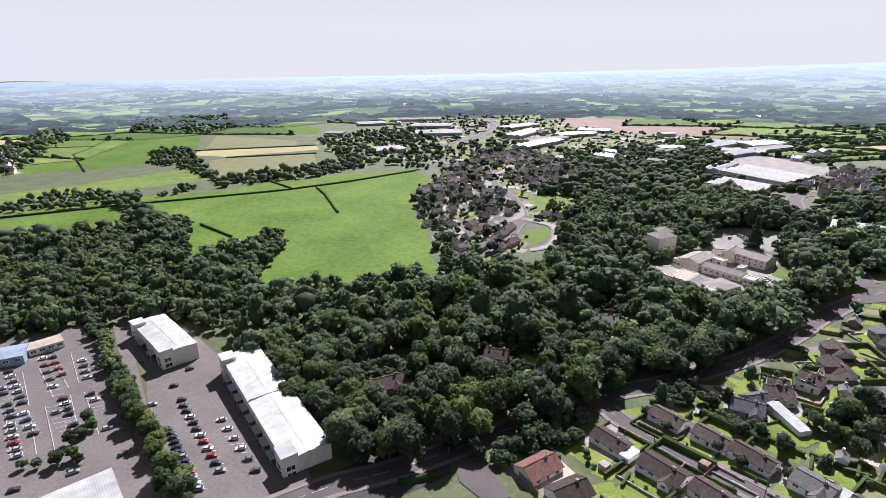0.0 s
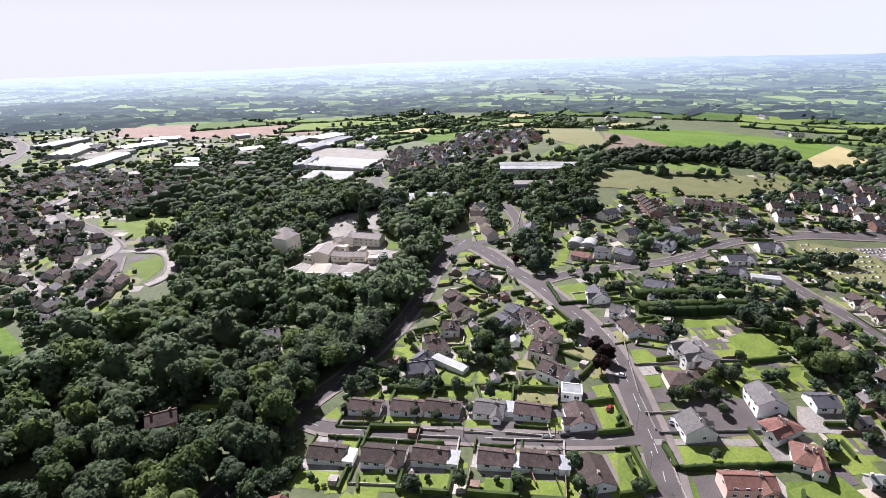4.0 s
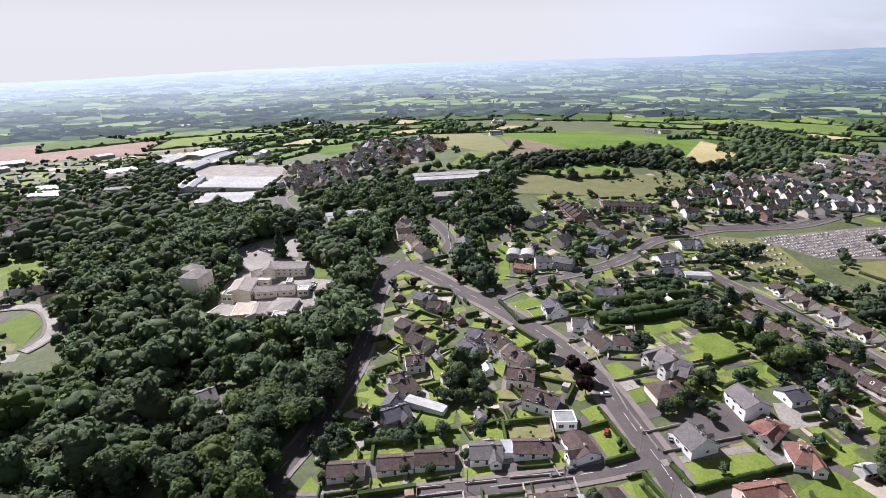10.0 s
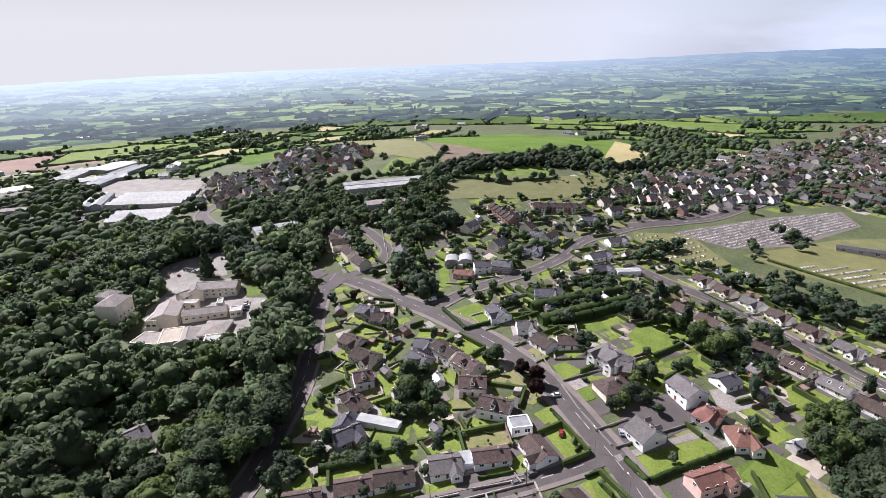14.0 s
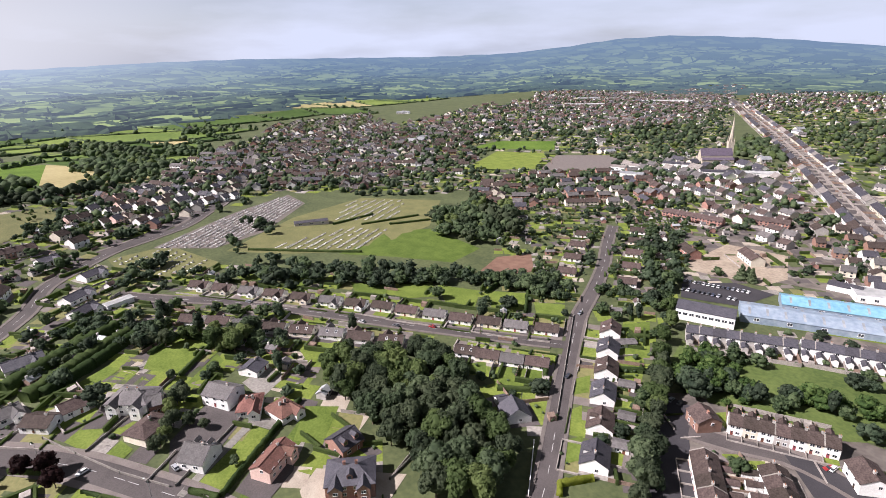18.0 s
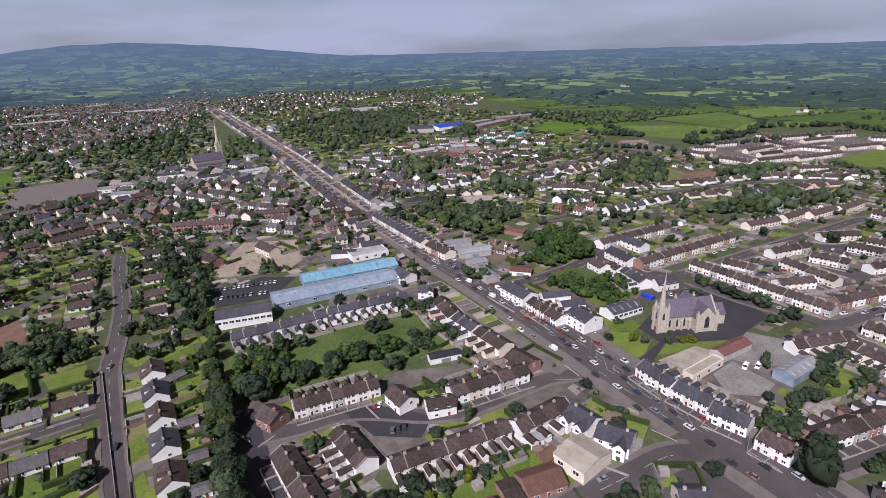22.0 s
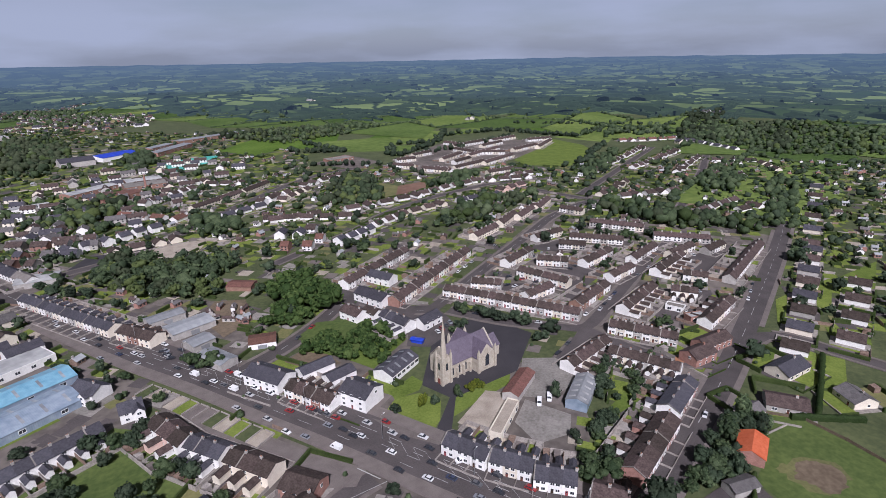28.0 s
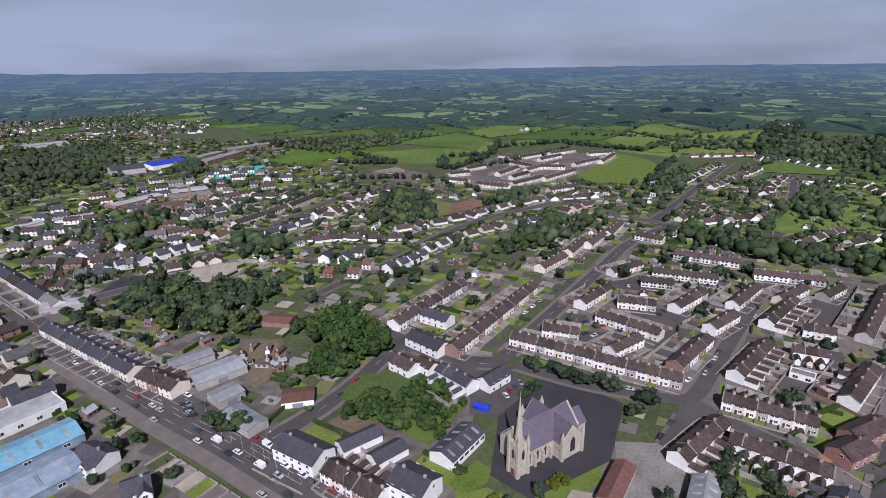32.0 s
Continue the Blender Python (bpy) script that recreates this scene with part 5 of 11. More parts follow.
def bank(s, p, r):
    """A rough hedge along a field edge."""
    L = math.hypot(r[0] - p[0], r[1] - p[1])
    n, k0 = max(2, int(L / 9)), len(s.v)
    ox, oy = -(r[1] - p[1]) / L, (r[0] - p[0]) / L
    for k in range(n + 1):
        x, y = p[0] + (r[0] - p[0]) * k / n, p[1] + (r[1] - p[1]) * k / n
        z, w, h = ground(x, y), RND.uniform(0.8, 2.0), RND.uniform(1.5, 3.8)
        for o, up in ((-1, 0.3), (-0.8, h * 0.7), (0.1, h), (0.8, h * 0.65), (1, 0.3)):
            s.v.append((x + ox * o * w, y + oy * o * w, z + up))
    for k in range(n):
        for i in range(4):
            a = k0 + k * 5 + i
            s.f.append((a, a + 1, a + 6, a + 5))
            s.m.append(0)


def countryside(poly, cell, angle, keep_out=(), gold=0.1, hedges=True, name="fields", lift=0.7):
    """A patchwork of fields with hedges and hedge trees along their edges."""
    keep_out = tuple(keep_out) + tuple(COVERED)
    COVERED.append(poly)
    c, s = math.cos(radians(angle)), math.sin(radians(angle))
    us, vs = [x * c + y * s for x, y in poly], [-x * s + y * c for x, y in poly]
    nu, nv = int((max(us) - min(us)) / cell) + 2, int((max(vs) - min(vs)) / (cell * 0.75)) + 2
    g = {}
    for i in range(nu + 1):
        for j in range(nv + 1):
            u, v = min(us) + (i + RND.uniform(-0.3, 0.3) + 0.35 * (j % 2)) * cell, min(vs) + (j + RND.uniform(-0.28, 0.28)) * cell * 0.75
            g[i, j] = (u * c - v * s, u * s + v * c)
    shape, places, strip = Shape(), [], Shape()
    for i in range(nu):
        for j in range(nv):
            q = [g[i, j], g[i + 1, j], g[i + 1, j + 1], g[i, j + 1]]
            mx, my = sum(p[0] for p in q) / 4, sum(p[1] for p in q) / 4
            if not inside(poly, mx, my) or any(inside(k, mx, my) for k in keep_out) or lift < 0.5 and not is_free(mx, my):
                continue
            kind = 1 if RND.random() < gold else 0
            if math.hypot(mx, my) > inner_rim(math.degrees(math.atan2(my, mx))) + 45:
                continue
            if RND.random() < 0.2:
                for k in range(36):
                    places.append((mx + RND.gauss(0, cell * 0.25), my + RND.gauss(0, cell * 0.13), RND.uniform(8, 15)))
            n, k0 = 4, len(shape.v)
            for a in range(n + 1):
                for b in range(n + 1):
                    s_, t_ = a / n, b / n
                    x = (q[0][0] * (1 - s_) + q[1][0] * s_) * (1 - t_) + (q[3][0] * (1 - s_) + q[2][0] * s_) * t_
                    y = (q[0][1] * (1 - s_) + q[1][1] * s_) * (1 - t_) + (q[3][1] * (1 - s_) + q[2][1] * s_) * t_
                    shape.v.append((x, y, ground(x, y) + lift))
            for a in range(n):
                for b in range(n):
                    k = k0 + a * (n + 1) + b
                    shape.f.append((k, k + n + 1, k + n + 2, k + 1))
                    shape.m.append(kind)
            if hedges:
                for p, r in ((q[0], q[1]), (q[0], q[3])):
                    bank(strip, p, r)
                    L = math.hypot(r[0] - p[0], r[1] - p[1])
                    d = 0.0
                    while d < L:
                        t = d / L
                        big = RND.random() < 0.5
                        places.append((p[0] + (r[0] - p[0]) * t + RND.uniform(-1, 1), p[1] + (r[1] - p[1]) * t + RND.uniform(-1, 1), RND.uniform(6, 12) if big else RND.uniform(3.5, 6)))
                        d += RND.uniform(7, 14) if mx * mx + my * my < 1.0e6 else RND.uniform(13, 32)
    if strip.f:
        tagged(new("hedgerows", strip.mesh("hedgerows", ["wood_leaf"])), "dark bushy hedgerows between the fields", "hedges", kind="stuff")
    tagged(new(name, shape.mesh(name, ["pasture", "stubble"])), "patchwork of green and straw-coloured fields", "fields", kind="stuff")
    stuff_trees("field_hedges", places, "dark hedges and hedgerow trees between the fields", kit=MINI, category="hedges")


# ---------------- roads ----------------
road("hill_road", [(98.4, 53.5), (107.2, 59.1), (119.7, 68.1), (133.5, 80.7), (148.7, 95.1), (162.0, 110.9), (173.2, 127.6), (183.4, 147.1), (193.3, 168.4), (198.8, 186.4), (207.5, 207.3), (214.0, 231.9)], 8.2, 2.2)
road("wood_road", [(-51.1, 119.4), (-33.9, 129.4), (-15.8, 136.1), (13.7, 151.3), (39.3, 164.7), (62.7, 174.8), (83.5, 178.9), (103.0, 185.7), (123.2, 192.5), (147.2, 204.9), (171.2, 220.6), (201.7, 235.6), (218.9, 239.8)], 7.6, 1.6, label="shaded grey tarmac road along the wood")
road("estate_street", [(58.0, 170.6), (60.5, 159.8), (71.5, 143.3), (86.3, 121.1), (100.9, 100.2), (111.9, 86.4), (121.9, 75.2)], 5.8, 1.6, label="narrow tarmac street between two rows of bungalows")
road("upper_road", [(198.0, 166.0), (214.2, 158.9), (232.7, 146.5), (251.3, 132.5), (276.8, 121.6), (306.0, 116.6), (330.8, 101.6), (354.0, 84.7), (373.9, 62.0), (406.9, 33.3), (500.1, -9.6), (599.1, -37.5), (773.5, -77.0)], 6.5, 1.6)
road("avenue", [(278.5, 82.8), (262.5, 62.1), (246.5, 38.0), (225.9, 15.4), (206.4, -6.2), (187.1, -26.7), (168.8, -46.3), (150.7, -64.7), (133.4, -82.1)], 7.0, 1.4, label="tarmac avenue lined with bungalows and lawns")
road("long_avenue", [(62.4, -5.8), (75.0, -22.1), (88.7, -37.1), (108.8, -58.6), (128.9, -81.2), (150.8, -106.7), (169.3, -134.0), (193.3, -166.0), (221.8, -198.7), (247.0, -230.4)], 6.2, 1.3, label="straight tarmac avenue between gardens")
road("main_street", [(-103.4, -58.2), (-89.6, -78.6), (-76.8, -93.4), (-63.9, -109.4), (-49.6, -128.1), (-31.5, -152.3), (-9.8, -179.2), (11.3, -205.9), (35.9, -234.8), (62.5, -268.9), (92.0, -306.6)], 16.5, 5.0, label="wide busy main street through the town")
road("far_main_street", [(88.0, -301.3), (115.8, -338.1), (176.9, -422.1), (268.4, -546.9), (405.7, -725.2), (593.0, -965.0), (787.4, -1206.5), (1058.4, -1546.7)], 11.5, 3.0, label="far end of the busy main street")
road("terrace_street", [(-33.2, -125.2), (-22.5, -120.8), (-5.4, -106.8), (7.7, -97.3), (21.5, -94.6), (34.1, -94.6), (46.1, -92.1), (57.8, -83.7), (69.6, -77.4)], 6.5, 1.4, False, label="tarmac side street between terraces")
road("corner_road", [(-66.8, -87.3), (-58.1, -84.6), (-45.3, -74.7), (-31.9, -64.5), (-19.6, -53.9)], 8.0, 2.0, label="tarmac side road off the main street")
road("long_road", [(-92.3, -82.2), (-106.9, -89.8), (-127.0, -100.4), (-153.4, -114.8), (-187.1, -134.4), (-238.2, -166.4), (-307.2, -210.2), (-377.2, -257.0), (-476.7, -327.0)], 9.0, 2.2, label="long straight tarmac road")
road("church_lane", [(4.0, -199.0), (-4.7, -205.8), (-16.5, -213.6), (-33.1, -228.6), (-48.3, -245.7), (-57.0, -250.5)], 7.0, 1.6, label="tarmac lane between the yards")
road("cross_street", [(-46.0, -277.0), (-52.5, -263.7), (-58.0, -250.5), (-64.8, -240.0), (-78.4, -227.8), (-92.6, -222.9)], 7.0, 1.6, False, label="tarmac cross street behind the church")
road("green_road", [(-70.1, -236.8), (-85.6, -222.8), (-101.6, -233.0), (-127.4, -254.0), (-159.3, -280.1), (-199.7, -313.3), (-238.6, -344.1), (-293.6, -367.7), (-312.4, -334.5), (-327.7, -291.8), (-361.7, -251.8)], 7.0, 1.6)
road("crescent", [(-95.4, -218.3), (-114.3, -197.2), (-134.5, -182.4), (-145.8, -177.4), (-170.5, -192.9), (-203.7, -215.5), (-249.5, -245.7), (-282.2, -262.5)], 6.0, 1.6, False)
road("crescent_link", [(-146.3, -176.0), (-131.2, -165.3), (-119.8, -157.6)], 6.0, 1.2, False)
road("crescent_end", [(-143.9, -174.8), (-150.3, -157.0), (-159.2, -141.6), (-173.5, -130.4)], 6.0, 1.2, False)
road("east_branch", [(-197.0, -137.3), (-211.0, -140.6), (-220.6, -135.1), (-226.6, -120.4), (-233.9, -104.2)], 6.5, 1.5, False)
road("old_road", [(198.7, 232.7), (218.0, 229.5), (229.9, 221.3), (253.7, 226.3), (270.7, 246.8), (279.2, 260.3)], 6.0, 1.2, False, label="grey tarmac road bending uphill among trees")
road("bypass", [(211.0, 244.5), (218.8, 275.6), (226.5, 313.3), (249.3, 363.8), (271.6, 403.1), (303.3, 409.7), (384.6, 431.7), (574.4, 532.2)], 9.0, 1.5, False)
road("farm_estate_road", [(48.9, 366.8), (63.1, 410.2), (60.4, 460.1), (53.7, 491.2), (50.6, 532.1), (63.2, 582.7)], 6.5, 1.5, False)
road("north_road", [(14.9, 773.4), (60.9, 858.0), (92.5, 990.6), (95.4, 1150.9)], 12.0, 2.0, False)
road("cemetery_lane", [(349.5, 92.0), (374.5, 66.7), (415.5, 38.5), (462.1, 3.1), (618.1, -45.8), (844.9, -96.0)], 7.0, 1.6, False)
road("far_estate_road", [(-328.8, -310.8), (-401.2, -368.1), (-466.9, -420.1), (-549.4, -491.3)], 6.0, 1.5, False)
road("bungalow_road", [(-23.8, -322.1), (-55.9, -347.2), (-85.7, -369.8), (-114.1, -401.1), (-161.2, -433.2), (-210.6, -454.2), (-256.6, -468.3), (-313.1, -464.3)], 6.0, 1.5, False, label="tarmac road between far bungalows")
road("link_road", [(-256.6, -468.3), (-267.0, -430.0), (-293.6, -367.7)], 6.0, 1.5, False, label="tarmac road joining the far streets")
road("slope_road", [(-294.1, -390.9), (-438.6, -497.6), (-535.9, -569.2)], 6.0, 1.5, False, label="tarmac road between far bungalows")
road("school_road", [(94.3, -358.7), (61.3, -379.4), (29.6, -427.9), (3.5, -465.1), (-39.6, -524.3), (-88.7, -579.7), (-142.1, -607.3)], 7.0, 1.6, False)
road("estate_loop", [(79.3, 604.6), (63.3, 567.2), (49.9, 550.8), (44.9, 517.1), (47.2, 480.5), (56.0, 453.0), (62.5, 429.0), (61.0, 408.0), (50.2, 396.3), (33.1, 391.3)], 6.0, 1.5, False, "concrete", "pale concrete road curving through the estate")
road("estate_close", [(8.7, 402.1), (12.2, 379.0), (15.4, 358.2), (23.7, 340.5)], 5.5, 1.5, False, "concrete", "pale concrete cul-de-sac between the houses")
road("estate_green_road", [(61.5, 400.5), (80.4, 381.2), (79.3, 358.7), (69.7, 340.8), (57.3, 336.5)], 5.0, 1.3, False, "concrete", "pale road round a small green")
build_roads()

# ---------------- retail park ----------------
yard((-129.7, 204.5), (-139.2, 204.1), (-168.6, 246.9), (-161.2, 257.0), (-125.8, 236.6), (-94.9, 205.5), (-77.7, 183.4), (-43.0, 135.8), (-35.3, 120.3), (-55.1, 108.5), (-68.5, 108.6), (-111.0, 171.3), mat="car_park", label="large tarmac car park in front of the shops")
yard((-144.0, 204.0), (-133.3, 204.3), (-111.0, 171.3), (-68.5, 108.6), (-87.8, 108.7), (-135.1, 108.7), (-146.6, 121.6), (-114.0, 138.5), (-100.8, 145.5), mat="car_park", label="tarmac service road beside the supermarket")
yard((-217.5, 201.4), (-178.1, 237.2), (-142.8, 204.0), (-101.8, 145.5), (-113.2, 137.2), (-145.7, 120.5), mat="car_park", label="tarmac car park with white bay lines")


def shop_hall(A, B, depth, h, label, porches=5):
    """A long white shop building with a low roof, canopies along one side and taller end blocks."""
    (xa, ya), (xb, yb) = A, B
    L, rot = math.hypot(xb - xa, yb - ya), math.atan2(yb - ya, xb - xa)
    t = thing("shop_building", (xa + xb) / 2, (ya + yb) / 2, rot, label, "building")
    s = Shape()
    s.gable_walls(L, depth, h, 0.6, -1)
    part("wall", s.mesh("wall", ["cream_wall"]), t)
    s = Shape()
    s.gable_roof(L, depth, h, 0.6, 0.3, 0.2)
    r = part("roof", s.mesh("roof", ["shop_roof"]), t)
    for k in range(int(L / 5)):
        s = Shape()
        s.box(-0.06, -depth / 2, 0, 0.06, -0.2, 0.1)
        part("roof_seam", s.mesh("roof_seam", ["white_metal"]), r, Matrix.Translation(((k + 0.5) * 5 - L / 2, 0, h + 0.74)) @ Matrix.Rotation(math.atan2(0.6, depth / 2), 4, "X") @ Matrix.Translation((0, 0, 0.0)))
    s = Shape()
    s.box(-L / 2, -0.3, h + 0.76, L / 2, 0.3, h + 0.88)
    part("ridge_cap", s.mesh("ridge_cap", ["shop_roof"]), r)
    if porches > 4:
        s = Shape()
        s.box(-0.15, -depth / 2 - 0.2, h - 0.4, 0.15, depth / 2 + 0.2, h + 1.0)
        part("fire_wall", s.mesh("fire_wall", ["cream_wall"]), r)
    for e in (-1, 1):
        s = Shape()
        s.box(-3.2, -2.6, -1, 3.2, 2.6, h + 1.6)
        b = part("entrance_block", s.mesh("entrance_block", ["cream_wall"]), t, at(e * (L / 2 - 3.0), -depth / 2 + 1.5, 0))
        s = Shape()
        s.box(-3.4, -2.8, h + 1.6, 3.4, 2.8, h + 1.85)
        part("coping", s.mesh("coping", ["white_metal"]), b)
        for fl in (1.5, 4.0):
            part("window", shared("window", window_mesh), b, at(0, -2.6, fl + 0.2, 0, 3.2, 1, 1.9))
            part("window", shared("window", window_mesh), b, at(e * 3.2, 0, fl + 0.2, e * math.pi / 2, 3.0, 1, 1.9))
    for k in range(porches):
        x = ((k + 0.5) / porches - 0.5) * (L - 14)
        s = Shape()
        s.box(-2.6, -2.4, 2.9, 2.6, 0.0, 3.15)
        s.box(-2.5, -2.3, 0, -2.3, -2.1, 2.9)
        s.box(2.3, -2.3, 0, 2.5, -2.1, 2.9)
        part("canopy", s.mesh("canopy", ["white_metal"]), t, at(x, -depth / 2, 0))
        s = Shape()
        s.box(-2.3, -0.1, 0.2, 2.3, 0.02, 2.7)
        part("shop_window", s.mesh("shop_window", ["glass"]), t, at(x, -depth / 2, 0))
    return t


shop_hall((-85.9, 200.3), (-42.8, 137.9), 15.0, 7.0, "long white-roofed shop building with cream walls beside a car park", 8)
shop_hall((-140.6, 232.1), (-112.4, 203.1), 14.0, 7.0, "white-roofed shop building with cream walls at the wood's edge", 2)
shed((-111.8, 111.4), (-95.3, 125.3), 16.0, 5.0, 1.0, "cream_wall", "white_metal", "supermarket", "white-roofed single-storey shop building", strips=4)
shed((-191.7, 200.7), (-180.2, 206.0), 12.0, 4.5, 0.8, "blue_grey_metal", "blue_grey_metal", "shop_unit", "pale blue-grey roofed shop unit beside the car park", strips=3)
shed((-182.8, 209.2), (-173.5, 218.4), 8.0, 3.6, 0.6, "cream_wall", "gravel", "low_shop", "low brown-roofed shop unit beside the car park", strips=4)
for a, b, n in (((-97.9, 171.5), (-70.3, 136.0), 11), ((-96.8, 157.1), (-73.8, 127.9), 13), ((-80.4, 162.8), (-59.4, 136.0), 6)):
    parked(a, b, n, 62, "cars in the shop car park")
    bay_lines(a, b, n, 62)
car((-107.8, 185.0), 0.4), car((-107.3, 198.1), 0.6), car((-109.8, 172.1), 0.4), car((-100.2, 175.3), 0.5)
for a, b, n in (((-173.1, 204.3), (-149.5, 178.0), 6), ((-173.9, 210.1), (-156.7, 192.1), 5), ((-179.5, 193.6), (-158.1, 172.1), 7), ((-172.9, 181.3), (-155.7, 163.4), 6), ((-145.6, 170.6), (-129.5, 154.1), 5), ((-145.0, 175.1), (-125.1, 152.6), 8), ((-152.5, 158.5), (-138.1, 142.3), 6), ((-153.0, 165.2), (-141.0, 153.9), 4), ((-155.8, 203.5), (-145.2, 190.4), 4), ((-136.7, 178.3), (-124.9, 167.5), 4), ((-178.0, 215.0), (-174.8, 217.7), 3)):
    parked(a, b, n, 75, "cars in the marked car park")
    bay_lines(a, b, n + 2, 75)
car((-105.0, 144.0), 1.2), car((-115.3, 135.1), 0.6), car((-127.7, 127.3), 0.5), car((-118.0, 157.5), 0.5)
for a, b in (((-170.6, 198.3), (-149.3, 176.1)), ((-167.5, 203.1), (-147.8, 182.8)), ((-173.9, 193.8), (-154.4, 170.4)), ((-151.8, 166.9), (-132.8, 143.8)), ((-148.6, 170.5), (-127.8, 145.2)), ((-144.2, 178.1), (-124.4, 152.7)), ((-140.1, 180.2), (-119.0, 154.3)), ((-165.0, 210.5), (-146.0, 186.1)), ((-159.0, 165.0), (-138.8, 141.0))):
    line_mark(a, b, 0.22)
(xa, ya), (xb, yb) = (-178.7, 246.4), (-73.4, 119.5)
stuff_trees("shrubbery", [(xa + (xb - xa) * k / 60 + RND.uniform(-2, 2), ya + (yb - ya) * k / 60 + RND.uniform(-2, 2), RND.uniform(4.5, 7.5)) for k in range(61)], "light green shrubs under the belt of trees", "leaf_light", category="shrubs")
trees((-178.2, 246.4), (-75.4, 119.6), 22, 8.0, spread=2.0, mats=("leaf", "leaf_light", "leaf_light"), where="in a belt between two car parks", group="belt of trees between the car parks")
trees((-131.4, 135.8), (-116.2, 142.0), 6, 5.0, where="on a planted bank by the car park", group="car park shrubs")
trees((-122.8, 148.2), (-125.9, 164.0), 4, 5.0, where="beside the car park", group="car park shrubs")

yard((-39.2, 131.9), (-27.0, 140.9), (0.2, 150.3), (1.8, 133.5), (-20.9, 120.0), (-34.9, 118.1), mat="dark_asphalt", label="dark tarmac entrance to the shops"), hedge((-14.2, 129.5), (-1.7, 133.1), w=1.6, h=1.8)
# ---------------- the wood ----------------
CLEAR = (((240.7, 590.5), (269.0, 517.0), (241.5, 473.1), (210.6, 522.0)), ((178.3, 714.2), (230.4, 616.6), (186.1, 519.7), (139.1, 603.0)), ((255.8, 447.3), (261.2, 439.5), (233.2, 408.2), (231.6, 412.8)), ((18.4, 224.2), (45.0, 199.9), (34.6, 173.9), (12.2, 193.4)), ((85.4, 258.8), (97.7, 242.7), (79.2, 214.3), (66.5, 230.9)), ((25.2, 230.5), (42.1, 205.5), (35.8, 191.5), (17.5, 214.1)), ((-40.2, 203.4), (-13.9, 205.1), (-10.7, 173.9), (-35.0, 170.8)), ((132.3, 346.8), (168.8, 361.6), (186.7, 349.9), (227.2, 335.8), (186.9, 258.7), (154.0, 235.9), (123.1, 233.1), (108.7, 277.4)),
         ((29.6, 210.0), (43.1, 208.8), (40.2, 192.5), (27.5, 193.5)), ((81.0, 240.5), (95.0, 229.8), (81.9, 208.7), (71.5, 222.8)), ((-33.0, 183.3), (-16.2, 182.8), (-17.6, 205.2), (-36.1, 205.7)))
WOOD = ((-92.6, 209.4), (-98.6, 241.1), (-55.3, 262.2), (1.7, 279.0), (15.7, 307.0), (59.2, 301.9), (88.8, 359.0), (166.9, 424.3), (239.3, 443.1), (227.1, 344.7), (203.4, 283.2), (187.3, 235.2), (143.9, 206.2), (107.8, 183.7), (56.7, 170.0), (11.3, 146.1), (-32.5, 133.6), (-43.4, 153.2), (-69.7, 190.2))
near_wood, far_wood = [], []
for px, py in scatter(WOOD, 9.4, CLEAR):
    (near_wood if math.hypot(px - 20, py - 30) < 190 else far_wood).append((px, py))
for px, py in near_wood[:150]:
    tree((px, py), RND.uniform(10, 17), RND.uniform(5.4, 8.4), mat=RND.choice(("leaf", "leaf", "leaf_dark", "leaf_light", "leaf_light")), shape=RND.choice(("round", "round", "round", "tall")), where="in the dense wood", group="trees of the wood")
mixed_trees("woodland", [(x, y, RND.choice((8, 11, 13, 15, 18)) * RND.uniform(0.9, 1.1)) for x, y in far_wood + near_wood[150:]], "dense dark green broad-leaved wood round the school")
wood(((-207.2, 208.8), (-172.8, 235.6), (-151.1, 238.8), (-103.4, 231.6), (-107.6, 266.9), (-106.7, 354.7), (-127.7, 360.0), (-152.0, 299.1), (-186.3, 377.1), (-270.7, 457.8), (-230.6, 383.3), (-275.7, 369.9), (-330.0, 357.6)), 7.5, 10.0, label="wood beside the fields and shops")
wood(((-194.7, 851.8), (-21.1, 978.4), (11.1, 587.3), (-26.2, 590.3), (-123.8, 649.9)), 15.0, 8.0, label="belt of trees by the industrial estate", kit=TINY)
wood(((151.8, 665.1), (378.7, 762.2), (289.9, 540.3), (202.1, 476.4), (119.8, 493.9)), 10.0, 9.0, label="woods between the factories", kit=TINY)

# ---------------- fields near the town ----------------
field((-139.8, 295.0), (-84.0, 277.7), (-3.3, 303.7), (-23.9, 467.2), (4.1, 506.8), (-35.5, 591.0), (-162.1, 541.7), (-224.6, 485.9), (-259.2, 448.0), (-233.6, 399.1), (-195.5, 406.2), (-173.0, 344.7), (-143.0, 345.6), (-117.9, 379.9), (-125.7, 317.0), label="large bright green pasture field beside the wood")
sheet("field", ((620.5, 524.4), (677.8, 528.7), (696.7, 449.2), (470.8, 289.9), (431.8, 273.3), (480.6, 385.3)), "dry_lawn", 0.3, "pale yellow-green mown hill field", "field", cell=15)
sheet("field", ((708.7, 456.0), (836.0, 332.1), (785.8, 158.7), (536.5, 139.0), (547.9, 204.8), (500.5, 242.0), (566.9, 349.1)), "meadow", 0.3, "green hill field above the town", "field", cell=15)
sheet("field", ((566.9, 349.1), (500.5, 242.0), (472.0, 231.0), (435.9, 269.5), (470.4, 291.0)), "worn", 0.34, "brown ploughed patch on the hill field", "field", cell=15)
sheet("field", ((500.5, 242.0), (547.9, 204.8), (530.2, 140.4), (522.1, 197.4), (472.0, 231.0)), "pasture", 0.32, "green edge of the hill field", "field", cell=15)
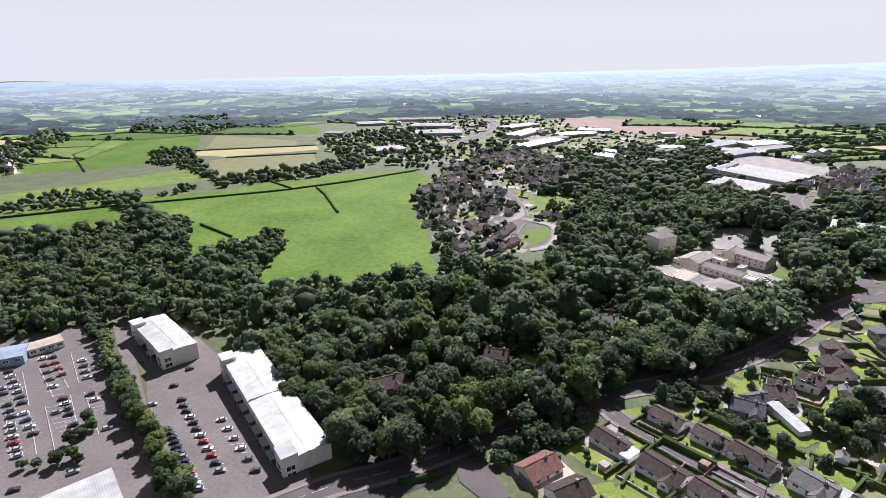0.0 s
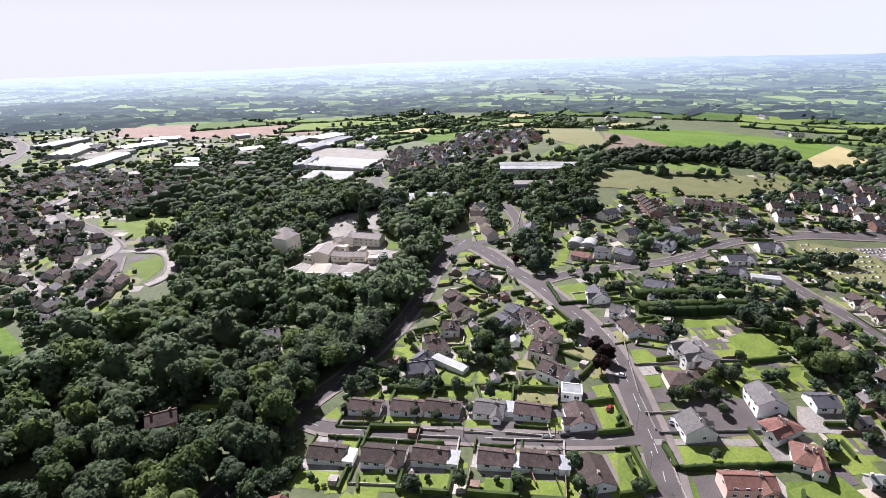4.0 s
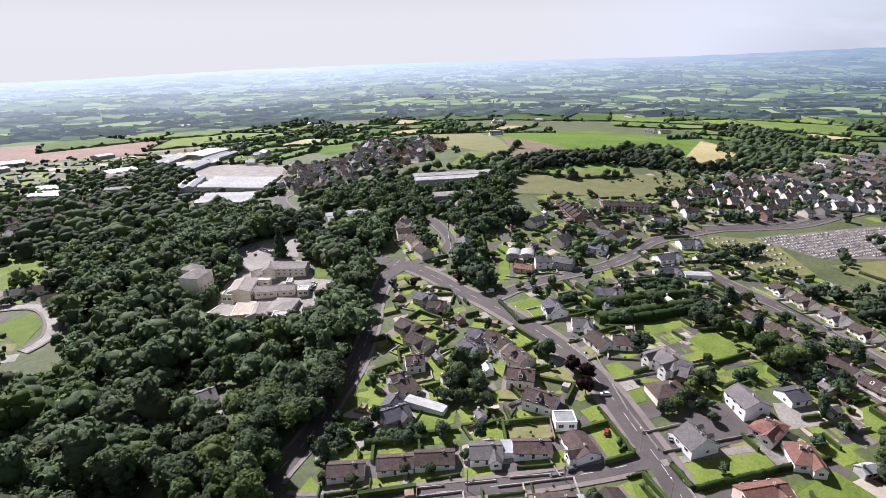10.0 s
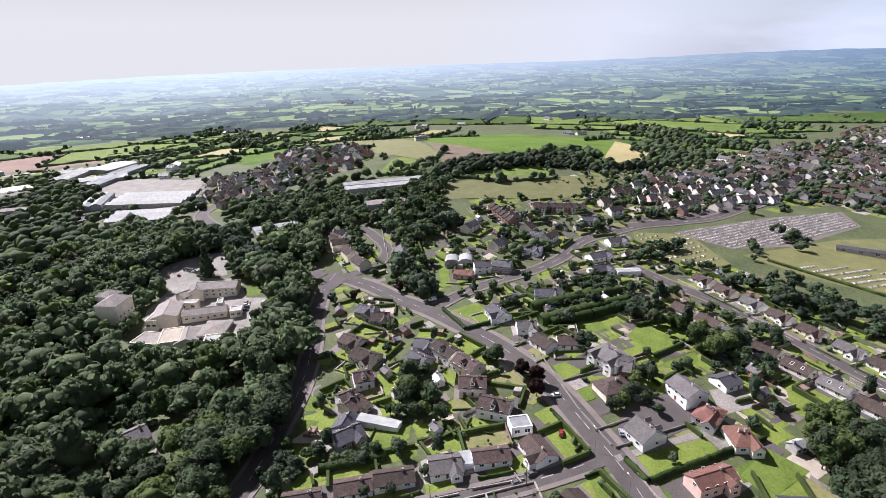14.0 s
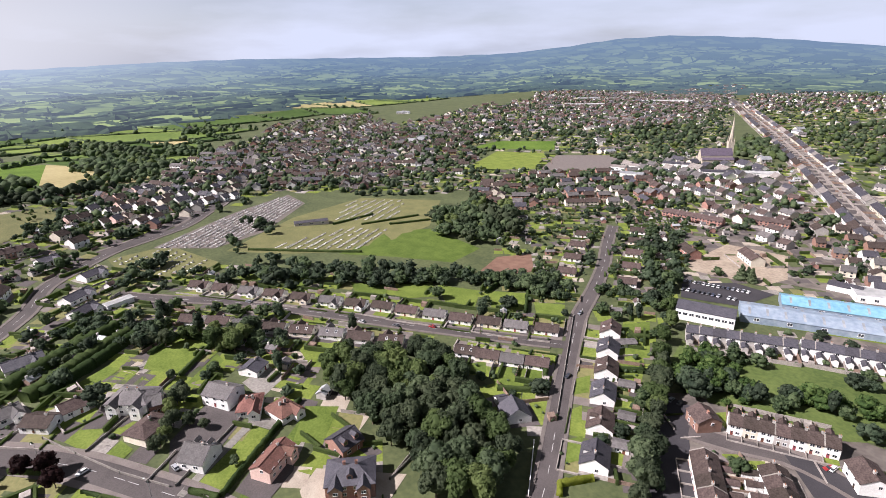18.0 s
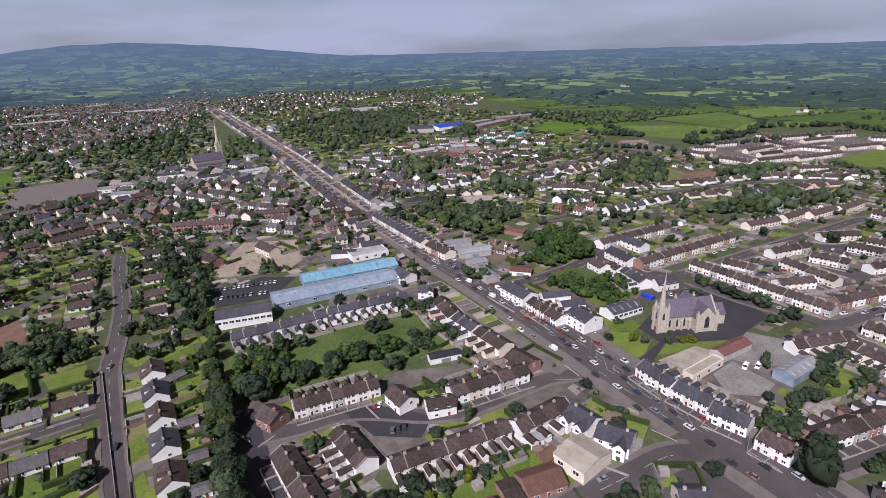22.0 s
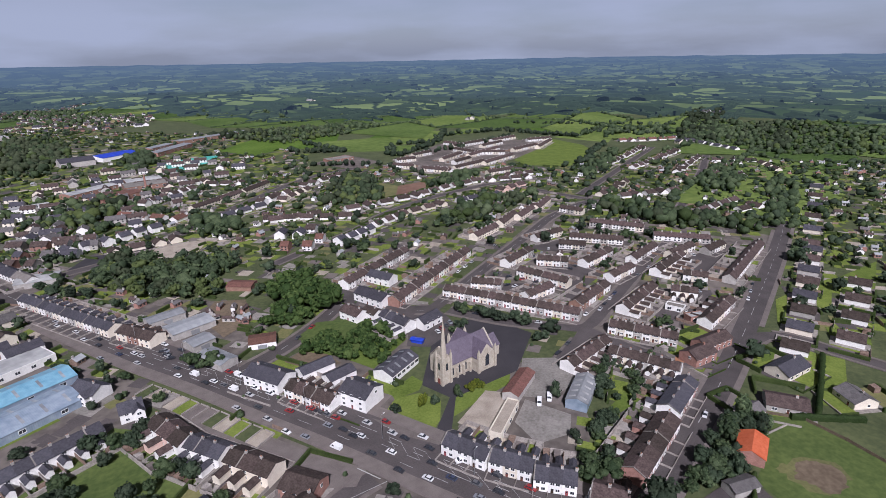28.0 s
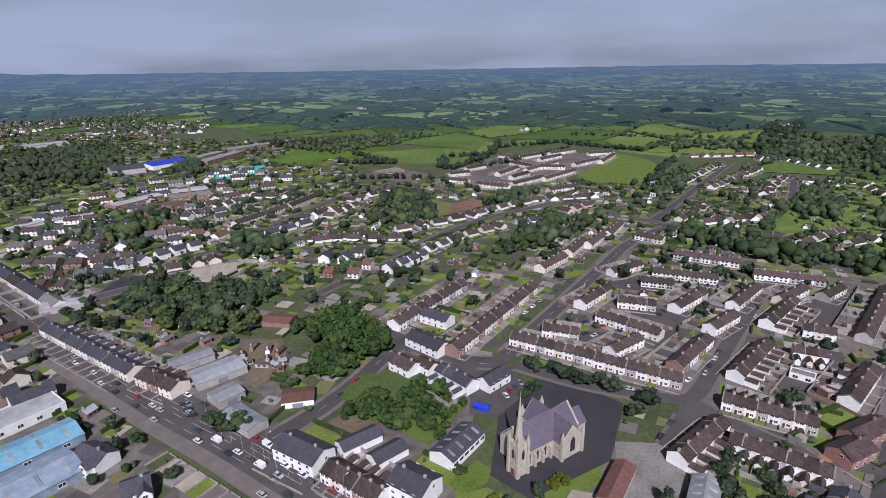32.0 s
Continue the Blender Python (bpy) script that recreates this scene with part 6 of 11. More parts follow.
sheet("field", ((785.8, 158.7), (696.2, 90.9), (548.5, 110.6), (536.5, 139.0)), "stubble", 0.3, "straw-coloured hill field", "field", cell=15)
sheet("field", ((375.3, 242.0), (415.8, 209.1), (462.2, 127.2), (427.9, 114.1), (376.5, 149.8), (363.3, 188.5), (346.5, 225.2)), "dry_lawn", 0.3, "dry yellow rough grass slope", "field", cell=15)
wood(((427.1, 268.0), (515.2, 195.3), (507.2, 140.9), (541.6, 88.0), (478.5, 135.1), (464.8, 185.6), (393.0, 250.9)), 5.2, 8.0, label="dark belt of trees below the hill field", name="tree_belt", kit=TINY, mat="leaf_dark")
wood(((412.0, 197.7), (458.5, 126.5), (431.1, 125.3), (402.4, 175.4)), 9.0, 3.2, label="low scrub on the dry slope", name="scrub", kit=TINY, mat="leaf_light")
field((272.5, 1153.4), (439.5, 1034.3), (530.8, 862.4), (451.3, 774.0), (282.4, 878.3), (210.9, 1012.8), mat="red_earth", label="red stripped earth of a building site")
field((486.9, 602.9), (614.6, 601.9), (526.9, 511.2), (437.6, 505.0))
field((-347.4, 409.1), (-275.1, 450.5), (-246.6, 395.0), (-304.5, 385.9), (-333.4, 390.8), mat="meadow", label="green pasture above the wood")
field((-356.2, 420.5), (-281.9, 458.2), (-150.1, 497.9), (-81.8, 542.3), (-86.9, 579.5), (-150.5, 541.2), (-213.2, 496.4), (-296.1, 474.6), (-362.8, 429.1), mat="meadow", label="narrow green pasture between hedges")
field((-413.9, 495.7), (-362.6, 540.8), (-289.8, 609.5), (-240.9, 552.0), (-279.3, 523.1), (-346.2, 481.2), (-371.1, 439.9), mat="pasture", label="light green pasture on the slope")
field((-471.1, 590.4), (-571.5, 785.5), (-497.6, 784.6), (-504.7, 744.8), (-414.0, 618.4), mat="meadow", label="bright green pasture on the slope")
field((-485.2, 720.3), (-556.4, 929.9), (-504.0, 999.2), (-404.0, 920.0), (-345.0, 770.2), (-355.0, 649.2), (-402.9, 611.0), mat="meadow", label="bright green pasture on the slope")
field((-571.0, 790.7), (-587.3, 873.8), (-625.1, 1078.2), (-550.6, 962.9), (-506.3, 785.4), mat="pasture", label="green pasture with a hedge")
field((-330.4, 763.8), (-374.3, 916.8), (-218.6, 824.4), (-207.1, 778.5), mat="dry_lawn", label="olive-green cut field")
field((-329.5, 707.5), (-326.2, 753.5), (-178.3, 775.9), (-166.6, 739.5), (-275.1, 690.2), mat="stubble", label="straw-coloured stubble strip")
field((-285.7, 662.8), (-271.9, 681.7), (-167.1, 707.1), (-145.9, 626.3), (-226.2, 559.4), (-260.1, 607.4), mat="dry_lawn", label="olive-brown grazed field")
field((-390.7, 1070.5), (-368.3, 1157.9), (-219.1, 1011.0), (-206.9, 907.6), (-271.4, 937.7), mat="meadow", label="bright green field by the works")
field((-514.2, 1360.5), (-403.4, 1588.5), (-358.7, 1378.5), (-468.6, 1272.2), mat="pasture", label="far green field")
field((-968.0, 1730.7), (-723.3, 1879.7), (-631.4, 1678.9), (-716.9, 1324.2), mat="dry_lawn", label="far olive field")
field((-292.3, 1269.5), (-254.7, 1567.6), (-216.5, 1340.9), mat="pasture", label="far green field")
hedge((-351.1, 413.9), (-280.4, 447.0), (-262.3, 453.8), (-150.1, 497.9), (-91.8, 532.6), (-28.9, 581.4), w=1.7, h=1.5, label="rough field hedge between pastures")
hedge((-172.3, 537.3), (-144.4, 506.6), w=1.7, h=1.5, label="rough field hedge between pastures")
hedge((-120.8, 510.0), (-106.9, 481.3), (-85.1, 424.5), w=1.7, h=1.5, label="rough field hedge between pastures")
hedge((-184.3, 395.0), (-150.9, 367.6), w=1.7, h=1.5, label="rough field hedge between pastures")
hedge((-567.2, 785.2), (-505.4, 790.7), w=1.7, h=1.5, label="rough field hedge between pastures")
hedge((-489.2, 720.7), (-420.7, 629.1), (-400.0, 601.1), w=1.7, h=1.5, label="rough field hedge between pastures")
hedge((-489.2, 720.7), (-501.9, 785.0), (-565.7, 972.2), w=1.7, h=1.5, label="rough field hedge between pastures")
hedge((-340.0, 740.2), (-178.3, 775.9), w=1.7, h=1.5, label="rough field hedge between pastures")
hedge((-271.9, 681.7), (-163.3, 706.8), w=1.7, h=1.5, label="rough field hedge between pastures")
hedge((-550.6, 962.9), (-499.1, 989.2), w=1.7, h=1.5, label="rough field hedge between pastures")
wood(((-373.9, 443.6), (-364.4, 492.9), (-333.4, 502.4), (-288.6, 489.0), (-271.8, 457.9), (-337.9, 433.2), (-360.1, 425.6)), 9, 7, label="belt of trees between the fields", name="tree_belt", kit=TINY)
wood(((-290.9, 474.4), (-277.2, 482.1), (-239.8, 406.6), (-241.4, 395.0)), 7, 8, label="belt of trees between the fields", name="tree_belt", kit=TINY)
wood(((-351.1, 641.6), (-386.6, 725.6), (-361.6, 771.7), (-241.0, 574.8), (-227.5, 532.7), (-262.9, 576.3), (-318.0, 628.5)), 9, 8, label="belt of trees between the fields", name="tree_belt", kit=TINY)
wood(((-256.6, 477.0), (-250.8, 521.5), (-234.3, 508.7), (-248.2, 480.8)), 8, 6, label="belt of trees between the fields", name="tree_belt", kit=TINY)
wood(((-219.6, 512.7), (-226.2, 559.4), (-143.7, 615.7), (-99.0, 667.8), (-89.1, 595.3), (-160.7, 536.6)), 9, 8, label="belt of trees between the fields", name="tree_belt", kit=TINY)
wood(((-653.1, 807.0), (-681.9, 974.6), (-600.7, 894.7), (-486.0, 623.6), (-487.6, 591.5)), 14, 9, label="belt of trees between the fields", name="tree_belt", kit=TINY)
wood(((-577.2, 1020.8), (-689.2, 1377.6), (-558.9, 1441.8), (-396.4, 1071.1), (-416.5, 938.2)), 16, 9, label="belt of trees between the fields", name="tree_belt", kit=TINY)
wood(((-221.4, 389.4), (-200.0, 406.3), (-176.8, 367.1), (-184.3, 344.4)), 7, 9, label="belt of trees between the fields", name="tree_belt", kit=TINY)
wood(((-167.0, 310.9), (-141.3, 330.5), (-122.8, 382.4), (-115.8, 375.2), (-131.7, 324.2), (-145.7, 297.2)), 6.5, 7, label="belt of trees between the fields", name="tree_belt", kit=TINY)
wood(((655.1, 137.9), (649.2, 49.3), (828.7, 40.2), (1042.1, 119.8), (986.2, 186.2), (784.1, 102.2)), 12.0, 10.0, label="woods on the hillside", kit=TINY)
wood(((272.7, 366.5), (354.8, 342.9), (430.9, 270.4), (385.8, 239.0), (277.3, 206.7), (246.2, 203.0), (255.6, 223.1), (293.9, 262.5), (275.3, 297.2), (238.8, 314.7)), 8.5, 9.0, label="trees between the roads", keep_out=(((358.4, 332.4), (403.0, 277.1), (373.5, 258.6), (309.8, 286.2)), ((258.0, 346.1), (286.0, 319.6), (262.1, 296.4), (240.8, 323.3))))
countryside(((412.7, 691.5), (642.1, 947.8), (888.2, 673.2), (812.9, 503.5), (888.8, 174.6), (1003.4, 116.2), (1008.8, -57.6), (844.1, -44.7), (589.3, 49.0), (486.5, 132.1), (395.8, 252.4), (403.7, 278.8), (473.1, 435.3), (414.7, 522.7), (354.7, 510.4)), 70, 15, gold=0.15, lift=0.045)
countryside(((64.9, 1557.8), (415.9, 2473.8), (1589.6, 2544.3), (2599.3, 1497.8), (2992.5, 212.4), (1386.9, 96.9), (1055.5, 286.0), (796.3, 654.1), (563.8, 777.4), (462.8, 1210.8)), 150, 20)
countryside(((-583.3, 630.1), (-1982.6, 2251.6), (-672.7, 2395.4), (230.6, 1912.1), (1237.1, 1552.6), (561.8, 684.7), (335.1, 1024.6), (123.5, 1220.8), (-291.0, 1009.7)), 150, -15, keep_out=(((-413.6, 495.4), (-454.3, 1028.6), (-181.7, 791.8), (-139.9, 598.6), (-267.7, 522.2)),))
countryside(((907.3, 334.3), (2934.9, 621.4), (2838.0, -972.6), (2247.0, -1987.8), (1642.5, -926.3), (1139.5, -216.4), (1055.7, -43.2), (770.0, 118.0)), 160, 10)
countryside(((615.1, -1698.7), (173.0, -2561.8), (-1222.2, -2236.1), (-2423.5, -1157.3), (-753.3, -340.0), (-592.3, -385.7), (-660.7, -552.3), (-526.4, -763.0), (-279.4, -901.4), (-108.2, -1041.9), (153.2, -1355.4)), 150, 35)
countryside(((2193.9, -1943.8), (2086.5, -2155.6), (136.6, -2773.7), (-84.7, -1499.1), (303.1, -1172.7), (1126.2, -1867.0)), 150, 55)
countryside(((-497.3, -448.6), (-698.8, -729.2), (-901.4, -643.1), (-493.7, -300.9), (-411.3, -299.5)), 120, 30)

# ---------------- industrial estates ----------------
for a, b, d in (((240.5, 464.0), (264.3, 427.3), 30), ((279.7, 511.4), (307.9, 455.0), 40), ((335.8, 689.1), (394.4, 725.9), 22), ((325.4, 618.4), (380.8, 648.0), 20), ((371.7, 649.9), (426.9, 673.9), 22),
                ((104.9, 820.8), (156.2, 899.1), 30), ((103.5, 719.1), (163.9, 777.8), 26), ((104.8, 936.9), (166.4, 990.2), 30), ((223.6, 891.3), (268.0, 871.1), 24), ((173.7, 826.3), (234.5, 846.4), 24), ((118.6, 771.0), (180.8, 800.0), 20),
                ((-186.5, 893.0), (-156.6, 889.8), 24), ((-161.4, 1061.2), (-110.7, 1075.1), 40), ((-89.5, 708.3), (-52.2, 724.2), 30), ((-52.6, 1008.5), (19.5, 999.5), 40), ((-104.5, 1129.0), (-0.8, 1137.8), 26), ((-41.6, 877.1), (30.8, 883.5), 40),
                ((333.2, 310.3), (377.8, 262.8), 22), ((308.1, 274.8), (328.5, 253.6), 14), ((242.3, 322.0), (266.2, 303.2), 18), ((187.6, 645.6), (204.3, 622.1), 20), ((261.6, 522.7), (298.9, 557.2), 18), ((260.5, 665.8), (288.3, 658.8), 20)):
    spans = max(1, round(d / 11))
    ux, uy = -(b[1] - a[1]), b[0] - a[0]
    ln = math.hypot(ux, uy)
    roof_ = "shop_roof" if d in (30, 40) else RND.choice(("white_metal", "grey_metal", "grey_metal", "pale_roof"))
    for k in range(spans):
        o = ((k + 0.5) / spans - 0.5) * d / ln
        shed((a[0] + ux * o, a[1] + uy * o), (b[0] + ux * o, b[1] + uy * o), d / spans - 0.1, 5.0, 1.5, RND.choice(("grey_metal", "grey_wall")), roof_, label="pale-roofed factory bay on the industrial estate", strips=2)

sheet("yard", ((348.1, 632.5), (373.7, 610.5), (372.2, 508.9), (321.1, 457.1), (279.1, 432.2), (260.6, 504.7)), "concrete", 0.3, "pale concrete yard round the factory", "yard")
yard((237.6, 575.0), (255.3, 535.6), (261.4, 501.8), (248.6, 483.3), (220.3, 534.8), label="tarmac yard before the works")
for a, b, d, roof_ in (((339.2, 655.6), (378.4, 631.3), 24, "white_metal"), ((387.4, 700.3), (442.4, 718.3), 34, "grey_metal"), ((275.3, 692.0), (306.4, 689.2), 26, "grey_metal"), ((202.5, 675.0), (221.0, 650.9), 20, "white_metal"),
                       ((230.0, 598.7), (245.8, 581.4), 12, "pale_roof"), ((211.1, 622.1), (221.7, 607.8), 10, "white_metal"), ((328.2, 823.3), (350.6, 824.9), 18, "white_metal"), ((360.9, 737.3), (380.5, 731.9), 22, "white_metal")):
    shed(a, b, d, 5.0, 1.4, "grey_wall", roof_, label="pale-roofed works on the industrial estate")

# ---------------- school ----------------
yard((181.8, 347.7), (195.3, 348.8), (214.0, 336.7), (220.6, 326.1), (195.1, 301.5), (187.4, 312.4), (169.9, 319.7), (174.5, 331.8), mat="concrete", label="pale tarmac school car park")
yard((132.1, 296.2), (148.8, 312.1), (169.9, 319.7), (187.4, 312.4), (194.0, 290.6), (177.7, 270.6), (183.9, 252.2), (173.3, 245.9), (155.6, 243.0), (147.8, 245.2), (140.3, 255.5), mat="concrete", label="pale tarmac school yard")
lawn((178.7, 271.6), (186.5, 278.4), (193.3, 277.6), (183.2, 265.3))
house((128.7, 313.5), (141.2, 318.2), 11, 14.5, 3.4, "cream_wall", "pale_roof", 3, "school_hall", chim=0, hip=True, plot=False)
house((136.2, 325.7), (144.4, 327.3), 9, 13.5, 3.0, "cream_wall", "pale_roof", 3, "school_hall", chim=0, hip=True, plot=False)
for a, b, d, e in (((171.8, 298.3), (182.7, 280.4), 11, 5.6), ((139.7, 287.7), (153.4, 298.4), 12, 5.8), ((148.8, 285.2), (161.9, 268.7), 8, 3.4), ((142.5, 265.4), (147.8, 254.5), 16, 3.0), ((165.2, 293.5), (173.2, 300.8), 7, 6.2), ((160.1, 300.3), (167.5, 298.4), 8, 5.0), ((129.7, 262.2), (140.2, 271.3), 10, 3.2)):
    t = house(a, b, d, e, 2.0 if d < 16 else 1.4, "cream_wall", "pale_roof", 2 if e > 4.5 else 1, "school_building", chim=0, hip=d > 15, plot=False)
    tagged(t, "cream-walled school building with a pale felted roof", "building")
for a, b, c, h_, roof_, label_ in (((119.2, 286.1), (122.4, 273.2), (129.4, 291.0), 4.0, "concrete", "flat-roofed cream school wing"), ((122.8, 272.4), (129.1, 265.0), (133.6, 282.9), 4.0, "gravel", "flat-roofed cream school wing with a gravelled roof"),
                                   ((132.3, 253.9), (138.3, 246.5), (137.1, 258.6), 3.6, "white_metal", "low white-roofed school wing"), ((133.8, 293.9), (136.4, 289.0), (143.7, 302.3), 5.0, "concrete", "square cream annexe of the school"),
                                   ((154.2, 294.7), (159.1, 286.4), (157.7, 297.0), 4.0, "grey_metal", "grey flat-roofed link between the school buildings"), ((159.7, 273.3), (161.6, 271.0), (165.1, 277.4), 5.2, "white_metal", "small white plant room"), ((158.1, 263.2), (161.6, 258.8), (162.5, 267.3), 3.4, "white_metal", "low white school store")):
    flat_block(a, b, c, h_, "cream_wall", roof_, "school_wing", label_)
parked((192.2, 331.7), (192.0, 321.8), 5, 60, "cars at the school")
parked((166.8, 261.4), (173.1, 266.1), 4, 80, "cars at the school")
car((192.7, 341.1), 0.3), car((184.8, 329.4), 0.8), car((211.3, 321.7), 0.9), car((176.4, 257.5), 0.4), car((179.9, 256.2), 0.5), car((163.2, 263.0), 0.7)
tree((190.4, 311.7), 19, 6.0, mat="leaf_dark", shape="conifer", where="standing over the school car park")
house((17.7, 204.7), (27.1, 201.5), 8.5, 4.8, 2.6, "brick_wall", "brown_roof", 2, "villa", chim=2, extra="")
house((-31.7, 177.7), (-16.7, 184.5), 9, 5.0, 3.0, "brick_wall", "brown_roof", 2, "villa", chim=2, gable_front=2, )
house((75.2, 231.6), (82.2, 229.0), 10, 3.5, 2.6, "grey_wall", "grey_roof", 1, chim=1, extra=" in woodland")
lawn((30.1, 205.0), (35.5, 208.5), (42.2, 200.0), (40.1, 192.2), (31.5, 195.2))

# ---------------- bungalow estate ----------------
BG = dict(group="bungalows of the estate", eaves=2.3, rise=1.8)
for a, b in (((73.2, 159.7), (79.8, 150.3)), ((82.5, 147.4), (89.2, 138.2)), ((89.6, 137.7), (96.5, 127.4)), ((107.3, 112.3), (113.7, 102.2))):
    house(a, b, 7.0, roof="brown_roof", front=-1, **BG)
house((99.8, 123.8), (105.5, 115.3), 8.5, roof="grey_roof", gable_front=1, garage=1, **BG)
for a, b in (((50.3, 149.4), (57.3, 140.0)), ((71.1, 123.3), (77.6, 114.3)), ((83.1, 106.8), (89.3, 98.1)), ((90.4, 96.7), (96.9, 87.7))):
    house(a, b, 7.2, roof="brown_roof", front=1, garage=-1, **BG)
house((60.8, 135.2), (69.1, 124.5), 8.5, roof="brown_roof", front=-1, gable_front=1, **BG)
house((103.6, 82.0), (96.1, 72.8), 8.5, roof="brown_roof", **BG)
house((121.3, 97.9), (113.8, 89.9), 8.0, roof="brown_roof", gable_front=1, **BG)
flat_block((122.0, 103.9), (125.9, 98.0), (127.0, 107.8), 3.0, "white_wall", "grey_metal", "workshop", "grey flat-roofed workshop beside a bungalow")
house((100.0, 160.0), (108.9, 154.7), 8.5, 2.6, 2.4, "grey_wall", "slate_roof", gable_front=1, )
house((105.5, 160.1), (113.1, 161.6), 8, 2.6, 2.4, "grey_wall", "slate_roof")
shed((113.3, 158.0), (114.9, 142.3), 4.0, 2.6, 0.4, "white_wall", "white_metal", "outbuilding", "long low white garage building beside a house")
for a, b, f in (((115.3, 165.2), (123.1, 163.3), 1), ((157.6, 194.0), (155.6, 183.3), 1), ((148.5, 182.4), (147.0, 170.7), 1), ((182.3, 201.9), (182.6, 192.3), 1), ((176.1, 191.0), (179.7, 182.9), 1), ((161.2, 159.6), (163.0, 151.0), 1), ((153.2, 157.6), (149.8, 148.4), 1)):
    house(a, b, 8.5, 2.8, 2.2, RND.choice(("grey_wall", "cream_wall")), RND.choice(("brown_roof", "slate_roof")), 1, gable_front=f, group="houses between the two roads")
for a, b in (((161.6, 149.3), (156.0, 138.2)), ((154.3, 136.6), (149.6, 126.3)), ((139.4, 129.9), (142.8, 120.4)), ((131.6, 118.8), (132.2, 107.6)), ((130.9, 171.6), (135.9, 166.0)), ((117.7, 169.4), (123.5, 166.0))):
    house(a, b, 8.5, 4.2, 2.4, RND.choice(("white_wall", "cream_wall")), "brown_roof", 2, "dormer_house", dormers=1, group="houses between the two roads")
lawn((113.5, 77.6), (116.4, 73.6), (105.3, 64.4), (99.4, 69.4))
lawn((131.4, 93.7), (138.3, 93.9), (126.4, 82.2), (122.4, 83.2), (124.4, 87.5))
lawn((119.9, 121.7), (127.7, 109.5), (120.9, 105.5), (113.0, 115.8), dry=True)
lawn((102.1, 148.1), (112.9, 152.3), (117.9, 139.5), (111.5, 136.8), (104.6, 142.5))
lawn((89.1, 170.8), (96.3, 174.4), (99.1, 163.3), (94.5, 159.7))
lawn((112.3, 181.9), (120.4, 185.2), (122.7, 176.3), (117.7, 171.7))
lawn((101.5, 175.8), (108.6, 179.5), (109.7, 173.1), (103.0, 172.2))
lawn((93.3, 149.8), (109.5, 134.9), (105.3, 129.9), (92.5, 147.4))
lawn((56.7, 131.2), (64.3, 121.0), (59.0, 115.9), (51.5, 125.8))
lawn((65.6, 119.2), (73.6, 110.4), (68.0, 104.0), (60.1, 114.5))
lawn((79.3, 100.5), (84.8, 93.8), (79.9, 88.3), (73.3, 97.0))
lawn((62.9, 163.4), (70.5, 164.9), (68.2, 157.6), (63.3, 158.9))
lawn((83.0, 164.1), (88.6, 157.8), (95.9, 147.1), (92.6, 146.6), (82.5, 160.1))
lawn((107.9, 130.0), (114.4, 124.8), (111.8, 120.6), (106.0, 127.0))
yard((96.5, 176.9), (105.6, 174.1), (105.7, 166.6), (101.1, 162.9), mat="gravel", label="pale gravel drive")
for p in (((80.6, 170.6), (87.8, 163.3)), ((89.1, 158.3), (101.3, 140.1))):
    hedge(*p, w=3.0, h=2.4, label="tall overgrown hedge behind the bungalows")
for p in (((102.1, 108.3), (108.1, 98.6)), ((85.5, 130.7), (92.1, 122.6)), ((75.8, 128.6), (81.8, 120.6)), ((88.4, 110.9), (94.6, 102.2)), ((112.2, 95.9), (117.4, 88.5)), ((113.0, 78.3), (117.3, 73.9), (105.8, 64.1)), ((138.5, 94.9), (126.6, 81.9), (122.0, 82.9)), ((112.6, 117.0), (120.1, 123.4)), ((66.4, 155.2), (74.8, 144.4)), ((59.2, 153.1), (75.8, 128.6))):
    hedge(*p, w=0.9, h=1.1)
for p in ((70.6, 159.4), (74.3, 150.7), (85.2, 138.7), (88.7, 131.2), (98.5, 124.5)):
    tree(p, 4.0, 2.2, mat="leaf_dark", where="in a bungalow's front garden", group="front garden shrubs")
for p in ((72.1, 104.5), (82.2, 90.9), (92.2, 77.7), (102.0, 64.8), (99.0, 83.7)):
    tree(p, 6.0, 2.6, where="in a back garden", group="garden trees")
trees((124.4, 144.2), (139.8, 151.2), 5, 9.0, where="between the gardens", mats=("leaf_light", "leaf"), group="garden trees")
trees((119.5, 152.1), (122.9, 128.8), 5, 6.0, where="between the gardens", group="garden trees")
car((104.3, 96.8), 0.0 + math.atan2(-1, 1)), car((108.9, 93.4), math.atan2(-1, 1)), car((128.4, 89.0), 0.2)
car((156.2, 105.5), 2.1, where="driving on the road"), car((146.4, 95.0), 2.1, where="driving on the road"), car((135.0, 70.8), 0.3)

# ---------------- hill road, upper side ----------------
field((123.9, 68.2), (142.8, 46.1), (137.5, 41.7), (117.7, 61.3), mat="lawn", label="bright green paddock beside the lane")
yard((124.4, 71.7), (146.1, 46.7), (142.4, 36.4), (137.6, 41.3), (142.8, 46.1), (122.6, 70.0), mat="concrete", label="pale concrete lane to the houses")
lawn((163.7, 100.4), (171.1, 93.1), (166.4, 86.0), (156.0, 94.7))
lawn((194.9, 76.3), (204.6, 73.4), (215.2, 61.9), (203.1, 49.9), (184.2, 64.8))
lawn((176.3, 63.4), (193.2, 49.9), (186.8, 48.4), (177.6, 54.3))
lawn((132.3, 38.0), (143.5, 27.1), (137.0, 24.5), (126.9, 35.8))
lawn((112.5, 58.3), (116.2, 55.3), (112.2, 50.1), (107.8, 53.8))
lawn((194.4, 100.8), (203.9, 88.3), (199.0, 83.9), (187.4, 97.0))
lawn((172.8, 107.0), (180.1, 98.4), (175.4, 95.0), (168.2, 103.4))
lawn((193.1, 159.2), (206.2, 148.6), (194.5, 133.9), (181.6, 144.4))
lawn((148.8, 91.4), (155.5, 84.7), (149.6, 81.5), (143.7, 87.1))
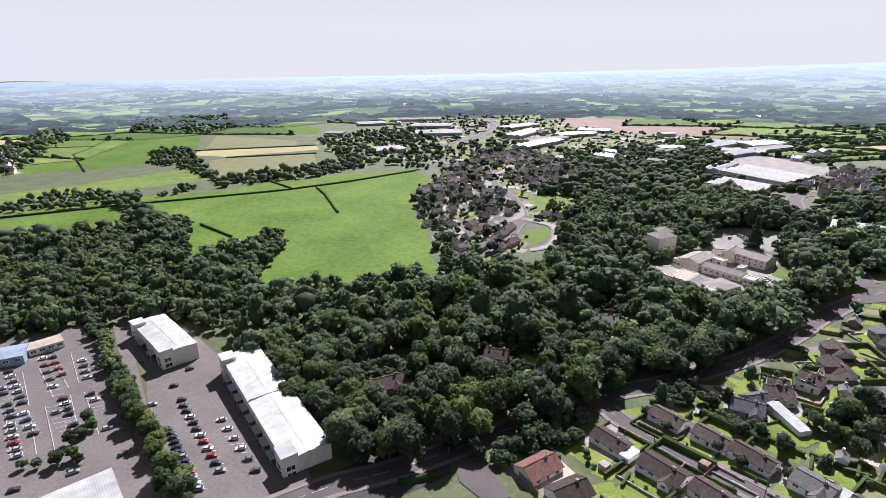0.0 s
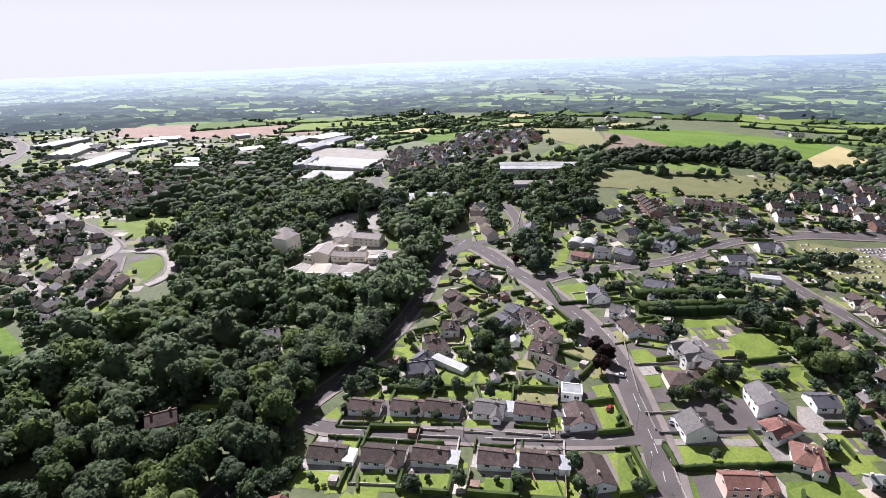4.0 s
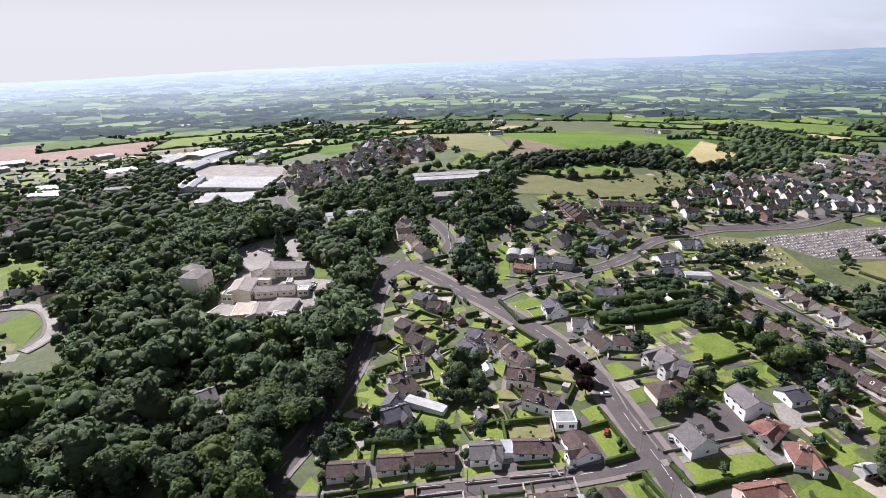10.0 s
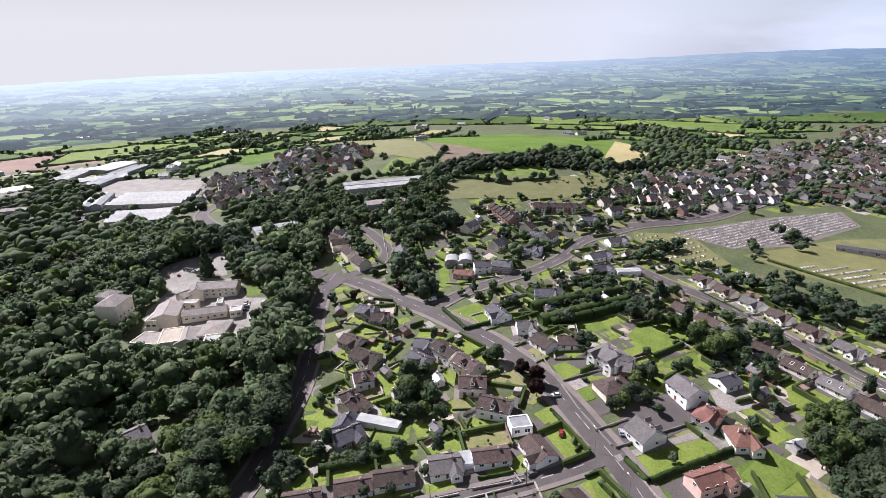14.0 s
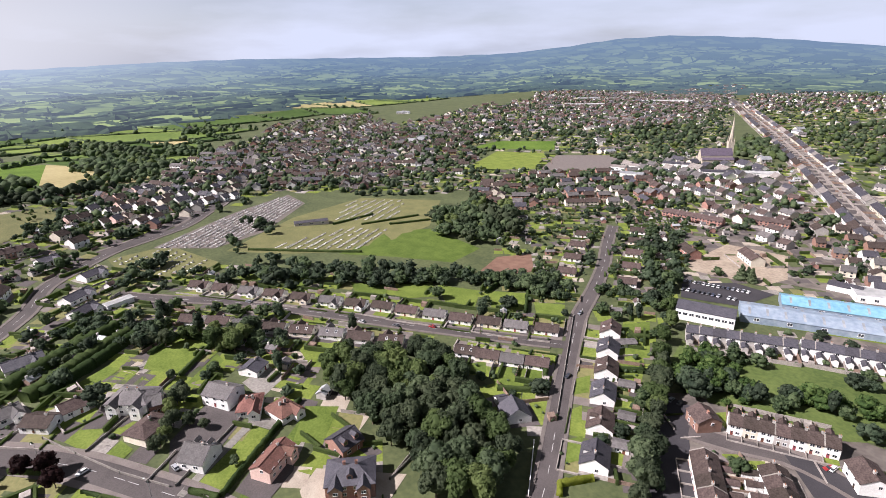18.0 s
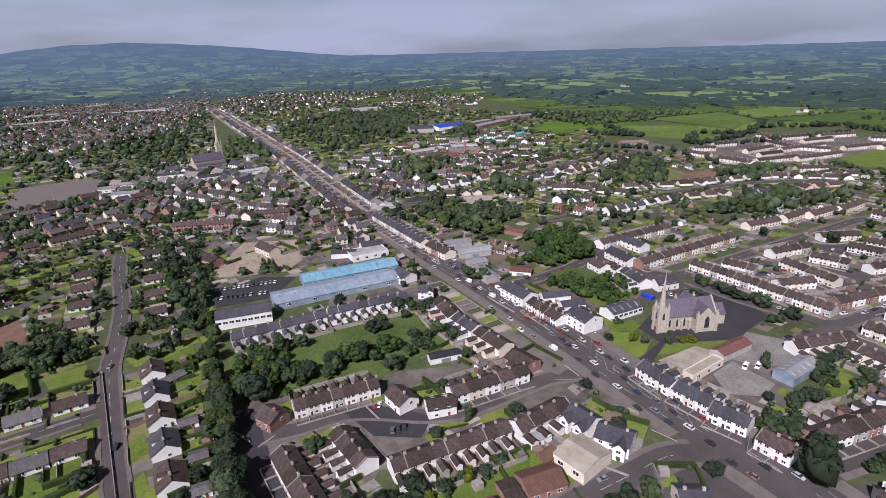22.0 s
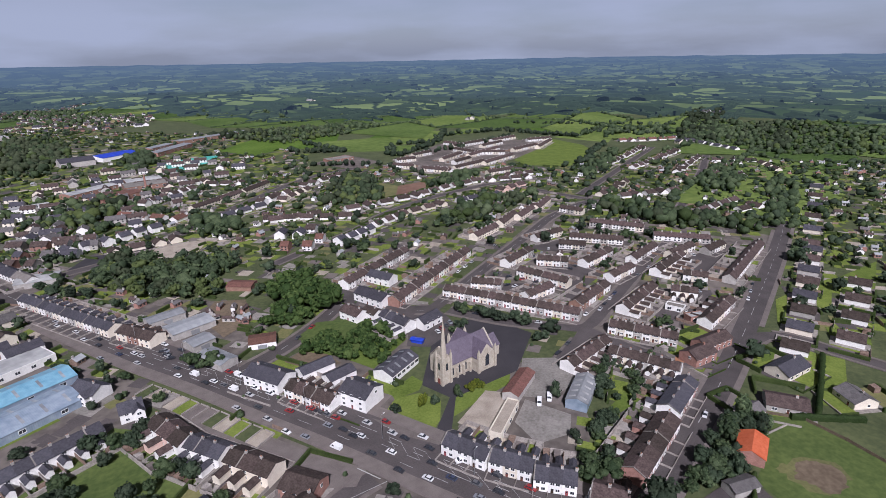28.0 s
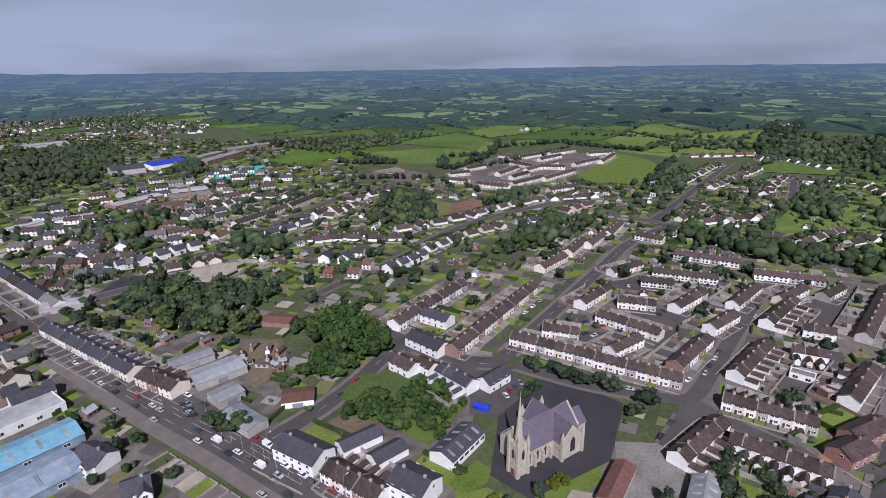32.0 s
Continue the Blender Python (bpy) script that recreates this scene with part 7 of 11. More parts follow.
yard((167.3, 95.8), (181.4, 88.0), (179.9, 73.1), (168.4, 67.1), (162.1, 84.4), mat="asphalt", label="tarmac forecourt of the villa")
yard((147.6, 71.2), (161.3, 58.1), (154.5, 42.4), (137.6, 57.4), (128.2, 73.4), mat="asphalt", label="tarmac drives between the houses")
yard((168.4, 44.9), (176.0, 33.9), (164.8, 30.3), (155.6, 41.0), mat="concrete", label="pale concrete courtyard")
yard((117.8, 56.9), (123.7, 51.0), (126.0, 36.8), (117.3, 40.1), (109.0, 50.5), label="dark tarmac drive round the house")
house((175.4, 85.6), (167.8, 73.5), 10.5, 5.0, 2.6, "white_wall", "grey_roof", 2, "villa", hip=True, chim=2, gable_front=2, plot=False)
house((167.2, 75.6), (167.1, 71.5), 8, 4.0, 2.0, "brick_wall", "grey_roof", 1, "garage_block", chim=0, plot=False)
house((164.7, 56.0), (156.6, 48.8), 9, 5.0, 2.6, "white_wall", "grey_roof", 2, "detached_house", chim=1, plot=False)
house((138.0, 67.0), (132.0, 60.5), 9.5, 3.2, 3.4, "white_wall", "grey_roof", 1, "dormer_house", chim=1, dormers=2, front=1, plot=False)
house((151.5, 80.8), (159.5, 72.0), 9, 2.6, 2.4, "cream_wall", "brown_roof", hip=True, plot=False)
house((153.3, 48.7), (150.7, 41.5), 10, 2.6, 2.4, "white_wall", "red_roof", hip=True, chim=2, gable_front=1, plot=False)
house((142.9, 39.6), (146.0, 32.2), 10, 2.6, 2.4, "white_wall", "red_roof", hip=True, chim=2, gable_front=1, plot=False)
house((117.7, 49.6), (126.8, 39.7), 6.8, 4.2, 1.8, "pink_wall", "red_roof", 2, "detached_house", chim=1, gable_front=1, plot=False)
house((171.4, 42.2), (177.1, 36.6), 8, 2.5, 1.8, "white_wall", "slate_roof", plot=False)
house((107.1, 32.9), (101.4, 20.1), 11, 5.4, 3.2, "brick_wall", "slate_roof", 2, "villa", hip=True, chim=2, gable_front=2, dormers=1, extra="")
house((118.5, 26.9), (121.3, 18.8), 9, 3.2, 3.0, "brick_wall", "slate_roof", 1, "garage_block", dormers=2, chim=0)
yard((108.9, 40.7), (114.9, 33.8), (99.5, 10.9), (93.3, 19.3), (102.4, 41.1), mat="gravel", label="pale gravel drive of the villa")
house((179.2, 110.9), (173.4, 102.5), 8, 2.6, 2.2, "white_wall", "brown_roof"), house((178.3, 102.1), (180.9, 94.9), 8, 2.6, 2.2, "white_wall", "brown_roof")
house((185.0, 121.5), (188.5, 113.9), 8, 2.6, 2.2, "white_wall", "grey_roof", gable_front=1)
house((198.8, 137.8), (190.9, 129.0), 8, 3.2, 2.6, "white_wall", "slate_roof", gable_front=1), house((217.4, 122.4), (221.6, 109.9), 8, 3.2, 2.6, "white_wall", "slate_roof", gable_front=1)
house((240.6, 162.9), (245.0, 155.2), 8, 4.8, 2.4, "white_wall", "slate_roof", 2, "detached_house"), house((246.1, 153.2), (247.0, 143.3), 8, 4.8, 2.4, "grey_wall", "slate_roof", 2, "detached_house")
house((232.6, 171.3), (234.0, 161.3), 7, 2.6, 1.6, "pink_wall", "red_roof", 1, chim=0)


def marquee(P, rot):
    """A white barrel-roofed store."""
    t = thing("barrel_store", P[0], P[1], rot, "white barrel-roofed sheet metal store", "building")
    s = Shape()
    ring = [(-4, 0)] + [(-4 * math.cos(k * math.pi / 8), 2.4 + 2.0 * math.sin(k * math.pi / 8)) for k in range(9)] + [(4, 0)]
    for (ya, za), (yb, zb) in zip(ring, ring[1:]):
        s.face([(-5, ya, za), (5, ya, za), (5, yb, zb), (-5, yb, zb)])
    for x in (-5, 5):
        s.face([(x, y, z) for y, z in ring])
    part("shell", s.mesh("shell", ["white_metal"]), t)
    s = Shape()
    s.box(5.0, -1.5, 0, 5.06, 1.5, 3.0)
    part("door", s.mesh("door", ["grey_metal"]), t)


marquee((247.5, 179.3), math.radians(200)), marquee((250.4, 172.0), math.radians(200))
for a, b in (((204.8, 121.0), (237.4, 84.8)), ((193.7, 113.3), (227.3, 80.4))):
    hedge(a, b, w=5.0, h=4.0, label="tall thick dark green hedge between the gardens")
for p in (((195.5, 161.8), (180.6, 143.8), (193.2, 130.2)), ((123.9, 68.2), (117.3, 61.1)), ((117.5, 60.8), (136.9, 41.1), (148.7, 28.9)), ((202.5, 50.0), (183.0, 64.4)), ((205.0, 73.7), (215.9, 61.8), (204.1, 50.0))):
    hedge(*p, w=1.6, h=1.6)
for p in (((169.0, 106.3), (155.9, 96.8), (141.1, 85.4), (133.6, 78.2), (128.4, 73.1)), ((120.1, 64.8), (111.9, 57.8), (107.3, 53.6)), ((155.4, 94.2), (171.0, 77.3), (183.2, 65.9)), ((133.3, 78.7), (142.1, 69.9)), ((127.8, 71.4), (154.5, 42.4)), ((100.0, 16.2), (107.1, 5.1))):
    garden_wall(*p)
trees((161.5, 70.6), (167.4, 65.8), 3, 6.5, where="between the drives", group="garden trees"), trees((142.6, 78.0), (152.1, 70.0), 5, 5.0, where="in a front garden", group="garden trees")
trees((157.9, 78.4), (146.2, 56.9), 4, 6.0, where="beside the houses", group="garden trees")
tree((127.7, 54.8), 4.0), tree((201.7, 59.9), 3.5), tree((181.9, 67.5), 4.5)
for p in ((144.2, 101.5), (151.4, 103.8), (154.3, 110.1)):
    tree(p, 7.5, 3.6, mat="leaf_copper", where="beside the hill road", group="copper trees")
tree((160.2, 124.9), 7, mat="leaf"), tree((160.4, 122.3), 8, mat="leaf"), tree((193.3, 212.2), 7, mat="leaf_copper"), tree((207.9, 192.6), 7, mat="leaf_copper")
trees((235.4, 206.7), (201.7, 172.2), 7, 13.0, mats=("leaf_dark", "leaf"), shape="tall", where="beside the junction", group="tall trees by the junction")
for a, b, n, h in (((272.3, 219.5), (305.1, 197.6), 10, 11), ((215.4, 159.3), (204.4, 126.1), 8, 5), ((206.8, 110.1), (226.7, 91.4), 6, 5), ((213.6, 79.1), (208.4, 48.8), 10, 7), ((299.8, 80.5), (315.0, 67.6), 5, 8), ((264.5, 99.7), (233.3, 109.8), 6, 5)):
    trees(a, b, n, h, where="among the houses", group="trees among the houses", spread=3.5)
trees((191.8, 47.6), (202.0, 36.7), 10, 9.0, where="behind the gardens", spread=6, group="trees behind the gardens")

# ---------------- avenue of bungalows ----------------
AV = dict(walls=("white_wall", "cream_wall", "white_wall"), roofs=("brown_roof", "brown_roof", "grey_roof"), group="bungalows along the avenue", back=True)
row((271.1, 46.8), (212.1, -17.9), 7, 10.5, 7.2, front=-1, gable_front=1, **AV)
row((204.3, -27.7), (146.5, -82.8), 7, 10.5, 7.2, front=-1, **AV)
row((227.7, 55.1), (171.2, -16.8), 8, 10.5, 7.2, front=1, gable_front=1, **AV)
row((147.8, -41.0), (126.6, -60.8), 4, 9.5, 7.2, front=1, **AV)
row((130.1, -105.7), (74.7, -41.6), 6, 10.0, 8.5, False, ("white_wall",), ("brown_roof", "slate_roof"), "dormer houses along the straight avenue", eaves=3.0, rise=3.0, front=-1, dormers=1, name="dormer_house")
row((240.8, -194.7), (195.0, -138.9), 4, 10.0, 8.0, True, group="houses up the straight avenue", walls=("white_wall", "cream_wall"))
row((225.5, -231.9), (165.9, -156.1), 5, 10.0, 8.0, True, group="houses up the straight avenue", walls=("white_wall", "cream_wall"))
house((109.3, -35.2), (101.3, -32.3), 9.5, 2.6, 4.0, "white_wall", "slate_roof", 1, "steep_roofed_house", chim=0)
house((113.0, -31.8), (112.3, -35.7), 6, 2.4, 1.6, "white_wall", "slate_roof", chim=0)
for p, q in (((99.5, -77.9), (94.7, -81.5)), ((85.9, -63.3), (81.4, -66.5)), ((76.6, -50.9), (72.5, -54.0)), ((121.7, -99.3), (117.7, -107.5))):
    house(p, q, 4.5, 2.3, 0.7, "white_wall", "grey_roof", 1, "garden_garage", chim=0, gabwin=False, back=False)
for q in (((97.9, -50.2), (97.8, -58.0), (90.8, -51.4), (92.8, -45.6)), ((86.8, -40.2), (85.4, -46.8), (77.4, -38.2), (78.8, -32.6)), ((112.0, -66.3), (110.3, -74.4), (102.3, -65.7), (104.5, -58.8)), ((112.5, -90.6), (106.5, -100.2), (102.2, -95.2), (107.4, -86.7)), ((122.8, -104.9), (116.4, -115.2), (106.8, -103.9), (113.2, -96.2)), ((134.0, -117.0), (129.1, -130.2), (119.8, -119.3), (125.1, -110.9)),
          ((136.1, -42.7), (124.7, -62.3), (113.1, -51.3), (121.1, -37.6)), ((199.0, -85.5), (184.5, -102.6), (168.4, -89.8), (180.2, -76.1)), ((174.7, -98.4), (163.9, -109.5), (148.4, -93.9), (161.4, -89.4)), ((233.2, -48.4), (227.2, -68.3), (205.9, -58.2), (212.3, -38.5)), ((218.5, -67.0), (200.5, -82.9), (184.4, -68.7), (194.1, -58.1)), ((244.7, -26.3), (231.0, -43.9), (218.2, -34.9), (228.2, -23.2)),
          ((269.7, 4.4), (271.7, -12.3), (248.8, -8.5), (250.1, 3.4)), ((280.6, 26.6), (281.6, 7.8), (262.3, 9.3), (270.3, 25.5)), ((182.1, 19.5), (182.3, -2.8), (162.9, 9.3), (167.6, 19.2)), ((144.7, 28.3), (139.3, 17.8), (123.2, 29.3), (129.9, 36.5)), ((142.3, -35.8), (139.6, -45.1), (132.7, -40.4), (134.8, -32.5))):
    lawn(*q)
for q in (((239.8, 31.1), (240.1, 20.2), (227.7, 9.4), (228.2, 20.2)), ((217.4, 6.8), (215.5, -6.6), (205.3, -17.3), (205.8, -6.0)), ((193.1, -29.5), (179.8, -49.8), (175.1, -44.0), (187.5, -29.8)), ((163.3, -52.0), (146.9, -74.3), (144.9, -69.6), (159.0, -52.2))):
    lawn(*q, dry=RND.random() < 0.3)
for p in (((121.1, -37.6), (111.2, -51.1), (126.9, -67.1)), ((127.8, -65.5), (111.7, -53.7))):
    hedge(*p, w=1.5, h=2.0, mat="leaf_gold" if p[1][0] < 0 else "hedge")
hedge((69.4, -35.6), (72.9, -25.6), (69.7, -22.7), w=1.6, h=2.0, mat="leaf_gold", label="golden privet hedge at the corner")
for p in (((195.9, -83.4), (202.2, -95.1)), ((187.4, -104.9), (166.6, -86.6)), ((233.2, -48.4), (241.0, -55.6)), ((222.8, -67.6), (231.5, -78.1)), ((124.0, -109.7), (118.1, -117.2)), ((106.9, -86.1), (100.8, -93.6))):
    hedge(*p, w=1.6, h=2.2)
garden_wall((90.9, -30.7), (74.2, -15.2), h=1.2, mat="white_wall", label="white painted wall beside the avenue")
garden_wall((152.3, -104.4), (120.1, -70.1), (97.1, -45.6)), garden_wall((100.0, 16.2), (106.3, 3.5))
trees((88.3, -85.1), (56.6, -40.1), 16, 9.0, spread=2.0, where="in a tall screen behind the gardens", group="screen of trees"), trees((102.3, -106.9), (87.8, -85.9), 5, 9.0, group="screen of trees"), trees((197.5, -235.5), (107.7, -115.3), 16, 8.0, spread=3, group="screen of trees", where="in a tall screen behind the gardens")
for px, py in scatter(((158.4, 19.6), (168.2, 7.1), (151.8, -30.8), (120.6, -29.6), (100.5, -20.7), (91.0, -22.9), (75.5, -5.3), (85.1, 11.0), (98.1, 3.9), (112.9, 10.3), (129.1, 11.3)), 6.5):
    tree((px, py), RND.uniform(8, 13), mat=RND.choice(("leaf", "leaf_dark", "leaf_dark", "leaf_light")), where="in the copse behind the houses", group="copse of trees")
trees((295.5, 14.4), (208.7, -92.1), 26, 8.5, spread=6, where="in the belt below the cemetery", group="belt of trees"), trees((314.7, 78.2), (315.6, 58.0), 8, 7.0, spread=5, where="by the graveyard", group="belt of trees")
trees((213.9, -99.5), (169.1, -114.1), 12, 6.5, spread=6, where="behind the gardens", group="belt of trees"), trees((165.0, -133.9), (144.6, -152.7), 9, 5.0, spread=2, where="at the avenue's end", mats=("leaf", "leaf_light"), group="belt of trees")
trees((244.3, 103.5), (222.6, 67.2), 12, 6.0, spread=5, where="behind the gardens", group="belt of trees")
wood(((332.6, -123.9), (357.5, -181.6), (304.5, -183.7), (263.0, -157.3), (257.8, -121.0), (291.8, -110.6)), 8, 12, label="clump of tall dark trees beside the cemetery")

# ---------------- cemetery ----------------
field((292.9, -37.0), (321.5, -85.4), (313.3, -113.4), (257.8, -121.0), (245.0, -91.8), (271.2, -66.2), mat="lawn", label="mown green slope of the cemetery")
field((328.5, 24.9), (388.6, -34.6), (426.4, -105.8), (381.5, -161.8), (319.5, -116.7), (291.4, -51.6), (308.6, -5.5), mat="dry_lawn", label="dry grass of the new cemetery")
field((338.4, 89.1), (352.4, 55.1), (308.8, 31.2), (292.7, 51.3), (306.8, 81.1), mat="dry_lawn", label="dry grass of the old graveyard")
field((350.3, 64.8), (421.0, 1.3), (465.8, -50.6), (428.5, -55.2), (360.6, -6.8), (336.7, 30.3), mat="paving", label="gravelled ground between the graves")


def graves(poly, angle, along, across, name="gravestones", label="rows of pale and dark gravestones", size=1.0):
    """Rows of kerbed graves, each with its stone."""
    c, s = math.cos(radians(angle)), math.sin(radians(angle))
    us, vs = [x * c + y * s for x, y in poly], [-x * s + y * c for x, y in poly]
    sh, v = Shape(), min(vs)
    while v < max(vs):
        u = min(us)
        while u < max(us):
            x, y = u * c - v * s, u * s + v * c
            if inside(poly, x, y) and RND.random() > 0.15:
                z, h = ground(x, y), RND.uniform(0.8, 1.5) * size
                for a0, b0, z0, a1, b1, z1 in ((-0.5, -0.1, 0, 0.5, 0.1, h), (-0.6, 0.1, 0, 0.6, 2.0, 0.25)):
                    k = len(sh.v)
                    t = Shape()
                    t.box(a0, b0, z0 - 0.2, a1, b1, z1)
                    sh.v += [(x + c * a - s * b, y + s * a + c * b, z + q) for a, b, q in t.v]
                    sh.f += [tuple(k + i for i in f) for f in t.f]
                    sh.m += t.m
            u += along * RND.uniform(0.9, 1.2)
        v += across
    tagged(new(name, sh.mesh(name, ["headstone"])), label, "gravestones", kind="stuff")


graves(((349.7, 63.3), (415.8, 2.2), (460.1, -46.6), (429.5, -53.0), (367.3, -8.4), (337.7, 26.8)), -38, 2.2, 3.6)
graves(((337.3, 86.3), (346.8, 55.5), (310.1, 34.2), (295.5, 51.1), (308.3, 78.3)), -38, 4.0, 6.0, label="scattered stones of the old graveyard")
graves(((324.1, 1.4), (344.1, -63.9), (322.0, -90.1), (294.5, -52.9)), -50, 2.0, 6.0, label="even rows of new graves on the grass")
graves(((368.2, -59.3), (421.2, -93.1), (397.0, -136.3), (345.8, -101.3)), -50, 2.4, 7.0, label="even rows of new graves on the grass")
for p in (((356.6, -55.3), (369.1, -92.4)), ((347.0, -74.0), (348.3, -122.2)), ((325.1, 11.8), (289.3, -50.8)), ((336.9, -92.5), (332.6, -123.9))):
    hedge(*p, w=1.6, h=1.5, label="clipped hedge between the graves")
shed((367.7, -29.2), (363.0, -53.4), 7, 2.8, 1.0, "grey_wall", "slate_roof", "cemetery_chapel", "low grey cemetery building", strips=3)
trees((395.0, 2.0), (364.2, -15.6), 8, 6.0, spread=6, where="among the graves", group="cemetery trees"), trees((441.5, -100.8), (405.2, -163.4), 14, 7.0, spread=4, where="behind the cemetery", group="cemetery trees")
field((224.5, -98.8), (238.9, -121.2), (231.8, -142.3), (208.2, -125.5), (209.3, -104.0), mat="red_earth", label="bare reddish building plot")
field((489.6, -252.6), (566.7, -353.6), (513.5, -395.1), (442.4, -318.8), mat="lawn", label="green playing field"), field((610.8, -342.0), (640.5, -405.9), (587.2, -473.6), (529.1, -418.0), mat="meadow", label="green playing field"), field((435.8, -317.3), (497.6, -395.4), (452.2, -455.8), (391.8, -378.3), mat="paving", label="grey all-weather pitch")

# ---------------- houses on the hill ----------------
HS = dict(walls=("white_wall", "cream_wall", "pink_wall"), roofs=("brown_roof", "slate_roof"))
estate(((268.9, 194.7), (319.0, 165.8), (318.3, 134.0), (305.7, 123.9), (247.0, 137.9), (266.6, 164.4)), -20, 17, 24, L=10, label="houses on the slope below the terrace", walls=("white_wall", "cream_wall"), roofs=("brown_roof", "slate_roof"))
estate(((373.4, 115.5), (509.1, 96.8), (533.8, 65.5), (421.2, 63.1), (353.7, 100.5)), -48, 10, 20, L=8, label="close-set brown-roofed houses on the hill", **HS)
estate(((424.0, 90.2), (515.6, 49.4), (575.7, -23.5), (474.2, -2.1), (388.5, 66.5)), -48, 13, 18, L=9, label="white houses above the cemetery", walls=("white_wall", "white_wall", "cream_wall"), roofs=("slate_roof", "brown_roof"))
terrace((339.5, 186.6), (316.3, 164.0), 6, 8, 5.2, 2.2, ("brick_wall",), "brown_roof", group="brick terrace on the hill"), terrace((348.5, 159.3), (364.6, 124.9), 7, 8, 5.2, 2.2, ("brick_wall", "cream_wall"), "brown_roof", annexe=False, group="brick terrace on the hill")
for a, b in (((300.7, 146.9), (300.8, 135.8)), ((276.3, 145.9), (277.4, 133.9)), ((277.1, 106.6), (288.3, 96.5)), ((257.8, 102.0), (266.6, 93.8)), ((307.9, 100.7), (315.9, 90.9)), ((338.9, 122.4), (344.8, 113.4))):
    house(a, b, 8, 3.0, 2.2, "white_wall", "slate_roof", 1, gable_front=1, group="houses along the upper road")
shed((264.1, 89.6), (269.7, 78.3), 5, 2.6, 0.5, "white_wall", "white_metal", "outbuilding", "long low white-roofed outbuilding in a yard")
estate(((232.9, 259.3), (278.8, 277.4), (289.4, 270.8), (238.1, 232.0)), 60, 14, 18, L=9, label="houses by the bend of the old road", **HS)
estate(((308.6, 439.2), (419.8, 482.8), (426.1, 418.9), (335.1, 377.9), (291.1, 388.3)), -25, 16, 18, label="houses beside the factories", **HS)
estate(((373.1, 70.0), (580.5, -2.2), (1108.6, -184.0), (1229.3, -448.5), (668.3, -297.0), (474.1, -155.5), (454.8, -91.8), (500.5, -87.3), (493.0, -18.1)), -30, 17, 24, label="dense far housing of the town", name="town_houses")
estate(((515.0, -31.0), (846.8, -141.9), (870.0, -528.6), (485.9, -257.7), (442.2, -146.7), (480.9, -104.1)), 55, 19, 21, L=15, D=7.5, label="dense brown-roofed housing beyond the cemetery", name="town_houses", walls=("white_wall", "brick_wall", "cream_wall"))
estate(((656.0, 32.3), (893.3, -82.3), (621.0, -40.2), (503.6, 20.3), (452.6, 85.5)), 55, 17, 20, L=12, label="housing at the edge of the town", name="town_houses")
estate(((385.8, -193.9), (441.6, -257.6), (406.4, -327.4), (342.2, -407.0), (259.5, -311.1), (308.3, -239.3), (327.0, -194.9)), 55, 15, 19, L=13, D=7.5, label="red brick houses in close rows", name="town_houses", walls=("brick_wall", "brick_wall", "cream_wall"))
estate(((853.2, -236.8), (1123.1, -697.1), (1118.0, -1559.1), (735.5, -1100.9), (620.1, -752.6), (623.6, -522.5)), 55, 24, 28, L=15, label="far housing and shops of the town", name="town_houses")
estate(((1139.4, -795.0), (1312.1, -1831.4), (1191.9, -1918.0), (872.9, -1307.3)), 55, 28, 32, L=16, label="far edge of the town", name="town_houses")
NW = dict(name="estate_houses", walls=("cream_wall", "grey_wall", "brick_wall"), roofs=("brown_roof", "brown_roof", "grey_roof"))
for q, ang in ((((-24.4, 475.7), (19.8, 634.5), (49.3, 580.4), (37.8, 489.2), (16.6, 421.5), (0.3, 367.8), (-9.2, 388.1)), 25), (((46.0, 495.9), (57.9, 438.0), (51.8, 405.2), (26.2, 399.5), (18.6, 420.6)), -30), (((17.1, 388.6), (49.5, 392.6), (57.1, 370.0), (52.9, 333.6), (27.5, 331.2), (21.6, 363.9)), 60), (((-5.3, 392.3), (7.9, 392.6), (18.4, 340.0), (9.5, 321.5), (-1.6, 344.0)), -50), (((55.6, 526.7), (87.7, 600.3), (146.2, 605.9), (154.9, 528.9), (91.8, 483.7)), 10), (((67.9, 419.9), (109.8, 405.5), (89.5, 341.4), (72.1, 328.9), (85.0, 374.7)), -20), (((25.5, 631.7), (52.8, 718.5), (130.0, 679.1), (146.2, 605.9), (79.3, 604.6)), 15)):
    estate(q, ang, 12.5, 17, label="small brown-roofed houses of the estate beyond the wood", L=9, D=7.2, drop=0.08, plots=False, storeys=1, **NW)
field((75.4, 466.4), (111.9, 461.5), (103.9, 408.9), (72.5, 420.7), mat="lawn", label="green open space of the estate"), lawn((60.1, 374.7), (77.8, 374.6), (73.6, 355.7), (58.4, 341.2)), lawn((62.1, 544.7), (71.9, 551.0), (65.8, 509.1), (57.6, 506.1))
estate(((136.9, 626.8), (230.6, 613.2), (217.6, 560.3), (125.2, 517.8)), 10, 15, 18, label="low brown-roofed houses beyond the trees", walls=("cream_wall", "grey_wall", "brick_wall"), roofs=("brown_roof",))
estate(((272.5, 425.5), (379.6, 500.0), (389.3, 448.3), (328.1, 372.7), (285.0, 397.0)), -10, 14, 17, label="houses beside the factories", walls=("white_wall", "grey_wall"))
estate(((-513.5, 592.9), (-632.0, 779.6), (-578.4, 750.4), (-474.0, 590.2)), 20, 16, 20, label="far houses beyond the fields")

OUT = []


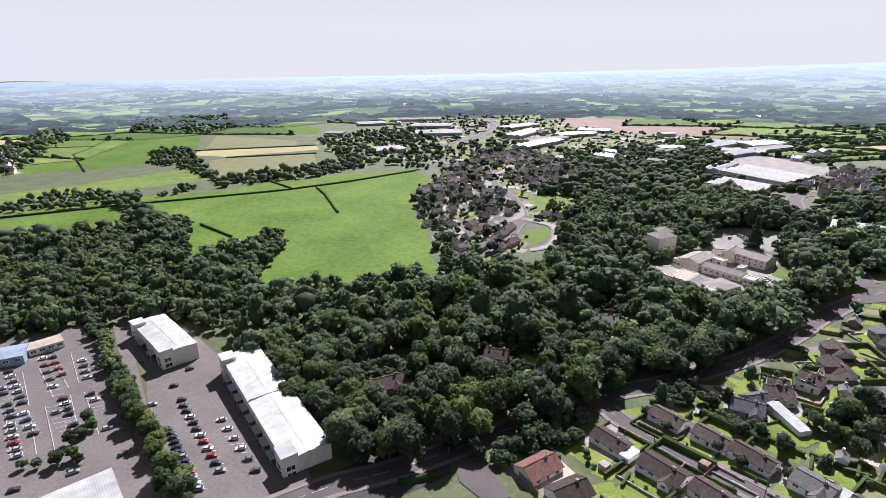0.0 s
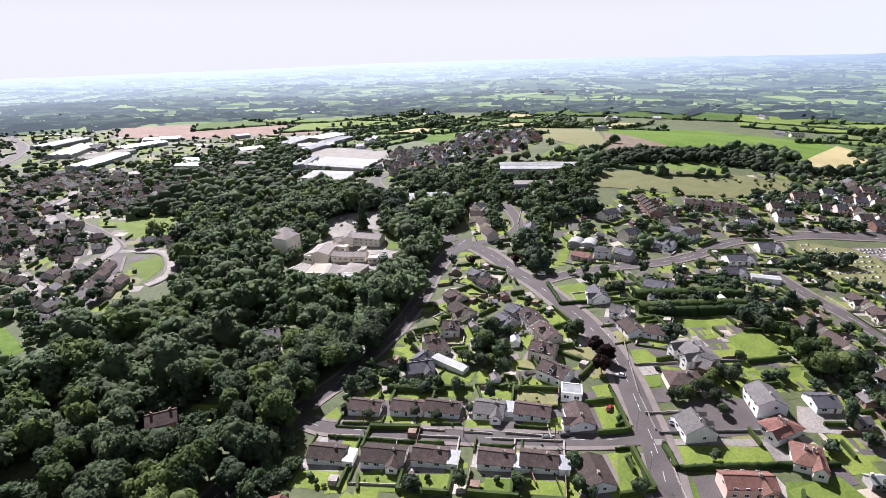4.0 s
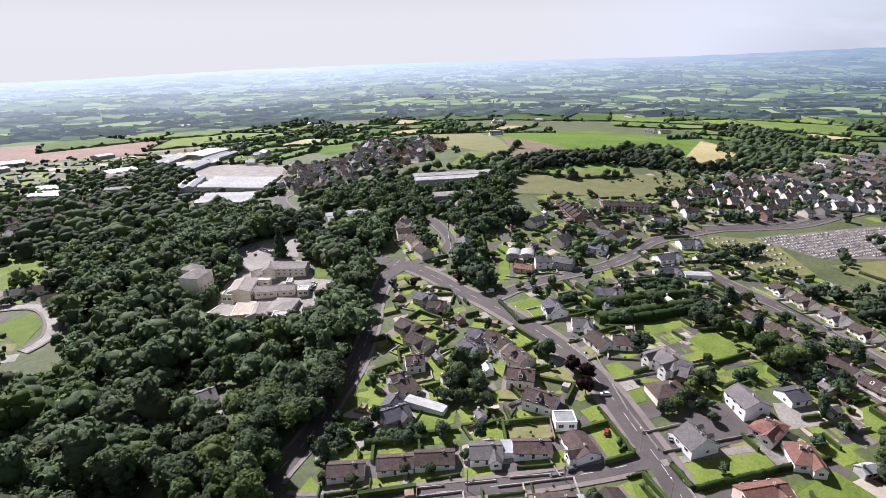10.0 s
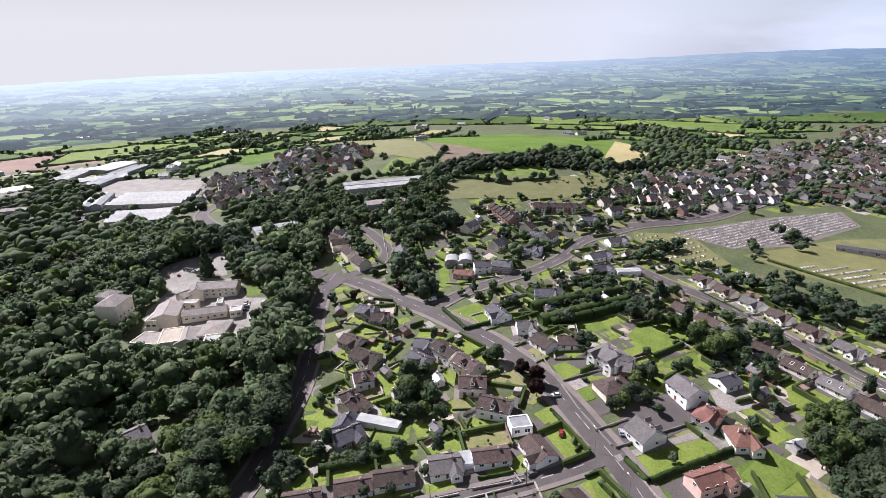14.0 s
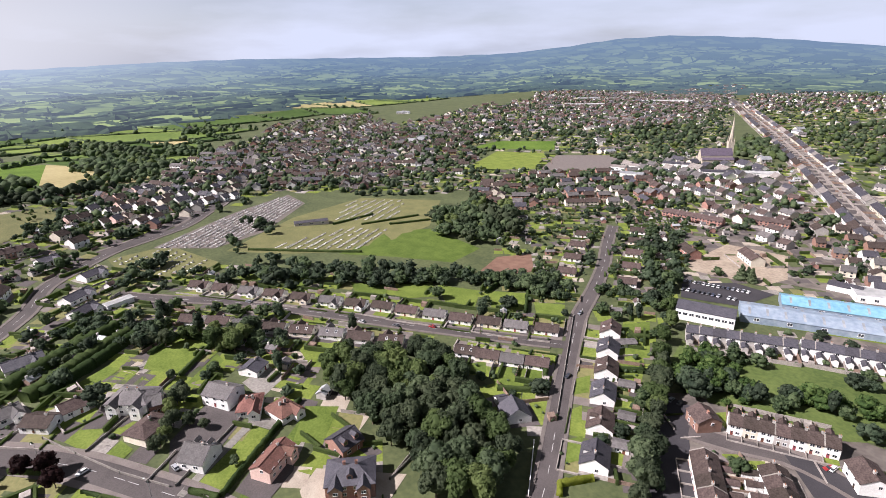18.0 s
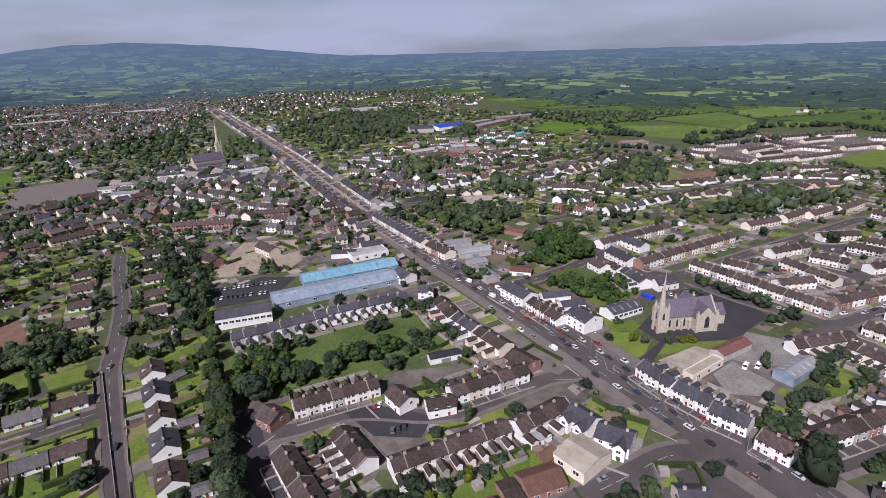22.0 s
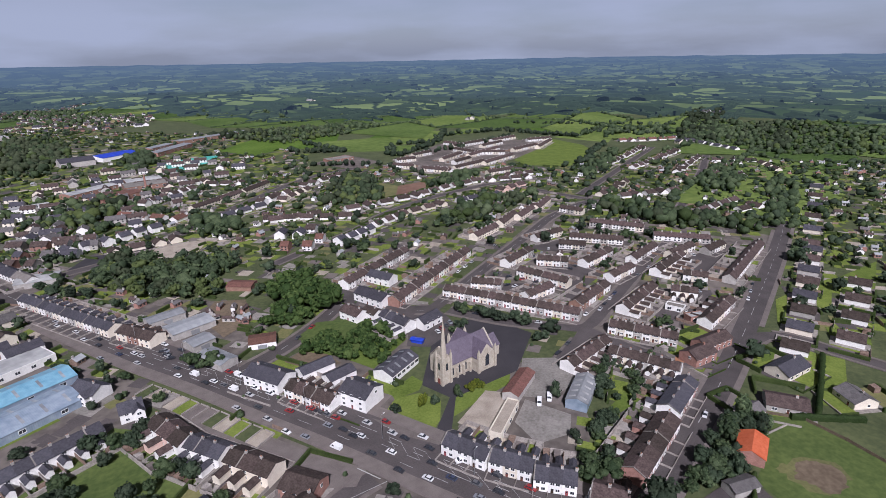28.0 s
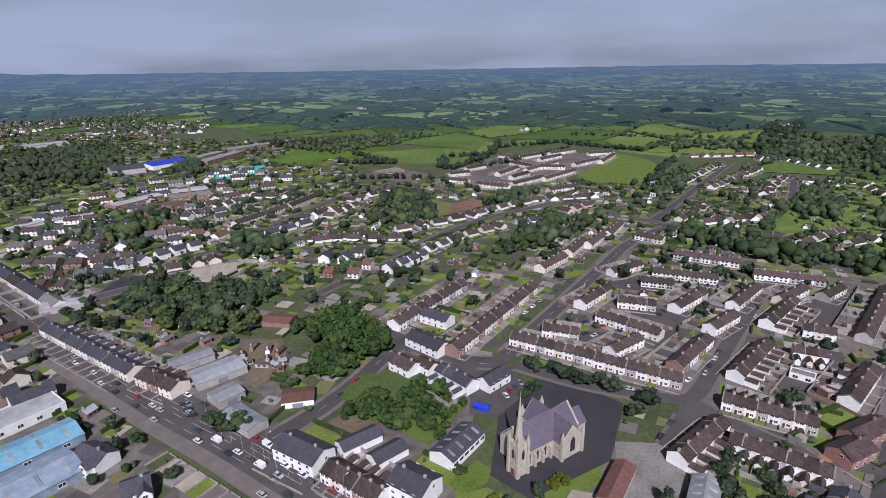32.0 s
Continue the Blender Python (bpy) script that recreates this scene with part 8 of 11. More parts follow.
# ---------------- worn ground of the town blocks ----------------
def block_ground(*pts):
    """Mixed tarmac and trodden ground under a block of houses and yards."""
    kept = set(TAKEN)
    sheet("ground", pts, "yard_mix", 0.025 + lift_next() * 0.05, "worn grey-brown yards and lanes behind the houses", "ground", cell=20)
    TAKEN.clear()
    TAKEN.update(kept)


block_ground((116.6, -292.5), (144.6, -379.0), (78.4, -343.6), (42.4, -297.7), (4.3, -279.5), (-13.6, -231.9), (2.0, -196.1))
block_ground((106.4, -239.5), (81.1, -254.7), (31.7, -205.7), (-30.0, -131.8), (-24.8, -110.8), (76.7, -154.6))
block_ground((0.1, -195.2), (-41.4, -218.9), (-73.3, -204.2), (-45.9, -149.7))
block_ground((-97.7, -234.8), (-217.0, -338.2), (-304.9, -306.7), (-341.6, -239.4), (-207.9, -152.5), (-175.5, -137.0), (-155.8, -129.2), (-113.0, -151.3), (-144.0, -179.5))
block_ground((-36.0, -246.1), (-54.8, -283.9), (-111.2, -334.2), (-152.3, -314.4), (-77.7, -233.3))
block_ground((-65.1, -136.7), (-95.7, -164.3), (-122.9, -159.7), (-105.7, -118.7), (-83.7, -96.3), (-70.5, -109.0))
block_ground((88.8, -88.0), (71.7, -109.9), (-25.7, -136.7), (-54.0, -103.7), (-27.3, -79.6), (26.3, -68.3), (31.0, -41.3), (55.4, -37.0))
block_ground((247.2, -251.7), (355.4, -393.7), (253.4, -513.5), (77.1, -296.6), (68.8, -249.3), (156.8, -209.6))

# ---------------- main street and terraces ----------------
yard((85.7, -88.6), (76.2, -90.1), (68.2, -76.7), (47.8, -52.7), (44.9, -42.7), (54.3, -41.1), (70.4, -63.5), mat="dark_asphalt", label="dark tarmac car park behind the terraces")
yard((46.5, -93.0), (35.7, -99.9), (15.3, -94.5), (17.0, -83.5), (32.5, -82.5), mat="dark_asphalt", label="dark tarmac forecourt between terraces")
field((101.5, -109.6), (109.2, -127.2), (83.4, -136.0), (42.3, -183.5), (19.5, -169.9), (15.5, -145.3), (40.0, -114.5), (75.4, -97.5), mat="rough_field", label="rough green field behind the terraces")
TW = ("white_wall", "cream_wall", "white_wall", "grey_wall")
terrace((63.6, -89.9), (38.2, -106.8), 7, 7.5, walls=TW, roof="brown_roof", front=-1, group="terrace along the side street")
house((72.1, -86.2), (64.9, -82.6), 8, 5.0, 2.4, "brick_wall", "brown_roof", 2, "end_house", chim=1)
house((30.9, -103.0), (23.8, -96.4), 8, 4.8, 2.3, "white_wall", "brown_roof", 2, "end_house", chim=1)
house((17.8, -96.1), (8.9, -100.2), 7.5, 4.4, 2.0, "white_wall", "brown_roof", 2, "detached_house")
terrace((10.9, -103.6), (-14.8, -121.3), 5, 7.5, walls=TW, roof="brown_roof", front=-1, group="terrace along the side street")
terrace((57.2, -68.2), (31.8, -41.7), 7, 8.0, walls=("cream_wall", "white_wall"), roof="brown_roof", front=-1, group="terrace facing the car park")
terrace((42.9, -79.3), (29.3, -66.3), 4, 8.0, walls=("white_wall",), roof="brown_roof", front=1, group="short white terrace")
terrace((22.5, -66.7), (-10.0, -88.5), 9, 7.5, walls=TW, roof="brown_roof", front=1, group="long white terrace")
terrace((-12.6, -88.0), (-28.7, -102.5), 4, 8.0, walls=("white_wall",), roof="brown_roof", front=1, group="long white terrace")
house((-30.5, -98.4), (-37.8, -91.8), 8.5, 5.4, 2.6, "white_wall", "slate_roof", 2, "corner_house", chim=2, gable_front=2)
house((-38.5, -89.9), (-48.3, -85.8), 9, 5.4, 2.6, "white_wall", "slate_roof", 2, "corner_house", chim=2, gable_front=1)
shed((-28.7, -81.9), (-37.1, -74.7), 13, 5.0, 1.5, "cream_wall", "gravel", "store_building", "cream gabled store with a pale brown roof", strips=2)
shed((-17.5, -84.5), (-22.8, -88.8), 4, 2.6, 0.3, "white_wall", "white_metal", "container_store", "white flat-topped store in a yard")
house((-15.7, -65.3), (-26.1, -71.2), 9, 3.2, 2.2, "brick_wall", "red_roof", 1, "brick_bungalow", chim=0)
house((-4.1, -51.9), (-10.1, -56.2), 8, 4.0, 2.2, "white_wall", "red_roof", 1, "red_roofed_house", chim=1)
shed((-10.4, -62.0), (-15.0, -64.6), 8, 2.8, 0.6, "brick_wall", "brown_roof", "workshop", "low brick workshop with a brown roof")
flat_block((-23.8, -75.5), (-27.2, -79.9), (-21.7, -79.8), 2.6, "red_earth", "red_earth", "lean_to", "rust-red sheet metal lean-to")
shed((23.1, -127.6), (11.7, -133.7), 4.5, 3.0, 0.7, "white_wall", "black_metal", "long_shed", "white garden shed with a black roof", doors=1)
house((-56.5, -65.5), (-64.4, -66.2), 9, 4.8, 2.6, "cream_wall", "slate_roof", 2, "corner_villa", gable_front=2, chim=2)
# far side of the main street
MS = dict(group="shops and houses along the main street")
terrace((-58.2, -129.1), (-67.3, -117.0), 3, 8, walls=("white_wall",), roof="slate_roof", front=-1, **MS)
terrace((-67.7, -117.0), (-77.3, -107.9), 3, 8, walls=("white_wall", "cream_wall"), roof="slate_roof", front=-1, **MS)
terrace((-75.9, -106.0), (-85.7, -99.0), 3, 8, walls=("white_wall",), roof="slate_roof", front=-1, **MS)
terrace((-86.8, -94.0), (-93.9, -86.8), 2, 8, walls=("white_wall",), roof="brown_roof", front=-1, **MS)
terrace((-100.8, -94.0), (-128.9, -109.7), 5, 8, walls=("brick_wall", "white_wall", "grey_wall"), roof="brown_roof", front=-1, group="terrace along the long road")
terrace((-131.0, -112.6), (-150.9, -123.6), 4, 8, walls=("white_wall", "brick_wall"), roof="slate_roof", front=-1, group="terrace along the long road")
house((-163.5, -136.2), (-176.0, -137.9), 8, 4.8, 2.4, "brick_wall", "brown_roof", 2, "end_house")
house((-35.4, -168.3), (-42.9, -159.0), 10.5, 7.0, 2.6, "white_wall", "slate_roof", 3, "white_pub", chim=2, front=-1, )
shed((-49.6, -172.4), (-63.7, -182.8), 9, 4.0, 1.8, "white_wall", "slate_roof", "long_hall", "long slate-roofed hall behind the white building", strips=6, lights=4)
terrace((-16.7, -179.7), (-30.1, -162.6), 5, 8, walls=("white_wall", "cream_wall", "white_wall", "brick_wall"), roof="brown_roof", front=-1, **MS)
house((-4.2, -195.6), (-15.6, -182.9), 10, 5.6, 2.6, "white_wall", "slate_roof", 2, "corner_shop", chim=2)
terrace((101.6, -319.6), (51.5, -259.8), 12, 8, walls=("white_wall", "grey_wall", "cream_wall"), roof="slate_roof", front=-1, **MS)
terrace((48.0, -257.0), (32.7, -241.3), 3, 9, walls=("cream_wall", "brick_wall"), roof="brown_roof", front=-1, **MS)
for a, b, d in (((29.3, -246.4), (11.6, -254.8), 12), ((20.2, -229.3), (11.5, -234.7), 9), ((39.4, -261.6), (24.3, -268.5), 8), ((13.5, -220.2), (4.1, -207.4), 8), ((113.9, -350.0), (93.0, -351.9), 14)):
    shed(a, b, d, 3.8, 0.9, "grey_wall", RND.choice(("white_metal", "grey_metal", "grey_metal")), "workshop", "low pale-roofed workshop behind the street", doors=1)
shed((-4.0, -223.0), (-15.4, -221.9), 9, 3.0, 0.8, "white_wall", "red_roof", "rusty_store", "white store with a rusty red roof", doors=1)
shed((2.1, -295.3), (-10.5, -289.2), 9, 3.0, 1.0, "brick_wall", "red_roof", "old_store", "old red-roofed store in a yard")
# near side of the main street
def front_strips(A, B, depth, n):
    """Low walls between the narrow front gardens of a row, from the footway A to B back to the houses."""
    (xa, ya), (xb, yb) = A, B
    rot, L = math.atan2(yb - ya, xb - xa), math.hypot(xb - xa, yb - ya)
    for k in range(n + 1):
        x, y = xa + (xb - xa) * k / n, ya + (yb - ya) * k / n
        plot_bar(x, y, rot, -0.12, -depth, 0.12, 0, 0.9, 7)
        if k < n:
            plot_bar(x, y, rot, 0.9, -0.12, L / n, 0.12, 0.8, 7)
            m = RND.choice((2, 4, 5, 0, 0, 9))
            c, sn = math.cos(rot), math.sin(rot)
            q = [(x + c * u - sn * v, y + sn * u + c * v) for u, v in ((0.15, -depth), (L / n - 0.15, -depth), (L / n - 0.15, -0.15), (0.15, -0.15))]
            PLOT.face([(px, py, ground(px, py) + 0.4) for px, py in q], m)


front_strips((32.1, -206.4), (-8.3, -157.5), 7.5, 12)
front_strips((-3.5, -190.5), (-27.5, -160.5), -5.0, 8)
terrace((27.6, -176.9), (17.1, -160.4), 3, 8.5, walls=("white_wall", "pink_wall"), roof="brown_roof", front=1, **MS)
terrace((4.8, -148.7), (-7.1, -136.1), 3, 8.5, walls=("cream_wall",), roof="brown_roof", front=1, **MS)
terrace((16.4, -160.5), (6.1, -149.7), 3, 8, walls=("white_wall",), roof="slate_roof", front=1, **MS)
house((40.9, -188.2), (33.5, -190.0), 8, 4.8, 2.4, "white_wall", "slate_roof", 2, "gabled_house", gable_front=1, plot=False)
house((57.0, -212.5), (48.4, -204.6), 8, 4.8, 2.4, "white_wall", "slate_roof", 2, "gabled_house", gable_front=1, plot=False)
house((-9.6, -131.9), (-17.7, -124.6), 9, 4.8, 2.2, "brick_wall", "brown_roof", 2, "brick_shop", chim=0)
# the blue factory and the hall
for a, b, d, mt, lt in (((111.9, -171.5), (58.6, -209.4), 16, "blue_grey_metal", 9), ((107.7, -197.5), (63.5, -227.9), 14, "blue_metal", 7)):
    shed(a, b, d, 3.9, 1.9, "blue_grey_metal", mt, "factory", "long factory shed with a pale blue sheet roof", strips=5, lights=lt)
flat_block((89.8, -230.9), (71.7, -244.8), (96.4, -243.7), 3.4, "white_wall", "white_metal", "flat_store", "flat white-roofed store behind the blue factory")
shed((106.4, -239.3), (92.0, -243.1), 7, 3.6, 1.4, "white_wall", "slate_roof", "back_store", "slate-roofed store behind the factory"), house((91.6, -251.2), (80.1, -258.7), 8, 4.8, 2.2, "white_wall", "slate_roof", 2, "gabled_shop", chim=1, plot=False)
yard((59.3, -201.1), (54.5, -214.9), (43.9, -203.1), (53.2, -195.7), mat="concrete", label="pale concrete yard beside a white house")
shed((128.0, -147.7), (106.3, -159.7), 11, 6.5, 2.0, "white_wall", "slate_roof", "town_hall", "long white two-storey hall with a dark slate roof", strips=9)
yard((150.5, -180.9), (135.9, -205.0), (115.6, -207.4), (116.3, -180.0), (139.4, -165.5), mat="dark_asphalt", label="tarmac car park beside the hall")
parked((153.5, -184.1), (124.2, -198.5), 15, 80, "cars beside the hall", 0.08), parked((144.7, -174.3), (122.7, -184.6), 11, 80, "cars beside the hall", 0.08)
bay_lines((153.5, -184.1), (124.2, -198.5), 15, 80), bay_lines((144.7, -174.3), (122.7, -184.6), 12, 80)
terrace((111.3, -131.8), (78.3, -157.4), 8, 7, walls=("grey_wall", "white_wall"), roof="slate_roof", front=1, group="white back-to-field terrace")
terrace((77.9, -159.4), (44.8, -180.3), 8, 7, walls=("white_wall",), roof="slate_roof", front=1, group="white back-to-field terrace")
lawn((109.9, -173.7), (66.3, -203.2), (60.3, -196.0), (103.9, -167.6))
hedge((110.6, -175.0), (67.0, -205.5), w=1.8, h=2.0)
field((169.1, -208.0), (177.4, -260.1), (143.8, -270.1), (123.3, -232.9), (125.5, -213.4), (159.8, -202.0), mat="sand", label="sandy building site behind the factory")
house((183.8, -225.4), (170.5, -218.6), 8, 5, 2.6, "brick_wall", "brown_roof", 2, "brick_house"), house((157.8, -247.6), (143.2, -237.8), 8, 5, 2.6, "cream_wall", "brown_roof", 2, "old_house")
trees((139.4, -211.7), (129.7, -212.9), 4, 8.0, shape="conifer", mats=("leaf",), where="on the building site", group="conifers")
terrace((246.2, -284.5), (203.8, -295.2), 8, 8, walls=("brick_wall",), roof="brown_roof", front=1, annexe=False, group="brick terrace with gables"), terrace((199.6, -318.2), (174.8, -327.6), 5, 8, walls=("brick_wall",), roof="brown_roof", front=1, annexe=False, group="brick terrace with gables")
estate(((331.9, -362.8), (299.3, -423.3), (210.9, -419.1), (139.6, -290.2), (149.4, -282.4), (224.7, -327.0), (281.9, -304.1)), -10, 14, 22, name="town_houses", label="mixed roofs behind the main street")
estate(((406.9, -400.8), (392.5, -471.1), (322.2, -508.5), (252.7, -482.2), (210.9, -419.1), (347.2, -382.9)), -10, 22, 22, name="town_blocks", label="long pale school and shop blocks", L=22, D=11, walls=("white_wall", "cream_wall", "grey_wall"), roofs=("grey_roof", "slate_roof", "pale_roof"))
# trees round the field
for a, b, n, h in (((88.6, -91.7), (76.2, -109.2), 10, 8), ((76.2, -109.2), (56.4, -120.7), 10, 7), ((91.8, -120.0), (81.3, -131.2), 6, 7), ((79.6, -136.6), (77.8, -142.1), 2, 6), ((226.7, -242.2), (137.7, -145.1), 14, 8)):
    trees(a, b, n, h, spread=4, where="round the rough field", group="field trees")
for k, p in enumerate(((45.1, -177.2), (39.4, -171.4), (41.8, -164.5), (47.1, -172.4), (52.6, -158.7), (52.9, -149.9), (47.9, -152.1), (23.9, -151.4), (19.8, -152.1), (16.4, -146.7), (27.3, -145.5), (33.3, -145.6), (29.6, -138.7), (32.3, -131.7), (34.3, -125.6), (36.6, -121.4), (45.2, -126.7), (49.3, -125.5), (25.7, -137.8), (8.4, -132.1), (32.2, -175.5), (34.4, -169.6))):
    tree(p, (6.0, 7.0, 5.0, 6.5)[k % 4], (4.0, 3.4, 3.0)[k % 3], mat=("leaf", "leaf_light", "leaf_dark")[k % 3], where="in the rough field behind the terraces", group="field trees")
trees((9.9, -59.2), (-5.3, -71.0), 6, 4.5, where="in the back gardens", mats=("leaf_light", "leaf_gold", "leaf"), group="garden shrubs"), trees((21.8, -52.9), (9.9, -59.2), 5, 6.0, group="garden shrubs", where="in the back gardens")
lawn((19.7, -57.6), (-8.3, -76.5), (-18.5, -83.5), (-17.2, -73.0), (-3.7, -57.2), (15.9, -49.8))
lawn((-25.6, -69.6), (-32.4, -77.9), (-33.9, -74.5), (-27.2, -65.4))
tree((-94.9, -76.9), 13, 7.0, mat="leaf_dark", where="at the corner of the main street"), tree((-69.4, -78.0), 6, 1.6, shape="tall", mat="leaf_dark"), trees((-39.5, -63.2), (-52.4, -69.6), 5, 5.0, group="garden shrubs")
trees((20.6, -219.7), (11.0, -207.7), 4, 7.0, mats=("leaf_light",), where="by the street junction", group="junction trees")

# ---------------- church ----------------
yard((-62.3, -164.0), (-80.5, -198.6), (-107.4, -207.3), (-120.5, -182.1), (-99.5, -158.1), (-70.9, -151.8), (-61.2, -133.2), (-56.0, -135.3), (-68.9, -152.6), mat="dark_asphalt", label="dark tarmac round the church")
lawn((-42.9, -151.4), (-50.7, -160.1), (-59.7, -159.7), (-65.2, -152.1), (-61.0, -142.1), (-56.5, -137.8)), lawn((-49.7, -164.8), (-61.0, -171.4), (-63.5, -165.7), (-60.2, -161.3), (-50.4, -159.3))
lawn((-66.0, -142.0), (-70.9, -151.8), (-85.9, -158.9), (-98.4, -160.9), (-92.5, -151.6), (-78.2, -146.8))
yard((-39.9, -152.5), (-43.4, -149.3), (-56.2, -135.9), (-57.2, -129.8), (-45.4, -141.3), mat="paving", label="pinkish paved forecourt beside the street")


def church(P, Q):
    """A cruciform stone church with a corner tower and spire; P is the tower's foot, Q the far end of the nave wall."""
    (xa, ya), (xb, yb) = P, Q
    L, rot = math.hypot(xb - xa, yb - ya), math.atan2(yb - ya, xb - xa)
    t = thing("church", xa, ya, rot, "pale stone church with a purple slate roof and a slender spire", "church")
    L, D = L * 0.86, 10.6
    s = Shape()
    s.gable_walls(L, D, 6.4, 5.8, -1)
    nave = part("nave_wall", s.mesh("nave_wall", ["stone"]), t, at(L / 2 + 1, D / 2 - 1, 0))
    s = Shape()
    s.gable_roof(L - 1.0, D, 6.4, 5.8, 0.3, 0.2)
    part("nave_roof", s.mesh("nave_roof", ["purple_roof"]), t, at(L / 2 + 1, D / 2 - 1, 0))
    for e in (-1, 1):
        s = Shape()
        s.gable_roof(0.5, D, 6.75, 5.8, 0.1, 0.3)
        part("gable_coping", s.mesh("gable_coping", ["stone"]), t, at(L / 2 + 1 + e * (L / 2 - 0.2), D / 2 - 1, 0))
    T = D + 7.5
    s = Shape()
    s.gable_walls(T, 9.0, 6.4, 5.0, -1)
    part("transept_wall", s.mesh("transept_wall", ["stone"]), t, at(L * 0.76, D / 2 - 1, 0, math.pi / 2))
    s = Shape()
    s.gable_roof(T - 1.0, 9.0, 6.4, 5.0, 0.3, 0.2)
    part("transept_roof", s.mesh("transept_roof", ["purple_roof"]), t, at(L * 0.76, D / 2 - 1, 0.01, math.pi / 2))
    s = Shape()
    s.gable_walls(5.5, 7.5, 5.0, 3.6, -1)
    part("chancel_wall", s.mesh("chancel_wall", ["stone"]), t, at(L + 3.5, D / 2 - 1, 0))
    s = Shape()
    s.gable_roof(5.5, 7.5, 5.0, 3.6, 0.3, 0.2)
    part("chancel_roof", s.mesh("chancel_roof", ["purple_roof"]), t, at(L + 3.5, D / 2 - 1, 0))

    def lancet():
        g = Shape()
        g.box(-0.75, -0.16, -1.9, 0.75, 0.0, 1.5, 0)
        g.box(-0.45, -0.2, -1.6, 0.45, -0.15, 1.2, 1)
        g.face([(-0.45, -0.2, 1.2), (0.45, -0.2, 1.2), (0.0, -0.2, 2.0)], 1)
        g.face([(-0.75, -0.16, 1.5), (0.75, -0.16, 1.5), (0.0, -0.16, 2.5)], 0)
        return g.mesh("lancet_window", ["stone", "glass"])

    lm = shared("lancet", lancet)
    for k in range(6):
        x = 3.5 + k * (L - 4) / 6
        if abs(x - L * 0.76) < 5.2:
            continue
        for sd, y in ((0, -1.0), (math.pi, D - 1.0)):
            part("lancet_window", lm, t, at(x, y, 3.4, sd))
        for y, o in ((-1.0, -0.5), (D - 1.0, 0.5)):
            g = Shape()
            g.box(-0.35, -0.6, -1, 0.35, 0.6, 4.6)
            part("buttress", shared("buttress", lambda: g.mesh("buttress", ["stone"])), t, at(x + 1.9, y + o, 0))
    for y, sd in ((D / 2 - 1 - T / 2, 0), (D / 2 - 1 + T / 2, math.pi)):
        part("lancet_window", lm, t, at(L * 0.76, y, 4.6, sd, 2.2, 1, 1.5))
        for dx in (-4.3, 4.3):
            g = Shape()
            g.prism([(-0.5, -0.5), (0.5, -0.5), (0.5, 0.5), (-0.5, 0.5)], -1, 8.5)
            g.prism([(-0.5, -0.5), (0.5, -0.5), (0.5, 0.5), (-0.5, 0.5)], 8.5, 10.5, 0, 0.05)
            part("corner_pinnacle", shared("tpin", lambda: g.mesh("corner_pinnacle", ["stone"])), t, at(L * 0.76 + dx, y, 0))
    # tower and spire
    w = 2.0
    s = Shape()
    s.prism([(-w, -w), (w, -w), (w, w), (-w, w)], -1, 10.5, 0, 0.94)
    tower = part("tower", s.mesh("tower", ["stone"]), t, at(-0.4, -0.4, 0))
    for sx in (-1, 1):
        for sy in (-1, 1):
            g = Shape()
            g.prism([(-0.55, -0.55), (0.55, -0.55), (0.55, 0.55), (-0.55, 0.55)], -1, 8.5, 0, 0.75)
            g.prism([(-0.4, -0.4), (0.4, -0.4), (0.4, 0.4), (-0.4, 0.4)], 8.5, 11.6)
            g.prism([(-0.4, -0.4), (0.4, -0.4), (0.4, 0.4), (-0.4, 0.4)], 11.6, 14.2, 0, 0.04)
            part("tower_buttress", shared("tbut", lambda: g.mesh("tower_buttress", ["stone"])), tower, at(sx * 1.95, sy * 1.95, 0))
    s = Shape()
    s.box(-2.05, -2.05, 10.4, 2.05, 2.05, 10.75)
    for k in range(5):
        for a, b in ((-1.9 + 0.95 * k, -1.95), (-1.9 + 0.95 * k, 1.95)):
            s.box(a - 0.25, b - 0.12, 10.75, a + 0.25, b + 0.12, 11.35)
            s.box(b - 0.12, a - 0.25, 10.75, b + 0.12, a + 0.25, 11.35)
    part("parapet", s.mesh("parapet", ["stone"]), tower)
    s = Shape()
    s.prism([(1.35 * math.cos(k * math.pi / 4 + 0.39), 1.35 * math.sin(k * math.pi / 4 + 0.39)) for k in range(8)], 10.7, 26.5, 0, 0.05)
    s.box(-0.04, -0.04, 26.4, 0.04, 0.04, 27.7)
    s.box(-0.3, -0.04, 27.1, 0.3, 0.04, 27.2)
    part("spire", s.mesh("spire", ["stone"]), tower)
    for k in range(4):
        part("belfry_window", lm, tower, at(*((0, -1.92), (1.92, 0), (0, 1.92), (-1.92, 0))[k], 7.6, k * math.pi / 2, 1.1, 1, 0.9))
    g = Shape()
    g.box(-1.0, -0.15, -0.2, 1.0, 0, 3.0, 0)
    g.box(-0.7, -0.2, 0, 0.7, -0.14, 2.5, 1)
    part("door", g.mesh("door", ["stone", "door"]), tower, at(-2.0, 0, 0, -math.pi / 2))
    return t


